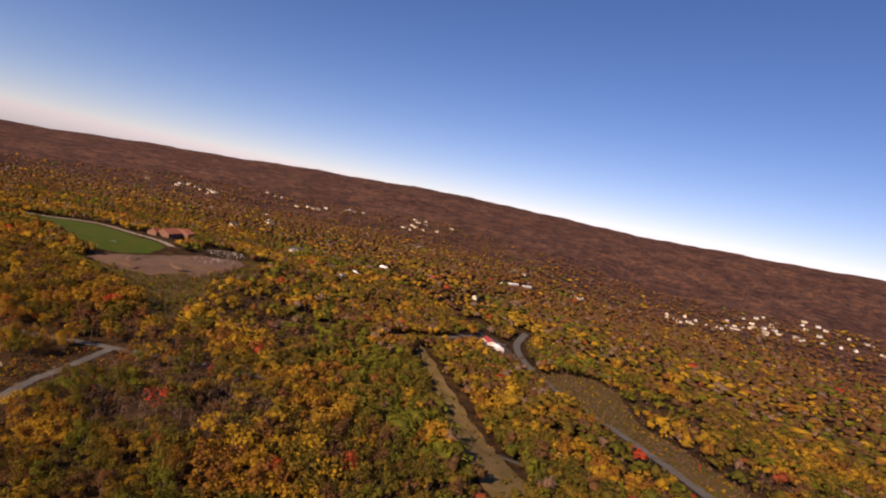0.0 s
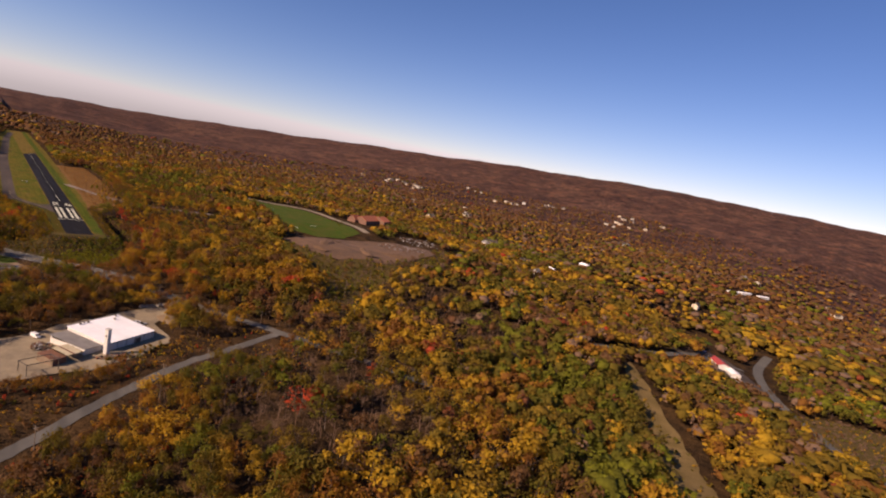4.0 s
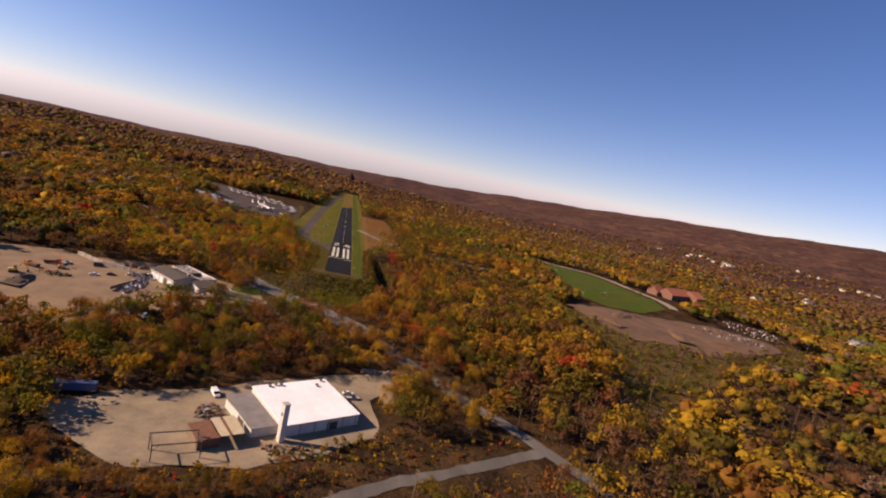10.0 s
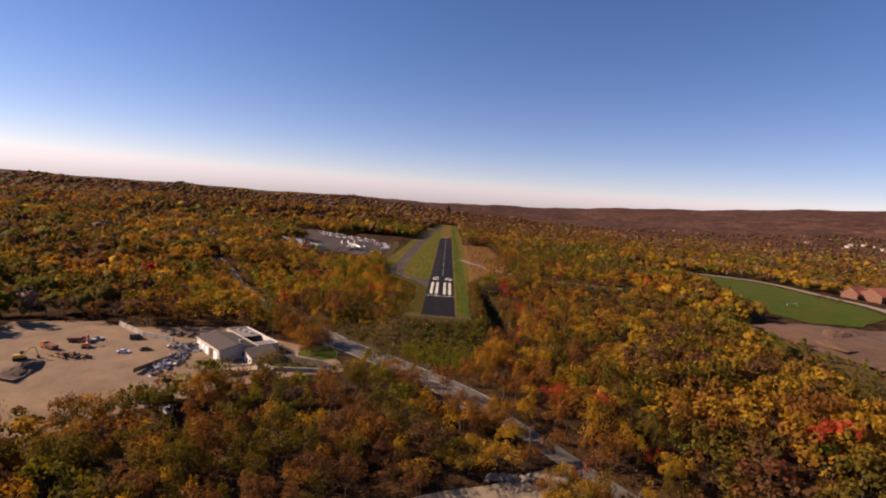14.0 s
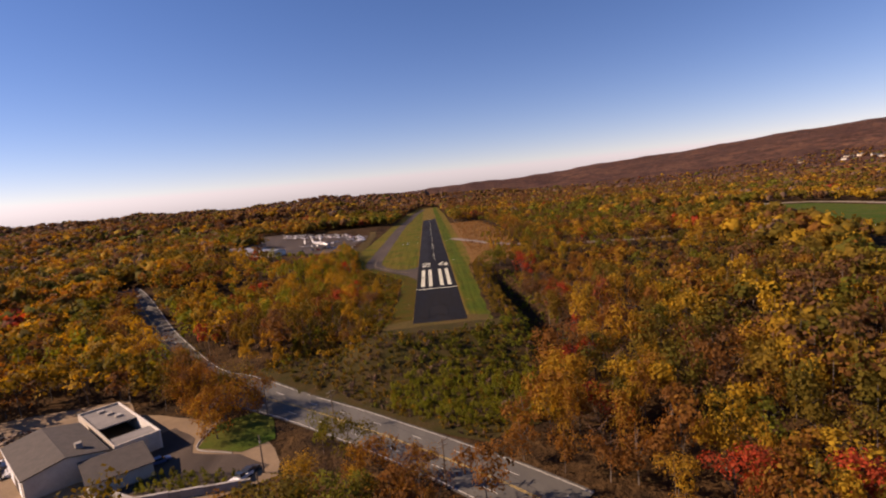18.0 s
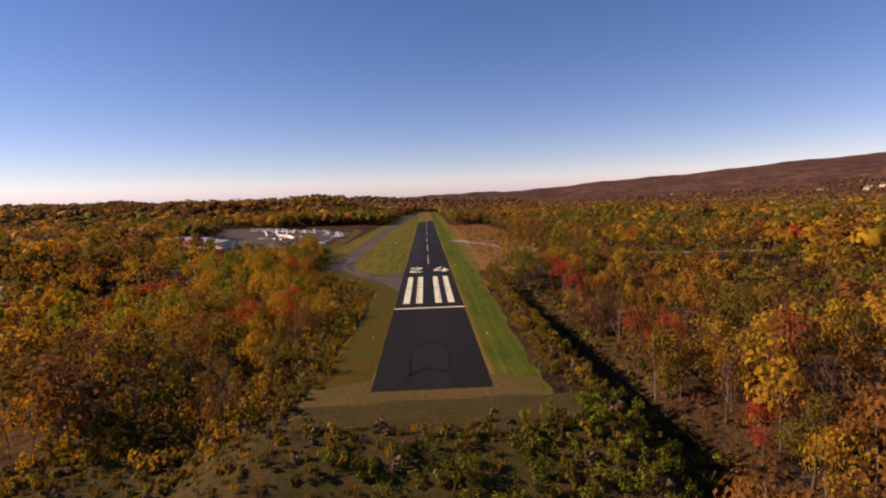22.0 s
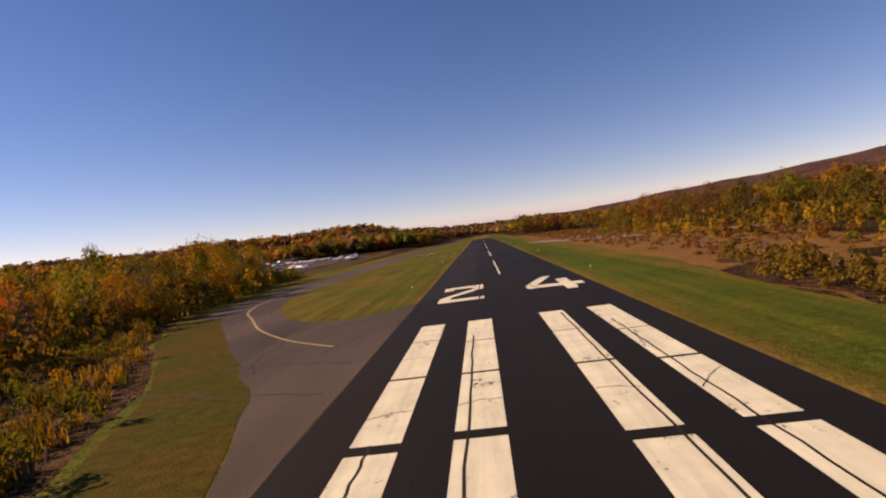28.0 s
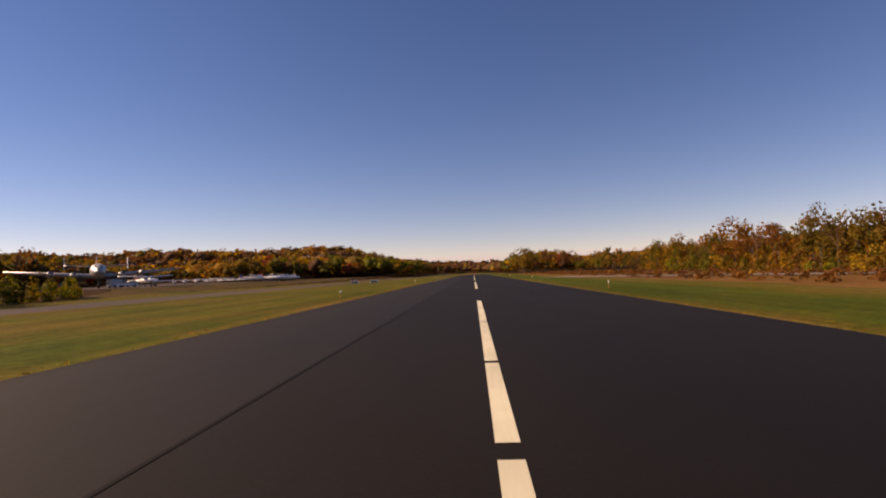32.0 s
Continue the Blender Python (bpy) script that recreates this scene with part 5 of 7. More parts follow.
CARPAINT = {n: plain(n + "_car_paint", c, tuple(v * 0.85 for v in c), 1.0, 0.3, 0.0, 0.6) for n, c in
            (("white", (0.75, 0.75, 0.74)), ("silver", (0.4, 0.41, 0.42)), ("black", (0.03, 0.03, 0.032)), ("red", (0.35, 0.04, 0.03)), ("blue", (0.05, 0.09, 0.2)),
             ("yellow", (0.55, 0.33, 0.05)), ("green", (0.07, 0.12, 0.07)), ("brown", (0.13, 0.09, 0.06)), ("orange", (0.5, 0.17, 0.04)))}


# ---- vehicles ----
def car(colour, m, label, group="parked vehicles", kind="saloon"):
    ob = empty("car", m, label, "car", group)
    L, W = 4.5, 1.78
    if kind == "pickup":
        L = 5.4
        body = [(-L / 2, 0.45), (L / 2, 0.45), (L / 2, 0.95), (0.95, 1.05), (0.9, 1.0), (-L / 2, 1.0)]
        cab = [(-0.6, 0.98), (0.95, 1.02), (0.45, 1.7), (-0.5, 1.72)]
    elif kind == "van":
        L, W = 5.2, 1.95
        body = [(-L / 2, 0.4), (L / 2, 0.4), (L / 2, 1.1), (L / 2 - 0.8, 1.3), (L / 2 - 1.3, 2.15), (-L / 2, 2.2)]
        cab = [(1.15, 1.3), (1.9, 1.3), (1.42, 2.05), (1.15, 2.08)]
    else:
        body = [(-L / 2, 0.42), (L / 2, 0.4), (L / 2, 0.78), (1.2, 0.95), (-1.5, 1.0), (-L / 2, 0.92)]
        cab = [(-1.7, 0.98), (1.15, 0.94), (0.45, 1.44), (-1.05, 1.46)]
    b = part("body", prism(body, -W / 2, W / 2), CARPAINT[colour], ob)
    part("cabin", prism(cab, -W / 2 + 0.1, W / 2 - 0.1) if kind != "van" else prism(cab, -W / 2 - 0.01, W / 2 + 0.01), GLASS, ob, "dark glass cabin windows")
    if kind == "saloon":
        part("roof_panel", box(-1.0, 0.4, -W / 2 + 0.16, W / 2 - 0.16, 1.44, 1.49), CARPAINT[colour], ob)
    for x in (-L / 2 + 0.85, L / 2 - 0.85):
        for y in (-W / 2 + 0.08, W / 2 - 0.08):
            w = part("wheel", wheel_bm(0.33, 0.22), RUBBER, ob)
            w.matrix_basis = pose(x, y, 0.33, 0, 0, 90)
    for y in (-W / 2 + 0.3, W / 2 - 0.3):
        part("headlight", box(L / 2 - 0.03, L / 2 + 0.02, y - 0.16, y + 0.16, 0.62, 0.75), WHITE_ROOF, ob, "clear headlight")
    return ob


def truck(colour, m, label, bed="open"):
    ob = empty("truck", m, label, "truck", "parked vehicles")
    part("chassis", box(-3.6, 3.4, -0.5, 0.5, 0.6, 0.9), STEEL, ob)
    part("cab", prism([(1.5, 0.8), (3.6, 0.8), (3.6, 1.9), (3.1, 2.7), (1.5, 2.75)], -1.15, 1.15), CARPAINT[colour], ob)
    part("windscreen", prism([(3.6, 1.95), (3.66, 1.95), (3.18, 2.62), (3.12, 2.62)], -1.0, 1.0), GLASS, ob, "dark windscreen")
    if bed == "open":
        part("bed", prism([(-3.8, 0.95), (1.3, 0.95), (1.4, 2.2), (-3.9, 2.0)], -1.2, 1.2), RUST, ob, "rusty tipping bed")
    else:
        part("cargo_box", box(-3.8, 1.3, -1.2, 1.2, 0.95, 3.3, 0.05), CARPAINT["white"], ob, "white cargo box")
    for x in (-2.8, -1.6, 2.5):
        for y in (-1.0, 1.0):
            w = part("wheel", wheel_bm(0.5, 0.3), RUBBER, ob)
            w.matrix_basis = pose(x, y, 0.5, 0, 0, 90)
    return ob


def trailer(m, label, length=12.0):
    ob = empty("trailer", m, label, "trailer", "parked vehicles")
    part("body", box(-length / 2, length / 2, -1.25, 1.25, 1.1, 3.7, 0.06), CARPAINT["blue"], ob)
    part("roof_panel", box(-length / 2 + 0.05, length / 2 - 0.05, -1.2, 1.2, 3.702, 3.74), CARPAINT["blue"], ob)
    for x in (-length / 2 + 1.2, -length / 2 + 2.4):
        for y in (-1.0, 1.0):
            w = part("wheel", wheel_bm(0.5, 0.3), RUBBER, ob)
            w.matrix_basis = pose(x, y, 0.5, 0, 0, 90)
    part("landing_leg", box(length / 2 - 2.2, length / 2 - 2.0, -0.8, 0.8, 0.0, 1.1), STEEL, ob)
    return ob


def excavator(m, label, colour="yellow"):
    ob = empty("excavator", m, label, "excavator", "machines in the yard")
    for y in (-1.1, 1.1):
        part("track", prism([(-1.9, 0.15), (-1.6, 0.0), (1.6, 0.0), (1.9, 0.15), (1.9, 0.65), (1.6, 0.85), (-1.6, 0.85), (-1.9, 0.65)], y - 0.28, y + 0.28), RUBBER, ob, "dark crawler track")
    part("house", box(-2.0, 1.2, -1.25, 1.25, 0.95, 2.0, 0.08), CARPAINT[colour], ob)
    part("cab", box(0.0, 1.3, 0.15, 1.2, 2.0, 3.0, 0.05), GLASS, ob, "glazed cab")
    part("boom", tube([(1.0, -0.3, 1.7), (2.6, -0.3, 4.3), (4.6, -0.3, 4.6)], [0.28, 0.3, 0.2], 4), CARPAINT[colour], ob)
    part("stick", tube([(4.6, -0.3, 4.6), (5.6, -0.3, 1.6)], [0.2, 0.16], 4), CARPAINT[colour], ob)
    part("bucket", prism([(5.2, 1.5), (6.1, 1.4), (6.0, 0.6), (5.3, 0.4), (4.9, 0.9)], -0.8, 0.2), STEEL, ob, "worn steel bucket")
    return ob


# ---- buildings ----
def gable_house(m, label, L, W, H, rise, wall, roof, windows=3, name="house", category="house", group="", chimney=True, over=0.4):
    """A plain gabled building: length along x."""
    ob = empty(name, m, label, category, group)
    t = 0.25
    part("wall", prism([(-W / 2, -1.0), (W / 2, -1.0), (W / 2, H), (0, H + rise), (-W / 2, H)], -L / 2, L / 2, "x"), wall, ob)
    for s in (-1, 1):
        part("roof", prism([(0, H + rise + 0.02), (s * (W / 2 + over), H - over * rise * 2 / W + 0.02), (s * (W / 2 + over), H - over * rise * 2 / W + 0.02 + t), (0, H + rise + 0.02 + t)], -L / 2 - over, L / 2 + over, "x"), roof, ob)
    for s in (-1, 1):
        for i in range(windows):
            x = -L / 2 + L * (i + 0.5) / windows
            w = part("window", box(x - 0.6, x + 0.6, s * W / 2 - 0.06, s * W / 2 + 0.06, H * 0.38, H * 0.38 + 1.3), WHITE_WALL, ob)
            part("pane", box(x - 0.5, x + 0.5, s * (W / 2 + 0.065) - 0.01, s * (W / 2 + 0.065) + 0.01, H * 0.38 + 0.1, H * 0.38 + 1.2), GLASS, w)
    part("door", box(L / 2 - 0.05, L / 2 + 0.06, -0.5, 0.5, 0, 2.05), TIMBER, ob, "dark wooden door")
    if chimney:
        part("chimney", box(-L * 0.2 - 0.4, -L * 0.2 + 0.4, -0.4, 0.4, H + rise * 0.6, H + rise + 1.1), STONE, ob)
    return ob


def warehouse():
    """White warehouse with a low-pitched sheet roof, a grey side bay and a tower."""
    ob = empty("warehouse", pose(-4.2, -235, -19.3, 0, 0, 32), "large white warehouse with a bright sheet roof and grey side bay", "warehouse")
    L, W, lo, hi = 15.0, 13.5, 4.6, 6.5
    slope = (hi - lo) / (2 * W)
    part("wall", box(-L, L, -W, -W + 0.4, -0.8, lo), WHITE_WALL, ob, "dirty white rendered wall")
    part("wall", box(-L, L, W - 0.4, W, -0.8, hi), WHITE_WALL, ob, "dirty white rendered wall")
    for x in (-L, L - 0.4):
        part("wall", prism([(-W + 0.4, -0.8), (W - 0.4, -0.8), (W - 0.4, hi - 0.02), (-W + 0.4, lo)], x, x + 0.4, "x"), WHITE_WALL, ob, "dirty white rendered wall")
    for i in range(10):
        x0 = -L - 0.3 + i * (2 * L + 0.6) / 10
        x1 = x0 + (2 * L + 0.6) / 10 - 0.04
        a, b, z = -W - 0.4, W + 0.4, 0.02 + 0.015 * (i % 2)
        part("roof_sheet", prism([(a, lo - 0.4 * slope + z), (b, hi + 0.4 * slope + z), (b, hi + 0.4 * slope + z + 0.16), (a, lo - 0.4 * slope + z + 0.16)], x0, x1, "x"), WHITE_ROOF, ob)
    part("gutter", tube([(-L - 0.3, -W - 0.5, lo - 0.05), (L + 0.3, -W - 0.5, lo - 0.05)], [0.12, 0.12], 6), CONCRETE, ob)
    for x, y in ((-9, 12.2), (-6.5, 12.7), (-4.5, 12.2), (9, 9), (12.5, 12.4)):
        z = lo + (y + W) * slope
        v = part("roof_vent", box(x - 0.45, x + 0.45, y - 0.45, y + 0.45, z + 0.1, z + 0.85, 0.05), CONCRETE, ob)
        part("cap", box(x - 0.6, x + 0.6, y - 0.6, y + 0.6, z + 0.85, z + 0.95), STEEL, v)
    for i in range(6):
        part("wall_post", box(-L + 5.6 * i + 0.6, -L + 5.6 * i + 1.05, -W - 0.14, -W, -0.6, lo - 0.3), CONCRETE, ob)
    part("roller_door", box(2.0, 6.2, -W - 0.07, -W, -0.4, 3.2), STEEL, ob, "grey roller door")
    bay = part("bay_wall", box(-L - 9.5, -L - 9.1, -W + 3, W - 1, -0.8, 3.2), WHITE_WALL, ob)
    part("bay_wall", box(-L - 9.1, -L, -W + 3, -W + 3.4, -0.8, 3.2), WHITE_WALL, ob)
    part("bay_wall", box(-L - 9.1, -L, W - 1.4, W - 1, -0.8, 4.4), WHITE_WALL, ob)
    for i in range(2):
        y0 = -W + 2.7 + i * 12.0
        part("bay_roof", prism([(y0, 3.2 + 0.05 * (y0 + W)), (y0 + 11.94, 3.2 + 0.05 * (y0 + 11.94 + W)), (y0 + 11.94, 3.4 + 0.05 * (y0 + 11.94 + W)), (y0, 3.4 + 0.05 * (y0 + W))], -L - 9.8, -L - 0.32, "x"), GREY_ROOF, ob, "grey felt roof of the lower bay")
    part("loading_door", box(-L - 9.56, -L - 9.5, -4, 1, 0, 2.9), STEEL, bay, "grey roller door")
    part("tower", box(-L - 2.4, -L - 0.5, -W - 3.0, -W - 0.8, -0.8, 13.4, 0.05), WHITE_WALL, ob, "tall white block tower")
    part("tower_cap", box(-L - 2.55, -L - 0.35, -W - 3.15, -W - 0.65, 13.4, 13.65), CONCRETE, ob)
    part("tower_window", box(-L - 2.46, -L - 2.4, -W - 2.3, -W - 1.5, 9.5, 10.6), GLASS, ob)
    return ob


warehouse()


def open_shed():
    ob = empty("shed", pose(-27.5, -258.5, -19.05, 0, 0, 31), "low brown timber shed with a cream sheet-metal roof", "shed")
    for x in (-9.5, -3.0, 4.6):
        for y in (-5, 5):
            part("post", box(x - 0.15, x + 0.15, y - 0.15, y + 0.15, -0.3, 4.0), TIMBER, ob)
    part("back_wall", box(-9.5, 4.6, 4.85, 5.05, -0.3, 3.8), RUST, ob, "rusty sheet wall")
    part("side_wall", box(-9.6, -9.4, -5, 5, -0.3, 3.4), TIMBER, ob)
    part("front_wall", box(-9.5, -3.0, -5.1, -4.9, -0.3, 3.4), RUST, ob)
    for i in range(8):
        x = -2.9 + i * 0.97
        part("roof_sheet", prism([(-5.4, 3.7), (5.4, 4.5), (5.4, 4.56), (-5.4, 3.76)], x, x + 0.93, "x"), CREAM if i != 3 else RUST, ob)
    for i in range(6):
        x = -9.8 + i * 1.13
        part("roof_sheet", prism([(-5.2, 3.2), (5.2, 3.9), (5.2, 3.96), (-5.2, 3.26)], x, x + 1.1, "x"), RUST, ob)
    return ob


open_shed()


def gantry():
    ob = empty("gantry", pose(-38, -270.5, -19.1, 0, 0, 22), "rusty steel gantry frame standing in the yard", "gantry")
    for x in (-7, 6):
        for y in (-3.5, 3.5):
            part("post", box(x - 0.14, x + 0.14, y - 0.14, y + 0.14, -0.3, 5.2), STEEL, ob)
    for y in (-3.5, 3.5):
        part("beam", box(-7.3, 6.3, y - 0.13, y + 0.13, 5.2, 5.5), STEEL, ob)
    part("beam", box(-7.14, -6.86, -3.4, 3.4, 5.2, 5.48), STEEL, ob)
    part("beam", box(5.86, 6.14, -3.4, 3.4, 5.2, 5.48), STEEL, ob)
    part("brace", tube([(-7, -3.5, 3.6), (-5.2, -3.5, 5.2)], [0.08, 0.08], 5), STEEL, ob)
    return ob


gantry()
trailer(at(-79, -240, 14), "dark blue box trailer parked at the yard's edge")
car("white", at(-37, -229, -60), "white van parked beside the warehouse", kind="van")
car("white", at(12, -213, 10), "white car parked behind the warehouse")
car("silver", at(14, -217, 12), "silver pickup parked behind the warehouse", kind="pickup")


def boulders(name, label, pts, count, seed, low=0.4, high=0.9, mat=ROCK, category="boulders"):
    """Loose stones or scrap strewn along a line, in one mesh."""
    rng = random.Random(seed)
    line = curve_points(pts, 0.5)
    bm = bmesh.new()
    for i in range(count):
        p = line[int(rng.random() * (len(line) - 1))]
        x, y = p.x + rng.uniform(-1.2, 1.2), p.y + rng.uniform(-1.2, 1.2)
        s = rng.uniform(low, high)
        r = bmesh.ops.create_icosphere(bm, subdivisions=1, radius=s)
        z = float(land(x, y)) + 0.15 + rng.choice((0, 0, 0.8 * s))
        rot = Euler((rng.uniform(0, 6), rng.uniform(0, 6), rng.uniform(0, 6))).to_matrix()
        for v in r["verts"]:
            c = rot @ (v.co * (1 + rng.uniform(-0.2, 0.2)))
            v.co = Vector((c.x * 1.2 + x, c.y + y, c.z * 0.8 + z + s * 0.3))
    me = bpy.data.meshes.new(name)
    bm.to_mesh(me)
    bm.free()
    me.materials.append(mat)
    return tagged(new(name, me), label, category, kind="stuff")


boulders("boulder_wall", "row of grey boulders behind the warehouse", [(18, -191), (24, -190), (31, -190)], 60, 4)


def mound(name, label, x, y, rx, ry, h, mat, seed, category="mound"):
    me = bpy.data.meshes.new(name)
    bm = heap_bm(rx, ry, h, seed)
    bm.to_mesh(me)
    bm.free()
    me.materials.append(mat)
    ob = new(name, me)
    ob.matrix_basis = at(x, y, seed * 37)
    return tagged(ob, label, category)


mound("soil_mound", "reddish-brown soil mound beside the car park", 30, -207, 9, 6, 1.6, DIRT, 3)


def scrap(name, label, x, y, rx, ry, h, count, seed, tones):
    """A heap of mixed scrap: sheets, boxes, beams and drums in one mesh."""
    rng = random.Random(seed)
    bm = bmesh.new()
    index = []
    for i in range(count):
        r, a = math.sqrt(rng.random()), rng.uniform(0, 6.28)
        px, py = x + rx * r * math.cos(a), y + ry * r * math.sin(a)
        z = float(land(px, py)) + (1 - r) * h * rng.random() + 0.1
        sx, sy, sz = rng.choice(((1.6, 0.9, 0.25), (2.2, 0.25, 0.2), (0.9, 0.8, 0.7), (1.3, 1.2, 0.08), (0.6, 0.6, 0.9)))
        k = rng.uniform(0.6, 1.3)
        n = len(bm.faces)
        q = bmesh.ops.create_cube(bm, size=1.0)
        rot = Euler((rng.uniform(-0.5, 0.5), rng.uniform(-0.5, 0.5), rng.uniform(0, 6))).to_matrix()
        for v in q["verts"]:
            v.co = rot @ Vector((v.co.x * sx * k * (1 + 0.3 * v.co.z), v.co.y * sy * k, v.co.z * sz * k)) + Vector((px, py, z + sz * k * 0.5))
        index += [rng.randrange(len(tones))] * 6
    me = bpy.data.meshes.new(name)
    bm.to_mesh(me)
    bm.free()
    for tn in tones:
        me.materials.append(tn)
    me.polygons.foreach_set("material_index", index)
    return tagged(new(name, me), label, "scrap", kind="stuff")


SCRAP_TONES = [RUST, STEEL, STEEL, RUBBER, CARPAINT["white"], CARPAINT["blue"], CARPAINT["brown"], ALLOY]
scrap("scrap_heap", "tangle of rusty scrap beside the shed", -35.5, -243, 4.5, 6, 2.4, 90, 11, [RUST, STEEL, TIMBER, ALLOY])
scrap("debris", "scattered broken timber along the warehouse wall", -6, -262, 9, 3, 0.8, 50, 12, [TIMBER, RUST, STEEL])


# ---- the garage and its yard ----
def garage():
    turn = -45
    ob = empty("garage", pose(-86.5, -119.5, -9.1, 0, 0, turn), "beige block garage with a brown shingle roof and white doors", "garage")
    L, W, H, rise = 23.5, 14.5, 4.6, 1.5
    part("wall", prism([(-W / 2, -0.6), (W / 2, -0.6), (W / 2, H), (0, H + rise), (-W / 2, H)], -L / 2, L / 2, "x"), BLOCK, ob)
    for s in (-1, 1):
        part("roof", prism([(0, H + rise + 0.03), (s * (W / 2 + 0.4), H - 0.06), (s * (W / 2 + 0.4), H + 0.18), (0, H + rise + 0.27)], -L / 2 - 0.4, L / 2 + 0.4, "x"), DARK_ROOF, ob, "brown shingle roof")
    for i, x in enumerate((-9, -4.8, -0.6, 3.6, 8.2)):
        d = part("roller_door", box(x - 1.6, x + 1.6, -W / 2 - 0.08, -W / 2, -0.2, 3.5), WHITE_WALL if i != 3 else STEEL, ob, "white overhead door")
        for k in range(4):
            part("door_panel", box(x - 1.55, x + 1.55, -W / 2 - 0.12, -W / 2 - 0.08, 0.05 + 0.86 * k, 0.85 + 0.86 * k), WHITE_ROOF if i != 3 else STEEL, d)
    part("fascia", box(-L / 2 - 0.42, L / 2 + 0.42, -W / 2 - 0.46, -W / 2 - 0.38, H - 0.2, H + 0.2), WHITE_WALL, ob)
    part("window", box(L / 2 - 0.05, L / 2 + 0.06, 2.0, 3.4, 1.4, 2.6), GLASS, ob)
    part("chimney", box(6.5, 7.8, 2.6, 3.9, H + 0.4, H + 2.2), STONE, ob)
    return ob


garage()


def annexe():
    """Flat-roofed part with a white parapet, open in the middle."""
    ob = empty("annexe", pose(-80.3, -106.7, -9.1, 0, 0, -45), "flat-roofed annexe with a white parapet and a dark light well", "annexe")
    L, W, H = 15.5, 4.7, 4.0
    for b in ((-L, L, W - 0.35, W), (-L, L, -W, -W + 0.35), (-L, -L + 0.35, -W + 0.35, W - 0.35), (L - 0.35, L, -W + 0.35, W - 0.35)):
        part("wall", box(*b, -0.6, H + 0.45), WHITE_WALL if b[2] > 0 else BLOCK, ob)
    part("roof", box(-L + 0.35, 0, -W + 0.35, W - 0.35, H - 0.3, H), GREY_ROOF, ob)
    part("roof", box(9, L - 0.35, -W + 0.35, W - 0.35, H - 0.3, H), GREY_ROOF, ob)
    part("floor_slab", box(0, 9, -W + 0.35, W - 0.35, 0, 0.15), CONCRETE, ob)
    for i in range(3):
        part("roof_vent", box(-13 + 3.6 * i, -11.4 + 3.6 * i, -1 + i, 0.4 + i, H, H + 0.5, 0.04), CONCRETE, ob)
    return ob


annexe()


def office():
    """Lower wing with a lean-to roof, facing the lane."""
    ob = empty("office", pose(-68.5, -127.5, -9.1, 0, 0, 40), "low wing with a dark brown lean-to roof and pale front", "building")
    L, W = 5.6, 4.4
    part("wall", prism([(-W, -0.6), (W, -0.6), (W, 4.6), (-W, 3.2)], -L, L, "x"), BLOCK, ob)
    part("roof", prism([(-W - 0.4, 3.1), (W + 0.3, 4.65), (W + 0.3, 4.85), (-W - 0.4, 3.3)], -L - 0.4, L + 0.4, "x"), DARK_ROOF, ob, "dark brown sloping roof")
    part("front_panel", box(-L - 0.06, -L, -W + 0.3, W - 0.3, 0.0, 2.9), WHITE_WALL, ob)
    for y in (-2.6, 0.4):
        w = part("window", box(-L - 0.12, -L - 0.06, y - 0.8, y + 0.8, 1.0, 2.2), WHITE_ROOF, ob)
        part("pane", box(-L - 0.15, -L - 0.12, y - 0.65, y + 0.65, 1.1, 2.1), GLASS, w)
    return ob


office()


def bin_bay(x, y, turn, w, d, h, label):
    ob = empty("storage_bay", at(x, y, turn), label, "storage bay")
    part("wall", box(-w, w, d - 0.3, d, -0.4, h), CONCRETE, ob)
    part("wall", box(-w, -w + 0.3, -d, d - 0.3, -0.4, h), CONCRETE, ob)
    part("wall", box(w - 0.3, w, -d, d - 0.3, -0.4, h), CONCRETE, ob)
    part("wall", box(-w + 0.3, w - 0.3, -d, -d + 0.3, -0.4, h * 0.8), CONCRETE, ob)
    part("fill", box(-w + 0.3, w - 0.3, -d + 0.3, d - 0.3, -0.3, h * 0.7), plain("sand_fill", (0.4, 0.3, 0.17), (0.28, 0.2, 0.12), 1.0, 0.97), ob, "heaped yellow sand")
    return ob


bin_bay(-71, -141, 28, 5.0, 3.2, 1.7, "low concrete bay filled with sand")
for i, (x0, y0, x1, y1, h) in enumerate(((-66.5, -134, -60, -138, 1.5), (-60, -138, -39, -135.5, 1.6), (-147, -93, -128, -107, 2.2), (-128, -107, -112, -112, 2.2), (-88, -90.5, -62, -117, 0.9))):
    if i == 4:
        continue
    mid = ((x0 + x1) / 2, (y0 + y1) / 2)
    ob = empty("retaining_wall", at(*mid, math.degrees(math.atan2(y1 - y0, x1 - x0))), "long grey concrete retaining wall", "wall", "yard walls")
    n = max(2, int(math.dist((x0, y0), (x1, y1)) / 2.0))
    ln = math.dist((x0, y0), (x1, y1))
    for k in range(n):
        part("wall_block", box(-ln / 2 + ln * k / n, -ln / 2 + ln * (k + 1) / n - 0.04, -0.3, 0.3, -0.8, h + 0.04 * (k % 3)), CONCRETE if k % 3 else STONE, ob)
scrap("scrap_heap", "long heap of dark scrap metal beside the garage", -101, -118, 10, 5.5, 1.7, 240, 21, SCRAP_TONES)
scrap("scrap_heap", "row of dark scrap parts along the yard fence", -100, -138, 4.2, 13, 1.4, 200, 22, SCRAP_TONES)
scrap("scrap_heap", "pile of old beams behind the garage", -108, -101, 11, 3, 1.2, 90, 23, [RUST, STEEL, TIMBER])
scrap("debris", "rubble and broken stone below the wing", -64, -139.5, 3.5, 2.0, 1.3, 60, 24, [STONE, CONCRETE, TIMBER])
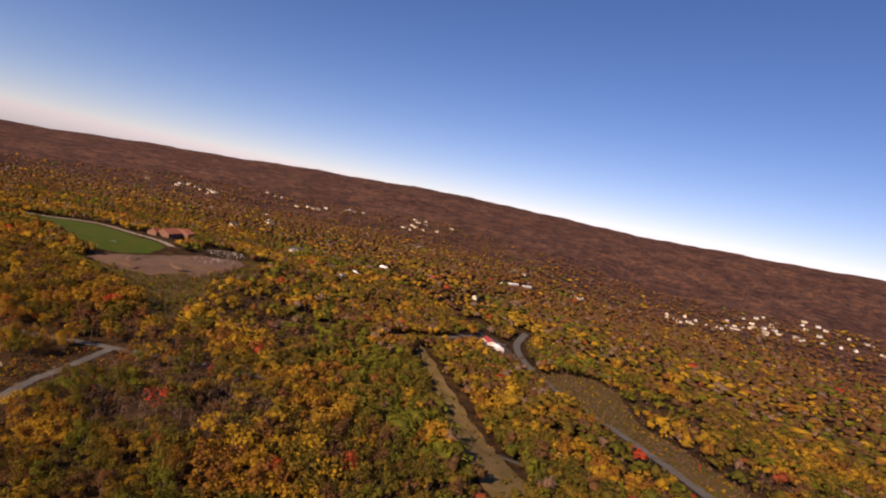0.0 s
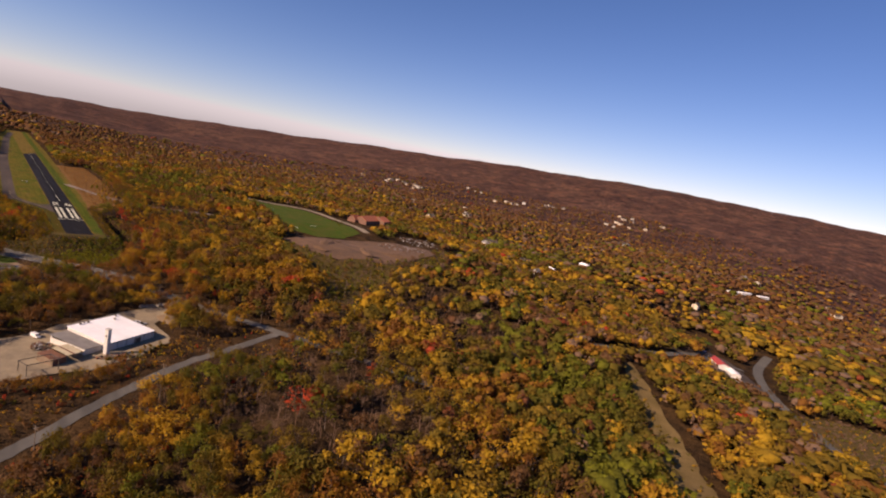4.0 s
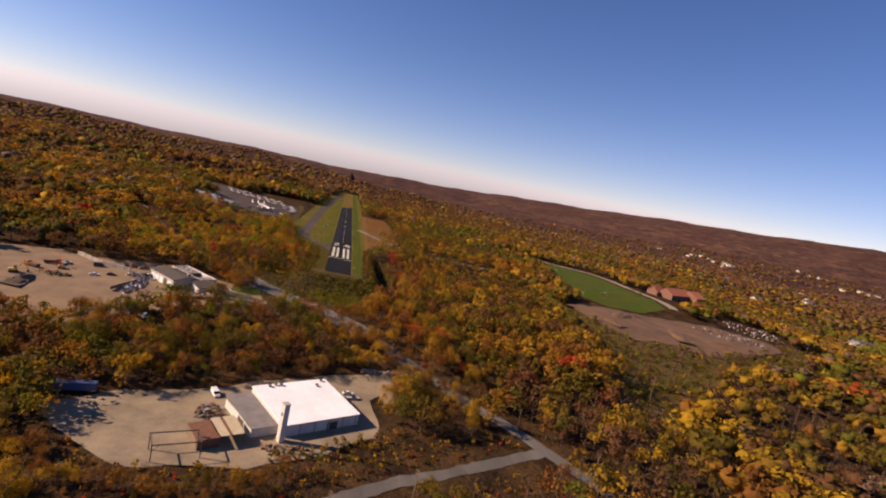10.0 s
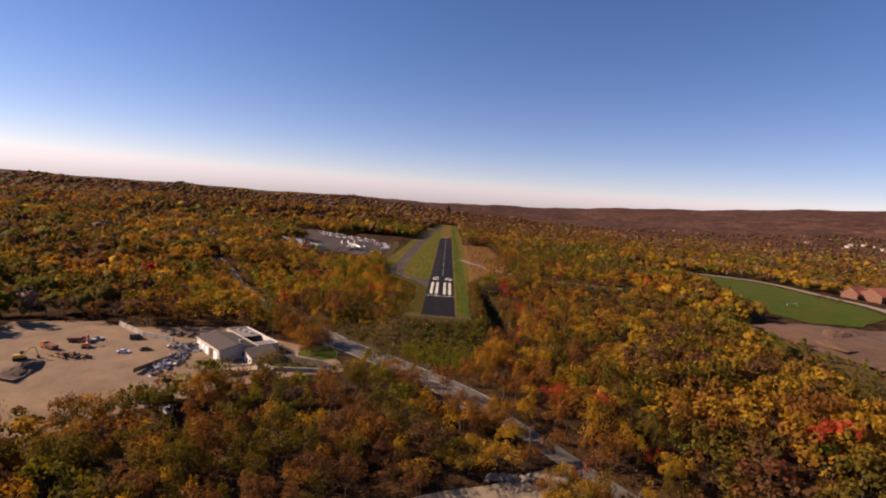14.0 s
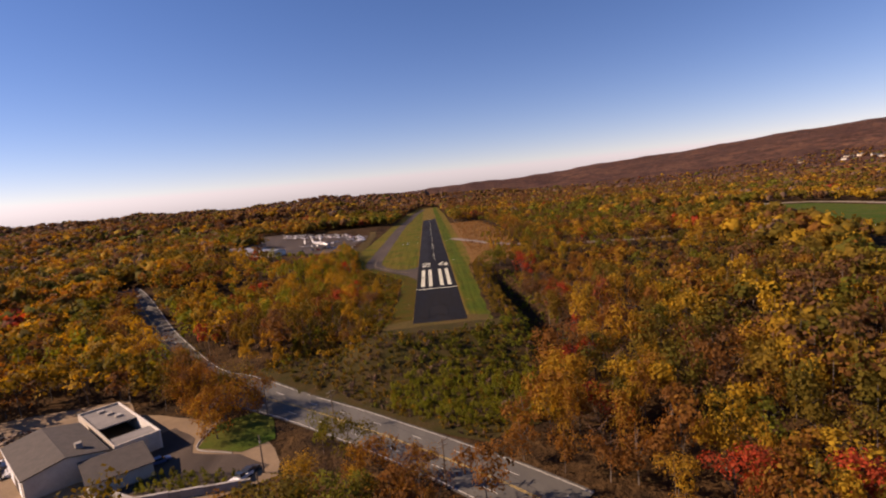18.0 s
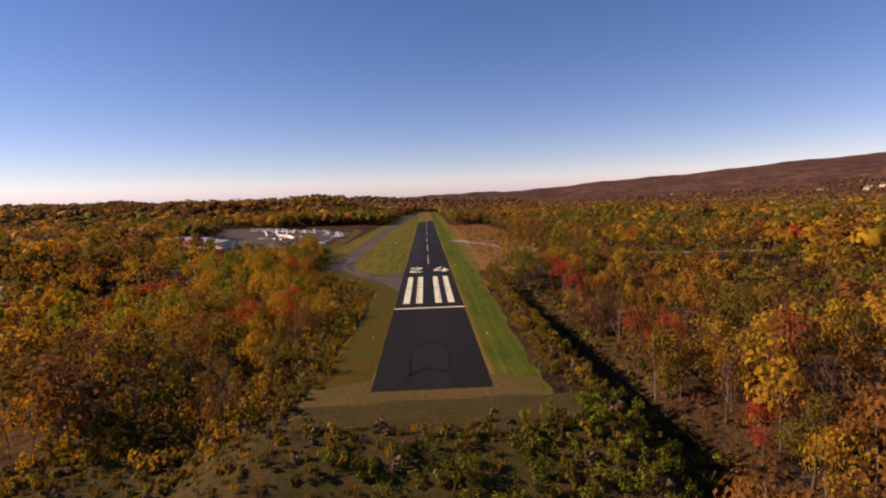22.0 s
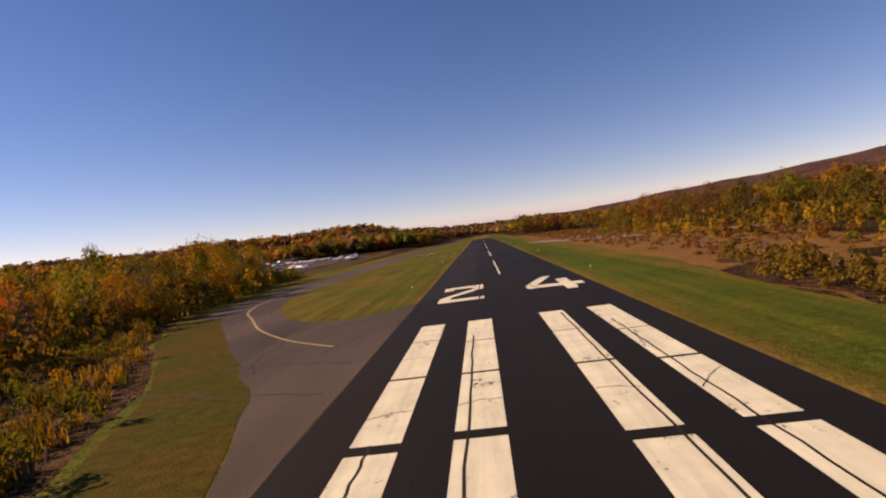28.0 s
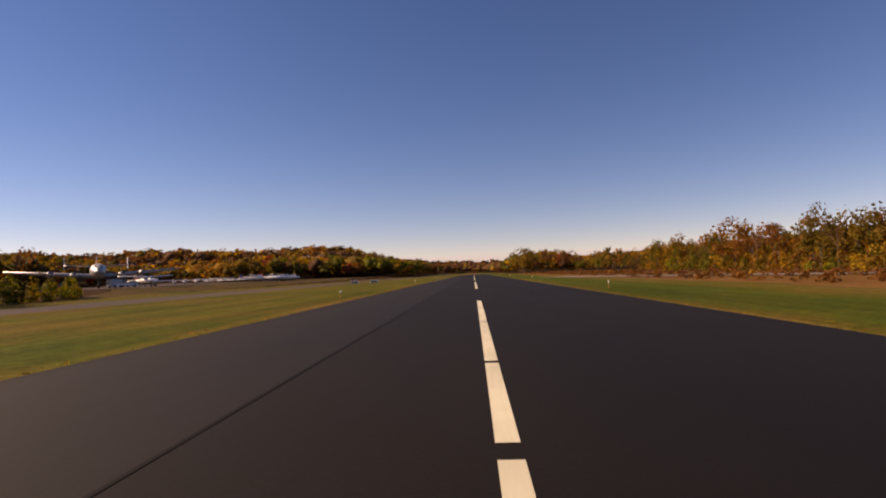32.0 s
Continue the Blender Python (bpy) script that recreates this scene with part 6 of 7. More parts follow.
ob = empty("fence", at(-104, -140, 78), "low board fence beside the scrap", "fence")
for k in range(22):
    part("board", box(-11 + k, -10.05 + k, -0.05, 0.05, -0.2, 1.5), TIMBER, ob)
car("white", at(-122, -131, 20), "white saloon car parked in the dirt yard")
car("black", at(-116, -126, 25), "black car parked in the dirt yard")
car("silver", at(-141, -118, 60), "silver pickup among parked machines", kind="pickup")
car("black", at(-128, -112, 30), "black van parked against the wall", kind="van")
car("white", at(-42, -133, 60), "white pickup parked by the lane", kind="pickup")
car("black", at(-41, -130.5, 70), "black car parked by the lane")
car("blue", at(-63, -122, 40), "blue car parked behind the hedge")
truck("red", at(-146, -122, 15), "red tipper truck with a rusty bed")
truck("orange", at(-150, -133, 160), "orange tipper truck beside a soil heap")
truck("white", at(-142, -186, 10), "white box truck in the yard", "box")
excavator(at(-151, -146, 30), "yellow excavator on a dark soil heap")
excavator(at(-139, -128, 120), "orange digger parked in a row", "orange")
mound("soil_mound", "dark soil heap in the yard", -144, -153, 9, 6, 3.0, SOIL, 7)
mound("soil_mound", "small dark gravel heap", -134, -181, 5, 4, 2.0, SOIL, 8)
scrap("machine_parts", "jumble of tracked machines and parts", -136, -140, 8, 3, 1.5, 60, 25, [RUST, STEEL, CARPAINT["yellow"], RUBBER])
truck("white", at(-84, -172, -30), "white flatbed truck below the yard")
trailer(at(-88, -168, 60), "long pale trailer at the yard's edge", 9)

# lawn island with kerb
lawn = patch("lawn", [(-57, -117), (-57.5, -104), (-50, -99.5), (-44, -104), (-40, -116), (-46, -121)], 0.2, LUSH, "small bright green lawn with a kerb", 3, 0.2, "lawn")
kerb = empty("kerb", pose(0, 0, 0), "pale concrete kerb round the lawn", "kerb")
line = curve_points([(-48, -121), (-57, -117.4), (-58, -110), (-57.7, -104)], 1.5)
for a, b in zip(line, line[1:]):
    d = (b - a).normalized()
    k = part("kerbstone", box(-0.02, (b - a).length - 0.04, -0.12, 0.12, -0.2, 0.35), CONCRETE, kerb)
    k.matrix_basis = pose(a.x, a.y, float(land(a.x, a.y)), 0, 0, math.degrees(math.atan2(d.y, d.x)))


# ---- poles and wires ----
def pole(x, y, h, turn, label="tall wooden utility pole with crossarms", lamp=False, arms=2):
    ob = empty("utility_pole", at(x, y, turn), label, "utility pole", "poles along the road")
    part("pole", tube([(0, 0, -0.8), (0, 0, h)], [0.17, 0.11], 8), TIMBER, ob)
    for i in range(arms):
        z = h - 0.5 - 0.9 * i
        arm = part("crossarm", box(-1.2, 1.2, -0.06, 0.06, z - 0.07, z + 0.07), TIMBER, ob)
        for x2 in (-1.1, -0.5, 0.5, 1.1):
            part("insulator", tube([(x2, 0, z + 0.07), (x2, 0, z + 0.2)], [0.05, 0.04], 6), CONCRETE, arm)
    if lamp:
        part("lamp_arm", tube([(0, 0, h - 1.2), (0, -1.4, h - 0.8)], [0.04, 0.035], 6), ALLOY, ob)
        part("lamp_head", box(-0.12, 0.12, -1.9, -1.35, h - 0.86, h - 0.74), ALLOY, ob)
    return (x, y, float(land(x, y)) + h, turn)


line_a = [pole(94, -272, 10.5, 60), pole(82, -228, 10.5, 60), pole(55, -206, 10, 50), pole(31, -180, 10, 45), pole(-2, -143, 9.5, 45), pole(-27, -113, 9, 45), pole(-46, -101.5, 8, 40, "slim wooden pole by the lawn", arms=0), pole(-64, -84, 9, 45)]
line_b = [line_a[0], pole(32, -281, 9.5, 120), pole(7, -296, 9.5, 125), pole(-44, -338, 9.5, 125)]
line_c = [pole(178, -172, 15, 30, "tall power pole in the cleared line", arms=1), pole(232, -128, 15, 40, "tall power pole in the cleared line", arms=1), pole(283, -96, 15, 45, "tall power pole in the cleared line", arms=1),
          pole(345, -80, 15, 45, "tall power pole in the cleared line", arms=1), pole(410, -38, 15, 45, "tall power pole in the cleared line", arms=1), pole(490, 14, 15, 45, "tall power pole in the cleared line", arms=1)]
pole(-38, -131, 8, 20, "wooden yard pole with a lamp", True, 0)
pole(-36, -140, 5, 20, "short wooden yard pole", False, 0)


def wires(line, offsets, label):
    for o in offsets:
        bm = bmesh.new()
        for (ax, ay, az, at_), (bx, by, bz, bt) in zip(line, line[1:]):
            a = Vector((ax + o * math.cos(radians(at_)), ay + o * math.sin(radians(at_)), az - 0.3))
            b = Vector((bx + o * math.cos(radians(bt)), by + o * math.sin(radians(bt)), bz - 0.3))
            tube([a.lerp(b, u) - Vector((0, 0, 4 * u * (1 - u) * 0.8)) for u in (0, 0.25, 0.5, 0.75, 1)], [0.018] * 5, 4, bm, False)
        me = bpy.data.meshes.new("power_line")
        bm.to_mesh(me)
        bm.free()
        me.materials.append(RUBBER)
        tagged(new("power_line", me), label, "power line")


wires(line_a[:6], (-1.1, 1.1), "thin black wires slung between road poles")
wires(line_b, (-1.0, 1.0), "thin black wires along the side road")
wires(line_c, (-1.1, 1.1), "thin black wires over the cleared line")

# ---- aircraft ----
def wing_bm(span, root, tip, thick, sweep, z0, z1, y0=0.0):
    """Both halves of a wing across x, leading edge towards -y."""
    bm = bmesh.new()
    rows = []
    for x, c, z, s in ((-span, tip, z1, sweep), (0, root, z0, 0), (span, tip, z1, sweep)):
        t = thick * c / root
        rows.append([bm.verts.new((x, y0 + s + dy * c, z + dz * t)) for dy, dz in ((-0.3, 0.0), (-0.12, 0.5), (0.3, 0.35), (0.7, 0.0), (0.3, -0.2), (-0.12, -0.4))])
    for A, B in zip(rows, rows[1:]):
        for k in range(6):
            j = (k + 1) % 6
            bm.faces.new((A[k], A[j], B[j], B[k]))
    bm.faces.new(rows[0])
    bm.faces.new(rows[-1][::-1])
    bmesh.ops.recalc_face_normals(bm, faces=bm.faces[:])
    return bm


def fin_bm(x, y, z, chord, height, lean=0.6, thick=0.12):
    return prism([(y, z), (y + chord, z), (y + chord, z + height * 0.8), (y + chord * 0.85, z + height), (y + chord * lean, z + height)], x - thick / 2, x + thick / 2, "x")


def propeller(parent, x, y, z, r, blades=3, turn=0.3):
    bm = bmesh.new()
    for k in range(blades):
        a = turn + k * 2 * math.pi / blades
        d = Vector((math.cos(a), 0, math.sin(a)))
        s = Vector((-math.sin(a), 0, math.cos(a)))
        vs = [bm.verts.new(Vector((x, y, z)) + d * (r * u) + s * (r * w) + Vector((0, 0.04 * w, 0))) for u, w in ((0.05, -0.05), (0.5, -0.09), (1.0, -0.05), (1.0, 0.05), (0.5, 0.09), (0.05, 0.05))]
        bm.faces.new(vs)
    bmesh.ops.solidify(bm, geom=bm.faces[:], thickness=0.04)
    p = part("propeller", bm, STEEL, parent)
    part("spinner", tube([(x, y - 0.35 * r * 0.5, z), (x, y - 0.1 * r, z), (x, y + 0.1, z)], [0.02, 0.09 * r + 0.04, 0.1 * r + 0.05], 8), ALLOY, p)


def airliner():
    """Old four-engined airliner with three fins; nose towards -y."""
    ob = empty("airliner", at(-96, 230, 37), "old silver four-engined propeller airliner with three tail fins", "airplane")
    pts = [(x, y, z + 0.6) for x, y, z in ((0, -14.6, 3.3), (0, -14.2, 3.3), (0, -13, 3.4), (0, -11, 3.6), (0, -7, 3.8), (0, 0, 3.9), (0, 6, 3.9), (0, 11, 4.3), (0, 15.5, 4.9), (0, 17.5, 5.2))]
    part("fuselage", tube(pts, [0.15, 0.55, 1.1, 1.5, 1.75, 1.78, 1.7, 1.3, 0.65, 0.1], 18), ALLOY, ob, "dull silver fuselage", True)
    part("cockpit_window", prism([(-12.9, 4.85), (-12.1, 4.9), (-11.5, 5.55), (-12.0, 5.35)], -0.75, 0.75, "x"), GLASS, ob)
    for i in range(9):
        for s in (-1, 1):
            part("cabin_window", box(s * 1.68 - 0.12, s * 1.68 + 0.12, -8 + i * 1.6, -7.5 + i * 1.6, 4.8, 5.25), GLASS, ob)
    part("wing", wing_bm(18.7, 5.6, 1.8, 1.5, 0.8, 2.9, 4.6, -1.5), ALLOY, ob, "broad silver wing", True)
    part("tailplane", wing_bm(7.6, 2.6, 1.6, 0.35, 0.2, 5.9, 6.5, 14.6), ALLOY, ob, "", True)
    for x, h in ((-7.5, 2.7), (0, 2.7), (7.5, 2.7)):
        part("fin", fin_bm(x, 14.2, 5.2 if x else 5.6, 2.5, h + 0.9), WHITE_ROOF, ob, "white rounded tail fin")
    for x, z in ((-9.6, 3.7), (-5.0, 3.3), (5.0, 3.3), (9.6, 3.7)):
        e = part("engine", tube([(x, -6.2, z), (x, -6.0, z), (x, -5.0, z), (x, -2.5, z), (x, 0.5, z - 0.1)], [0.55, 0.72, 0.78, 0.75, 0.25], 14), ALLOY, ob, "round silver engine nacelle", True)
        propeller(e, x, -6.5, z, 2.2, 3, x)
    for x in (-4.4, 4.4):
        g = part("main_gear", tube([(x, -0.8, 3.0), (x, -0.6, 0.6)], [0.16, 0.12], 8), STEEL, ob)
        for s in (-0.45, 0.45):
            w = part("wheel", wheel_bm(0.62, 0.38), RUBBER, g)
            w.matrix_basis = pose(x + s, -0.6, 0.62)
    g = part("nose_gear", tube([(0, -11.6, 3.2), (0, -11.8, 0.5)], [0.12, 0.1], 8), STEEL, ob)
    w = part("wheel", wheel_bm(0.45, 0.5), RUBBER, g)
    w.matrix_basis = pose(0, -11.8, 0.45)
    return ob


airliner()


def light_plane(trim, m, label, high=False):
    """Single-engined light aircraft, nose towards -y."""
    ob = empty("light_aircraft", m, label, "airplane", "light aircraft on the apron")
    part("fuselage", tube([(0, -2.3, 1.25), (0, -2.1, 1.25), (0, -1.0, 1.3), (0, 0.6, 1.35), (0, 2.4, 1.3), (0, 4.6, 1.35)], [0.2, 0.42, 0.55, 0.58, 0.35, 0.12], 10), WHITE_ROOF, ob, "", True)
    part("trim_band", tube([(0, -2.0, 1.2), (0, 0.6, 1.3), (0, 4.3, 1.34)], [0.43, 0.595, 0.15], 10, flat=0.35), CARPAINT[trim], ob, "coloured stripe along the body")
    z = 2.0 if high else 1.0
    part("wing", wing_bm(5.3, 1.6, 1.15, 0.3, 0.05, z, z + 0.25, -0.3), WHITE_ROOF, ob, "white wing", True)
    part("cockpit", tube([(0, -1.1, 1.7), (0, -0.3, 1.85), (0, 0.9, 1.75), (0, 1.5, 1.55)], [0.1, 0.42, 0.42, 0.1], 8), GLASS, ob, "tinted canopy")
    part("tailplane", wing_bm(1.6, 0.9, 0.7, 0.1, 0.1, 1.45, 1.45, 4.1), WHITE_ROOF, ob)
    part("fin", fin_bm(0, 3.7, 1.4, 1.1, 1.3), CARPAINT[trim], ob)
    if high:
        for s in (-1, 1):
            part("wing_strut", tube([(s * 0.45, -0.2, 1.0), (s * 2.4, -0.2, 2.05)], [0.035, 0.035], 6), WHITE_ROOF, ob)
    propeller(ob, 0, -2.45, 1.25, 0.95, 2, 0.6)
    for x, y in ((-1.2, 0.3), (1.2, 0.3), (0, -1.7)):
        g = part("gear_leg", tube([(x * 0.5, y, 0.95), (x, y, 0.25)], [0.05, 0.04], 6), STEEL, ob)
        w = part("wheel", wheel_bm(0.22, 0.14), RUBBER, g)
        w.matrix_basis = pose(x, y, 0.22)
    return ob


PLANES = [light_plane(c, at(x, y, t), lab, h) for c, x, y, t, lab, h in (
    ("red", -72, 214, 70, "white light aircraft with a red stripe", False), ("blue", -68, 262, 95, "white high-wing light aircraft with a blue stripe", True),
    ("green", -78, 290, 100, "white low-wing aircraft with a green stripe", False), ("brown", -66, 203, 60, "white aircraft with a brown stripe, parked", True))]
rng = random.Random(5)
for i in range(24):
    row, col = divmod(i, 8)
    x, y = -84 - 11.5 * col - 6 * row + rng.uniform(-1, 1), 318 + 9 * col + 24 * row + rng.uniform(-1.5, 1.5)
    copy_thing(PLANES[rng.randrange(4)], at(x, y, rng.choice((20, 30, 200, 210)) + rng.uniform(-8, 8)))
for i in range(6):
    copy_thing(PLANES[i % 4], at(-64 - 2 * i, 268 + 9.5 * i, 90 + rng.uniform(-12, 12)))
for i in range(5):
    car(("white", "silver", "red", "blue", "black")[i], at(-82 - 7 * i, 221 + 8 * (i % 2) - i, 40 + 30 * i), "car parked by the old airliner", kind="van" if i == 1 else "pickup" if i == 2 else "saloon")


def hangar(x, y, turn, L, W, H, label, bays):
    ob = empty("hangar", at(x, y, turn), label, "hangar", "airport buildings")
    part("wall", prism([(-W / 2, -0.8), (W / 2, -0.8), (W / 2, H), (0, H + 1.1), (-W / 2, H)], -L / 2, L / 2, "x"), WHITE_WALL, ob)
    for s in (-1, 1):
        part("roof", prism([(0, H + 1.12), (s * (W / 2 + 0.3), H + 0.0), (s * (W / 2 + 0.3), H + 0.15), (0, H + 1.3)], -L / 2 - 0.3, L / 2 + 0.3, "x"), WHITE_ROOF if s > 0 else ALLOY, ob, "pale metal roof")
    for i in range(bays):
        w = L / bays
        d = part("hangar_door", box(-L / 2 + w * i + 0.4, -L / 2 + w * (i + 1) - 0.4, -W / 2 - 0.1, -W / 2, -0.1, H - 0.6), STEEL if i % 3 == 1 else CONCRETE, ob, "sliding metal door")
        part("door_rail", box(-L / 2 + w * i + 0.2, -L / 2 + w * (i + 1) - 0.2, -W / 2 - 0.16, -W / 2 - 0.1, H - 0.6, H - 0.45), STEEL, d)
    return ob


hangar(-142, 218, -36, 42, 12, 4.2, "long white aircraft hangar with a pale roof", 6)
hangar(-168, 254, -36, 40, 12, 4.0, "second long hangar with a silver roof", 5)
hangar(-190, 232, -36, 16, 11, 5.0, "white airport office with a pale roof", 2)

# small things beside the runway
for x, y in ((-24, 206), (-20, 206)):
    ob = empty("light_box", at(x, y), "white approach-light box on short legs", "airfield light", "airfield lights")
    part("housing", box(-0.7, 0.7, -0.5, 0.5, 0.45, 1.0, 0.06), WHITE_ROOF, ob)
    part("lens", box(-0.55, 0.55, -0.53, -0.5, 0.55, 0.85), GLASS, ob)
    for sx in (-0.5, 0.5):
        part("leg", tube([(sx, 0, -0.1), (sx, 0, 0.45)], [0.05, 0.05], 6), ALLOY, ob)
for i, (x, y) in enumerate(((11.6, 84.5), (-11.6, 85.5), (11.6, 25), (11.6, 145), (-11.6, 145), (11.6, 205), (-11.6, 205), (11.6, -30), (-11.6, -30), (11.6, 265), (-11.6, 265))):
    ob = empty("edge_light", at(x, y), "small white runway edge light on a stake", "airfield light", "runway edge lights")
    part("stake", tube([(0, 0, -0.1), (0, 0, 0.5)], [0.03, 0.025], 6), CARPAINT["orange"], ob)
    part("lamp", tube([(0, 0, 0.5), (0, 0, 0.58), (0, 0, 0.68)], [0.07, 0.09, 0.03], 8), WHITE_ROOF, ob, "clear glass lamp")
for x, y in ((-15.5, 78.5), (-24.5, 73), (-28, 78)):
    ob = empty("taxiway_light", at(x, y), "small blue taxiway light on a stake", "airfield light", "taxiway lights")
    part("stake", tube([(0, 0, -0.1), (0, 0, 0.35)], [0.025, 0.02], 6), STEEL, ob)
    part("lamp", tube([(0, 0, 0.35), (0, 0, 0.5)], [0.06, 0.04], 8), CARPAINT["blue"], ob)

# ---- sports field, scrap lot, valley houses ----
BRICK = plain("red_brown_brick", (0.2, 0.1, 0.065), (0.13, 0.068, 0.045), 0.6, 0.9)


def school():
    ob = empty("hall", at(408, 158, 25), "wide low hall with an orange tiled roof", "building")
    for i, (x, y, L, W, H) in enumerate(((0, 0, 44, 22, 7), (26, -8, 20, 26, 7.5), (-20, 12, 18, 14, 6))):
        part("wall", prism([(-W / 2 + y, -2), (W / 2 + y, -2), (W / 2 + y, H), (y, H + 6), (-W / 2 + y, H)], x - L / 2, x + L / 2, "x"), BRICK, ob)
        for s in (-1, 1):
            part("roof", prism([(y, H + 6.05), (y + s * (W / 2 + 0.8), H - 0.3), (y + s * (W / 2 + 0.8), H), (y, H + 6.4)], x - L / 2 - 0.8, x + L / 2 + 0.8, "x"), ORANGE_ROOF, ob, "orange tiled roof slope")
        for k in range(4):
            part("window", box(x - L / 2 + L * (k + 0.3) / 4, x - L / 2 + L * (k + 0.7) / 4, y - W / 2 - 0.08, y - W / 2 + 0.02, 1.2, 3), GLASS, ob)
    return ob


school()
PATHWAY = plain("pale_path", (0.288, 0.232, 0.16), (0.208, 0.168, 0.12), 0.2, 0.95)
ribbon("path", FIELD_PATH, 11, 0.4, PATHWAY, "pale gravel path beside the sports field", ragged=0.8)
for i, (x, y) in enumerate(((318, 112), (322, 104), (326, 98), (316, 88), (328, 120))):
    plant("olive", x, y, 5 + i % 3, 0.7, i, i, "trees along the sports field")
for x, y, t in ((244, 150, 0), (262, 60, 0), (230, 40, 90)):
    ob = empty("goal_frame", at(x, y, t, 0.2), "white goal frame on the sports field", "goal", "goal frames")
    part("frame", tube([(-3.6, 0, 0), (-3.6, 0, 2.4), (3.6, 0, 2.4), (3.6, 0, 0)], [0.09] * 4, 6), WHITE_ROOF, ob)
LOT_TONES = [RUST, STEEL, RUBBER, CARPAINT["brown"], TIMBER, LOT_DIRT, RUST, CARPAINT["silver"]]
scrap("scrap_heap", "wide field of junked cars and scrap", 366, 0, 40, 24, 2.6, 420, 31, LOT_TONES)
scrap("scrap_heap", "scrap and white tanks below the orange hall", 428, 44, 34, 22, 2.6, 240, 32, LOT_TONES + [WHITE_ROOF])
for i, (x, y, rx, ry, h) in enumerate(((246, -8, 18, 8, 3.4), (285, -32, 24, 7, 3.0), (224, -34, 12, 6, 2.6), (322, -44, 24, 7, 3.2), (262, 4, 14, 6, 2.4))):
    mound("dirt_mound", "bare brown dirt mound on the lot", x, y, rx, ry, h, LOT_DIRT, 40 + i)
ribbon("road", ROAD_E, 11, 0.35, ROADWAY, "curving pale road through the eastern woods", ragged=0.5)
ribbon("road", ROAD_W, 8, 0.36, ROADWAY, "grey lane leading to the red-roofed shop")
ribbon("dirt_track", [(1440, 262), (1426, 180), (1330, 90), (1250, 30), (1160, -27)], 12, 0.4, PATHWAY, "pale track over the open valley slope", ragged=1.5, step=12)
patch("scrub_ground", SWATH, 0.3, DRY, "cleared brown scrub strip beside the eastern road", 12, 2.5)
patch("scrub_ground", BRUSH, 0.12, DRY, "rough brown and green brush below the dirt lot", 10, 2.5)
patch("car_park", [(548, -290), (575, -292), (645, -302), (640, -330), (612, -356), (566, -398), (546, -392), (556, -352), (578, -326)], 0.3, TARMAC, "grey car park beside the red-roofed shop", 10, 1.0, "car park")
patch("clearing", CLEARING, 0.5, TAN, "dry tan grass clearing through the woods", 9, 2.0)
patch("lawn", [(682, -238), (724, -262), (706, -284), (664, -256)], 0.4, LUSH, "green lawn in the valley", 9, 1.0, "lawn")

RED_ROOF = plain("red_roof", (0.4, 0.05, 0.045), (0.28, 0.04, 0.035), 0.6, 0.7)
shop = gable_house(at(588, -337, 40), "white shop with a bright red roof", 26, 13, 4.5, 2.2, WHITE_WALL, RED_ROOF, 4, "shop", "shop", "valley houses")
gable_house(at(578, -356, 40), "white shed beside the red-roofed shop", 22, 10, 4.0, 1.6, WHITE_WALL, WHITE_ROOF, 3, "shed", "shed", "valley houses", False)
for i in range(12):
    car(("white", "white", "silver", "black", "red", "blue")[i % 6], at(556 + 7.2 * i, -384 + 6.8 * i + (i % 2) * 9, 40 + 90 * (i % 2)), "car parked in the valley car park", "cars by the shop", ("saloon", "van", "pickup")[i % 3])
HOUSES = [gable_house(at(585, -54, 20), "white house with a grey roof among trees", 16, 9, 5.5, 3, WHITE_WALL, GREY_ROOF, 4, group="valley houses"),
          gable_house(at(642, 18, -30), "grey house with a dark shingle roof", 18, 10, 5.0, 3, BLOCK, DARK_ROOF, 4, group="valley houses"),
          gable_house(at(664, -24, 60), "white house with a pale metal roof", 20, 10, 4.5, 2.5, WHITE_WALL, WHITE_ROOF, 4, group="valley houses"),
          gable_house(at(885, -177, 10), "cream house with a brown roof", 17, 10, 6.0, 3.2, plain("cream_siding", (0.6, 0.5, 0.36), (0.46, 0.38, 0.28), 0.5, 0.8), DARK_ROOF, 4, group="valley houses"),
          gable_house(at(1290, -116, -22), "long white building with a white roof", 30, 11, 4.0, 1.5, WHITE_WALL, WHITE_ROOF, 5, group="valley houses", chimney=False)]
copy_thing(HOUSES[4], at(1240, -108, -20))
copy_thing(HOUSES[4], at(1345, -138, -24))
copy_thing(HOUSES[2], at(800, 4, 75))
rng = random.Random(78)
for x, y, turn in SPOTS:
    copy_thing(HOUSES[rng.choice((1, 1, 3, 3, 0))], at(x, y, turn, 0.6))


# ---- shrubs, weeds, young growth ----
def shrub_kit(seed, count, leaves, size):
    kit = []
    for i in range(count):
        r = np.random.default_rng(seed + i)
        q = crown_quads(r, leaves, size, 4, 1.2)
        q[..., 2] = np.maximum((q[..., 2] - 0.3) * 1.3, -0.04)
        kit.append((q, np.zeros(len(q), int)))
    return kit


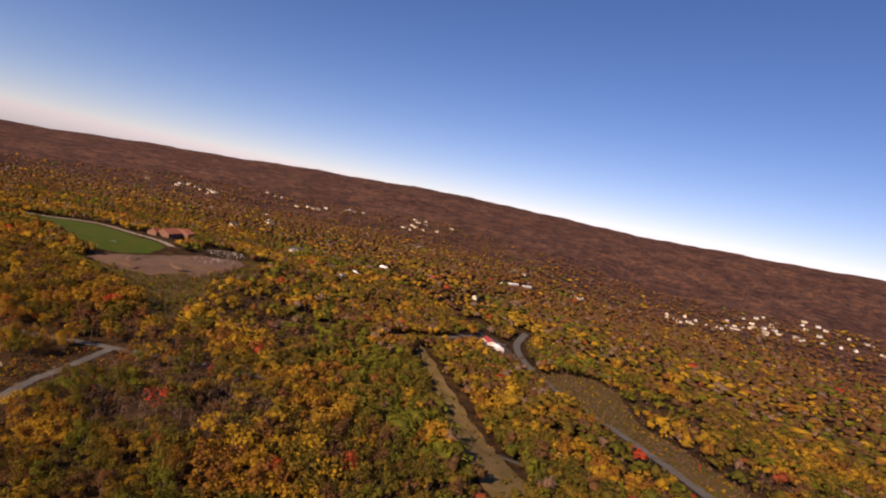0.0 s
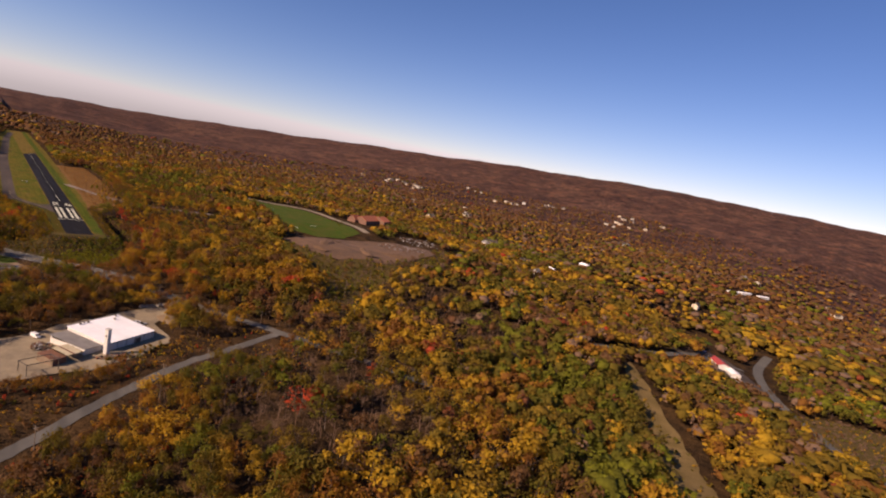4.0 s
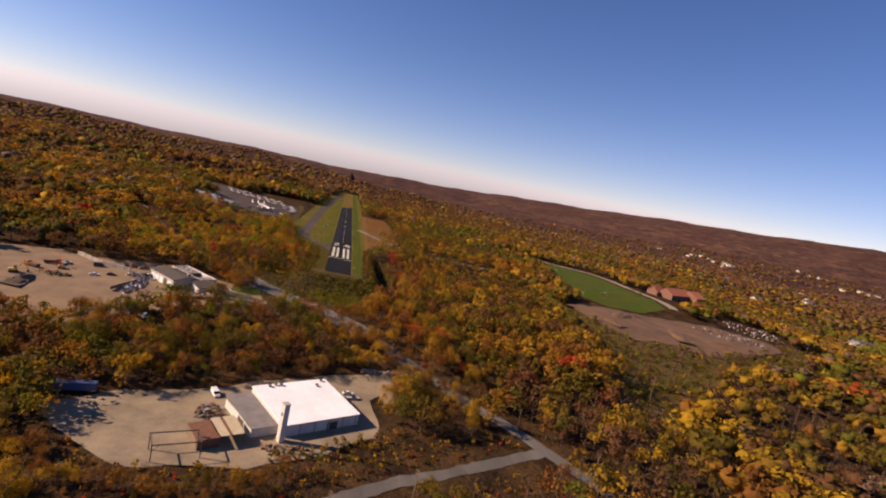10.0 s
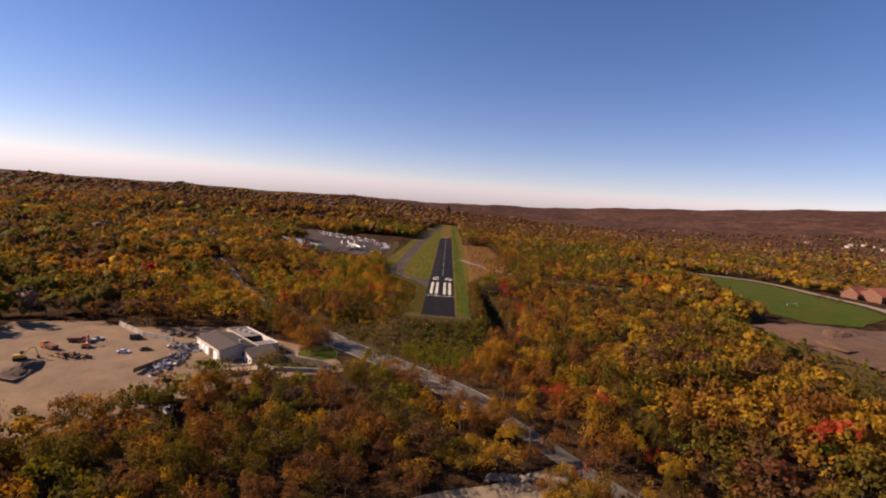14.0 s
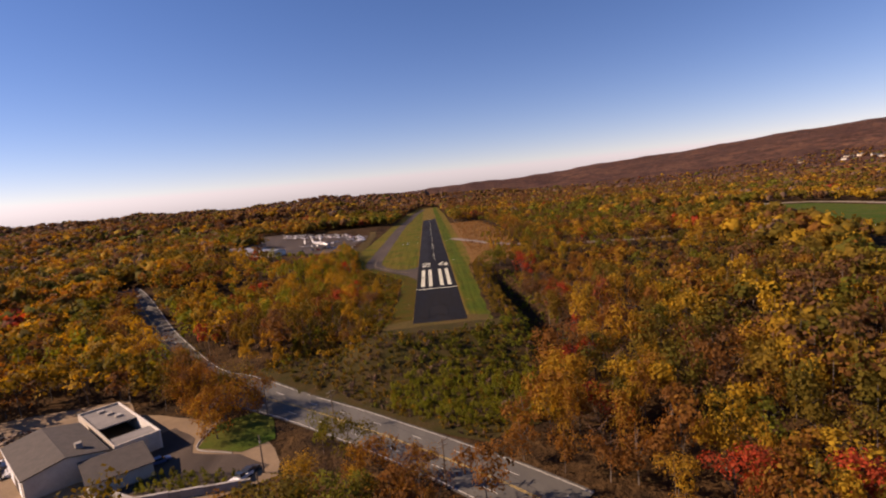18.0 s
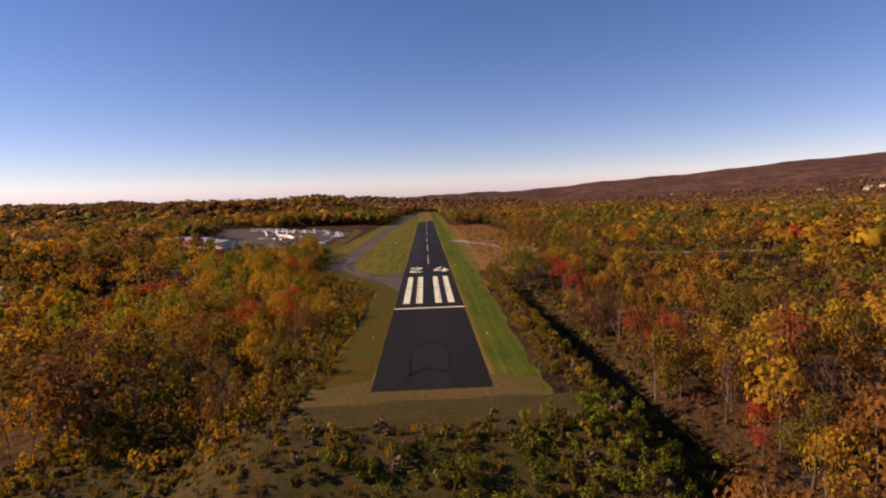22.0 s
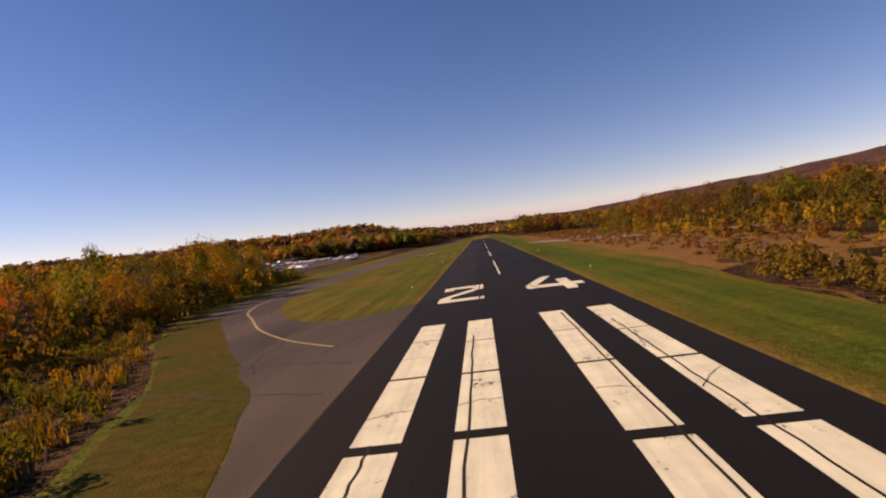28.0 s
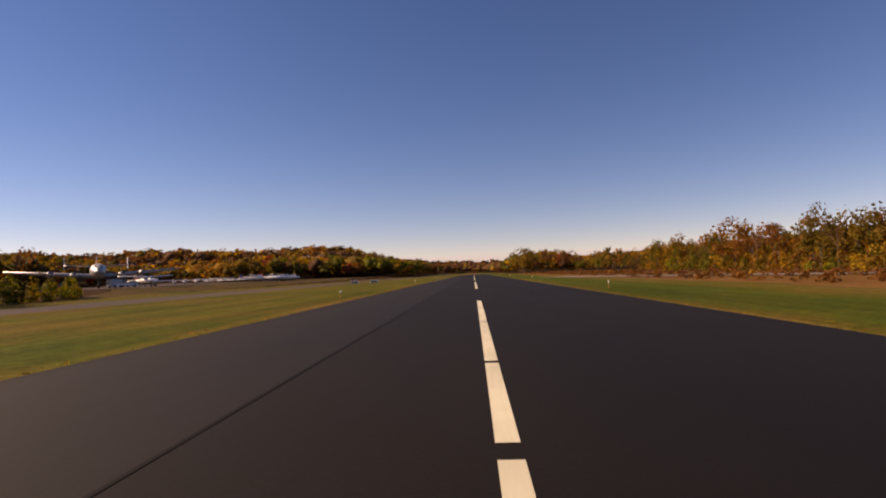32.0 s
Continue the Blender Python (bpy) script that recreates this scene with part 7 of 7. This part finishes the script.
def stalk_kit(seed, count, blades):
    """Clumps of upright weeds."""
    kit = []
    for i in range(count):
        r = np.random.default_rng(seed + i)
        x, y, ln = r.normal(0, 0.22, blades), r.normal(0, 0.22, blades), r.uniform(0.5, 1.0, blades)
        lean = r.normal(0, 0.12, (blades, 2))
        a = r.uniform(0, 6.28, blades)
        w = r.uniform(0.03, 0.07, blades)
        dx, dy = np.cos(a) * w, np.sin(a) * w
        base, top = np.stack([x, y, x * 0 - 0.05], 1), np.stack([x + lean[:, 0], y + lean[:, 1], ln], 1)
        s = np.stack([dx, dy, dx * 0], 1)
        kit.append((np.stack([base - s, base + s, top + s * 0.4, top - s * 0.4], 1), np.zeros(blades, int)))
    return kit


SHRUB_NEAR = shrub_kit(660, 5, 260, 0.06)
SHRUB, SHRUB_FINE, STALK = shrub_kit(600, 5, 50, 0.17), shrub_kit(620, 5, 110, 0.1), stalk_kit(640, 5, 22)


def strew(name, label, kit, where, step, low, high, tone, spread_, seed, wide=1.0, keep=1.0, dull=0.0):
    """Low growth over an outline."""
    xs, ys = [p[0] for p in where], [p[1] for p in where]
    x, y, r = jitter_grid(min(xs), max(xs), min(ys), max(ys), step, seed)
    ok = inside(x, y, where) & (r.random(len(x)) < keep)
    ok &= ~((np.abs(x) < 19) & (y > -71.5) & (y < -55))
    for road_, w in ((MAIN_ROAD, 9.5), (SIDE_ROAD, 6.5)):
        ok &= near_line(x, y, road_) > w
    x, y = x[ok], y[ok]
    h = r.uniform(low, high, len(x))
    t = np.clip(tone + r.normal(0, spread_, len(x)), 0.02, 0.98)
    ob = forest(name, label, kit, x, y, h, h * wide * r.uniform(0.8, 1.3, len(x)), t, seed, dull)
    ob["category"] = "shrubs"


strew("shrubs", "yellow-green young trees on the bank below the runway", SHRUB_NEAR, [(-14, -90), (20, -86), (28, -98), (24, -120), (6, -122), (-16, -106)], 2.2, 2.2, 4.8, 0.085, 0.03, 701, 0.6, 0.9)
BANK = grass_material("rank_brown_weeds", (0.04, 0.036, 0.0112), (0.06, 0.04, 0.016), 0.2)
patch("grass_bank", FRONT, 0.12, BANK, "rank brown weeds on the bank below the runway", 4, 0.8)
strew("dead_growth", "dry brown weeds on the bank below the runway", STALK, FRONT, 1.6, 0.5, 1.4, 0.34, 0.1, 719, 0.9, 0.7, 0.25)
strew("shrubs", "green and brown shrubs on the bank below the runway", SHRUB, FRONT, 2.1, 0.8, 2.2, 0.26, 0.12, 702, 1.15, 0.75, 0.15)
strew("shrubs", "round green bushes along the top of the bank", SHRUB_NEAR, [(-14, -75), (12, -76), (15, -70), (19, -64), (24, -64), (34, -76), (24, -88), (-10, -86)], 2.3, 1.6, 3.6, 0.035, 0.04, 703, 0.95, 0.9)
strew("shrubs", "brown and tan brush between strip and ravine", SHRUB_FINE, [(18, -62), (19, 0), (20, 60), (26, 80), (32, 46), (29, 0), (27, -40), (25, -66)], 1.9, 0.8, 2.0, 0.37, 0.06, 704, 1.3, 0.95, 0.08)
strew("shrubs", "yellow-green bushes between strip and ravine", SHRUB_NEAR, [(19, -62), (20, 0), (21, 60), (30, 60), (29, 0), (27, -40), (25, -66)], 4.6, 1.2, 2.6, 0.3, 0.1, 720, 1.1, 0.5)
strew("shrubs", "dark bush beside the parking apron", SHRUB_FINE, [(-66, 158), (-57, 160), (-54, 172), (-62, 178)], 2.2, 1.6, 3.2, 0.14, 0.1, 721, 1.1)
strew("shrubs", "russet undergrowth beneath the woods past the ravine", SHRUB_FINE, [(39, -84), (41, -30), (40, 40), (56, 78), (76, 78), (70, 0), (66, -84)], 3.0, 0.8, 2.6, 0.78, 0.06, 729, 1.2, 0.9)
strew("shrubs", "dark brush in the ravine", SHRUB, [(25, -80), (30, -30), (32, 46), (42, 46), (44, -30), (40, -84)], 2.6, 0.8, 2.6, 0.04, 0.06, 705, 1.1, 0.6)
strew("shrubs", "rust-brown scrub over the field beside the strip", SHRUB, [(25, 74), (27, 220), (28, 420), (62, 420), (68, 300), (66, 200), (60, 120), (46, 70)], 3.2, 0.4, 1.0, 0.73, 0.04, 706, 2.2, 0.85, 0.06)
strew("shrubs", "yellow and green bushes in the scrub field", SHRUB_FINE, [(36, 60), (40, 200), (60, 300), (76, 300), (70, 160), (60, 80)], 5.0, 1.4, 3.4, 0.42, 0.16, 707, 1.1, 0.7)
strew("shrubs", "brown weeds and green bushes between strip and young woods", SHRUB_NEAR, [(-17.4, -66), (-17, -10), (-17.2, 24), (-18.2, 31.5), (-20.6, 37.5), (-23.4, 44.5), (-29, 54), (-37.4, 67.6), (-43, 79.6), (-48, 93), (-54, 100), (-52, 84), (-44, 66), (-36, 52), (-29, 40), (-25, 26), (-24, -10), (-25, -66)], 1.7, 0.7, 2.4, 0.26, 0.16, 708, 1.1, 0.85)
strew("dead_growth", "dry brown weeds along the strip's edge", STALK, [(-16.6, -64), (-16.2, 0), (-16.6, 26), (-17.8, 31), (-22.6, 43), (-30, 56), (-40, 74), (-44, 80), (-42, 70), (-30, 50), (-22, 34), (-20, 20), (-20, -64)], 0.9, 0.5, 1.3, 0.4, 0.12, 728, 1.0, 0.5, 0.2)
strew("shrubs", "dark undergrowth beneath the gold young woods", SHRUB_FINE, [(-24, -70), (-24, 10), (-31, 42), (-46, 68), (-62, 100), (-66, 160), (-90, 160), (-80, 90), (-60, 30), (-56, -30), (-56, -70)], 3.1, 1.6, 4.4, 0.36, 0.14, 709, 1.1, 1.0)
strew("shrubs", "dense gold and olive thicket beside the taxiway", SHRUB_FINE, [(-44.5, 66), (-46, 95), (-50, 125), (-57, 160), (-68, 160), (-58, 95), (-54, 60)], 2.4, 2.0, 4.6, 0.34, 0.16, 722, 0.95, 0.9)
strew("shrubs", "golden undergrowth along the hillside woods", SHRUB, [(64, 80), (70, 160), (76, 260), (80, 350), (98, 350), (92, 240), (86, 140), (80, 80)], 2.8, 2.0, 5.5, 0.46, 0.14, 710, 1.0, 1.0)
strew("shrubs", "dense olive and gold thicket below the hillside woods", SHRUB_FINE, [(59, 80), (65, 160), (71, 260), (75, 360), (84, 360), (80, 240), (74, 140), (70, 76)], 2.5, 1.5, 4.2, 0.36, 0.15, 723, 1.0, 0.95)
strew("shrubs", "low bushes over the tan clearing", SHRUB, CLEARING, 7.0, 1.5, 4.0, 0.3, 0.15, 724, 1.1, 0.4)
strew("shrubs", "brown weeds on the slope between strip and woods", SHRUB, [(-18.5, -66), (-18, -10), (-19, 22), (-26, 42), (-34, 40), (-28, 10), (-27, -66)], 2.0, 0.8, 2.2, 0.3, 0.1, 725, 1.2, 0.9, 0.25)
strew("shrubs", "brown scrub along the side road", SHRUB, [(-60, -352), (-10, -312), (40, -278), (84, -254), (96, -262), (84, -300), (20, -340), (-40, -392), (-90, -400)], 3.2, 0.8, 2.6, 0.66, 0.2, 711, 1.2, 0.8)
strew("shrubs", "low brown bushes between warehouse and side road", SHRUB, VERGE, 3.0, 0.8, 2.6, 0.6, 0.2, 718, 1.2, 0.75)
strew("shrubs", "scrubby growth in the cleared power line", SHRUB, BRUSH, 4.2, 1.0, 3.4, 0.3, 0.16, 712, 1.25, 0.8, 0.35)
strew("shrubs", "green and brown bushes in the brush below the dirt lot", SHRUB_FINE, BRUSH, 9.0, 2.5, 6.0, 0.2, 0.08, 726, 1.1, 0.6)
strew("shrubs", "brown scrub on the cleared strip by the eastern road", SHRUB, SWATH, 4.6, 1.0, 3.6, 0.4, 0.2, 727, 1.3, 0.85, 0.5)
strew("hedge", "dark clipped hedge behind the wall", SHRUB_FINE, [(-64, -132), (-58, -127), (-42, -131), (-42, -134.5), (-60, -136)], 1.3, 0.9, 1.8, 0.06, 0.05, 713, 1.0)
strew("shrubs", "low bushes round the warehouse wall", SHRUB, [(-14, -266), (4, -257), (18, -249), (22, -254), (6, -264), (-12, -272)], 2.2, 1.0, 2.8, 0.3, 0.2, 714, 1.0, 0.9)
strew("grass_tufts", "loose grass tufts along the runway's edge", STALK, [(-9.9, -58), (-9.25, -58), (-9.25, 28), (-9.9, 28)], 0.5, 0.05, 0.13, 0.28, 0.1, 715, 1.3)
strew("grass_tufts", "loose grass tufts along the runway's edge", STALK, [(9.25, -58), (9.9, -58), (9.9, 160), (9.25, 160)], 0.5, 0.05, 0.13, 0.3, 0.1, 716, 1.3)
strew("grass_tufts", "loose grass tufts along the runway's edge", STALK, [(-9.9, 71), (-9.25, 71), (-9.25, 180), (-9.9, 180)], 0.5, 0.05, 0.13, 0.28, 0.1, 717, 1.3)
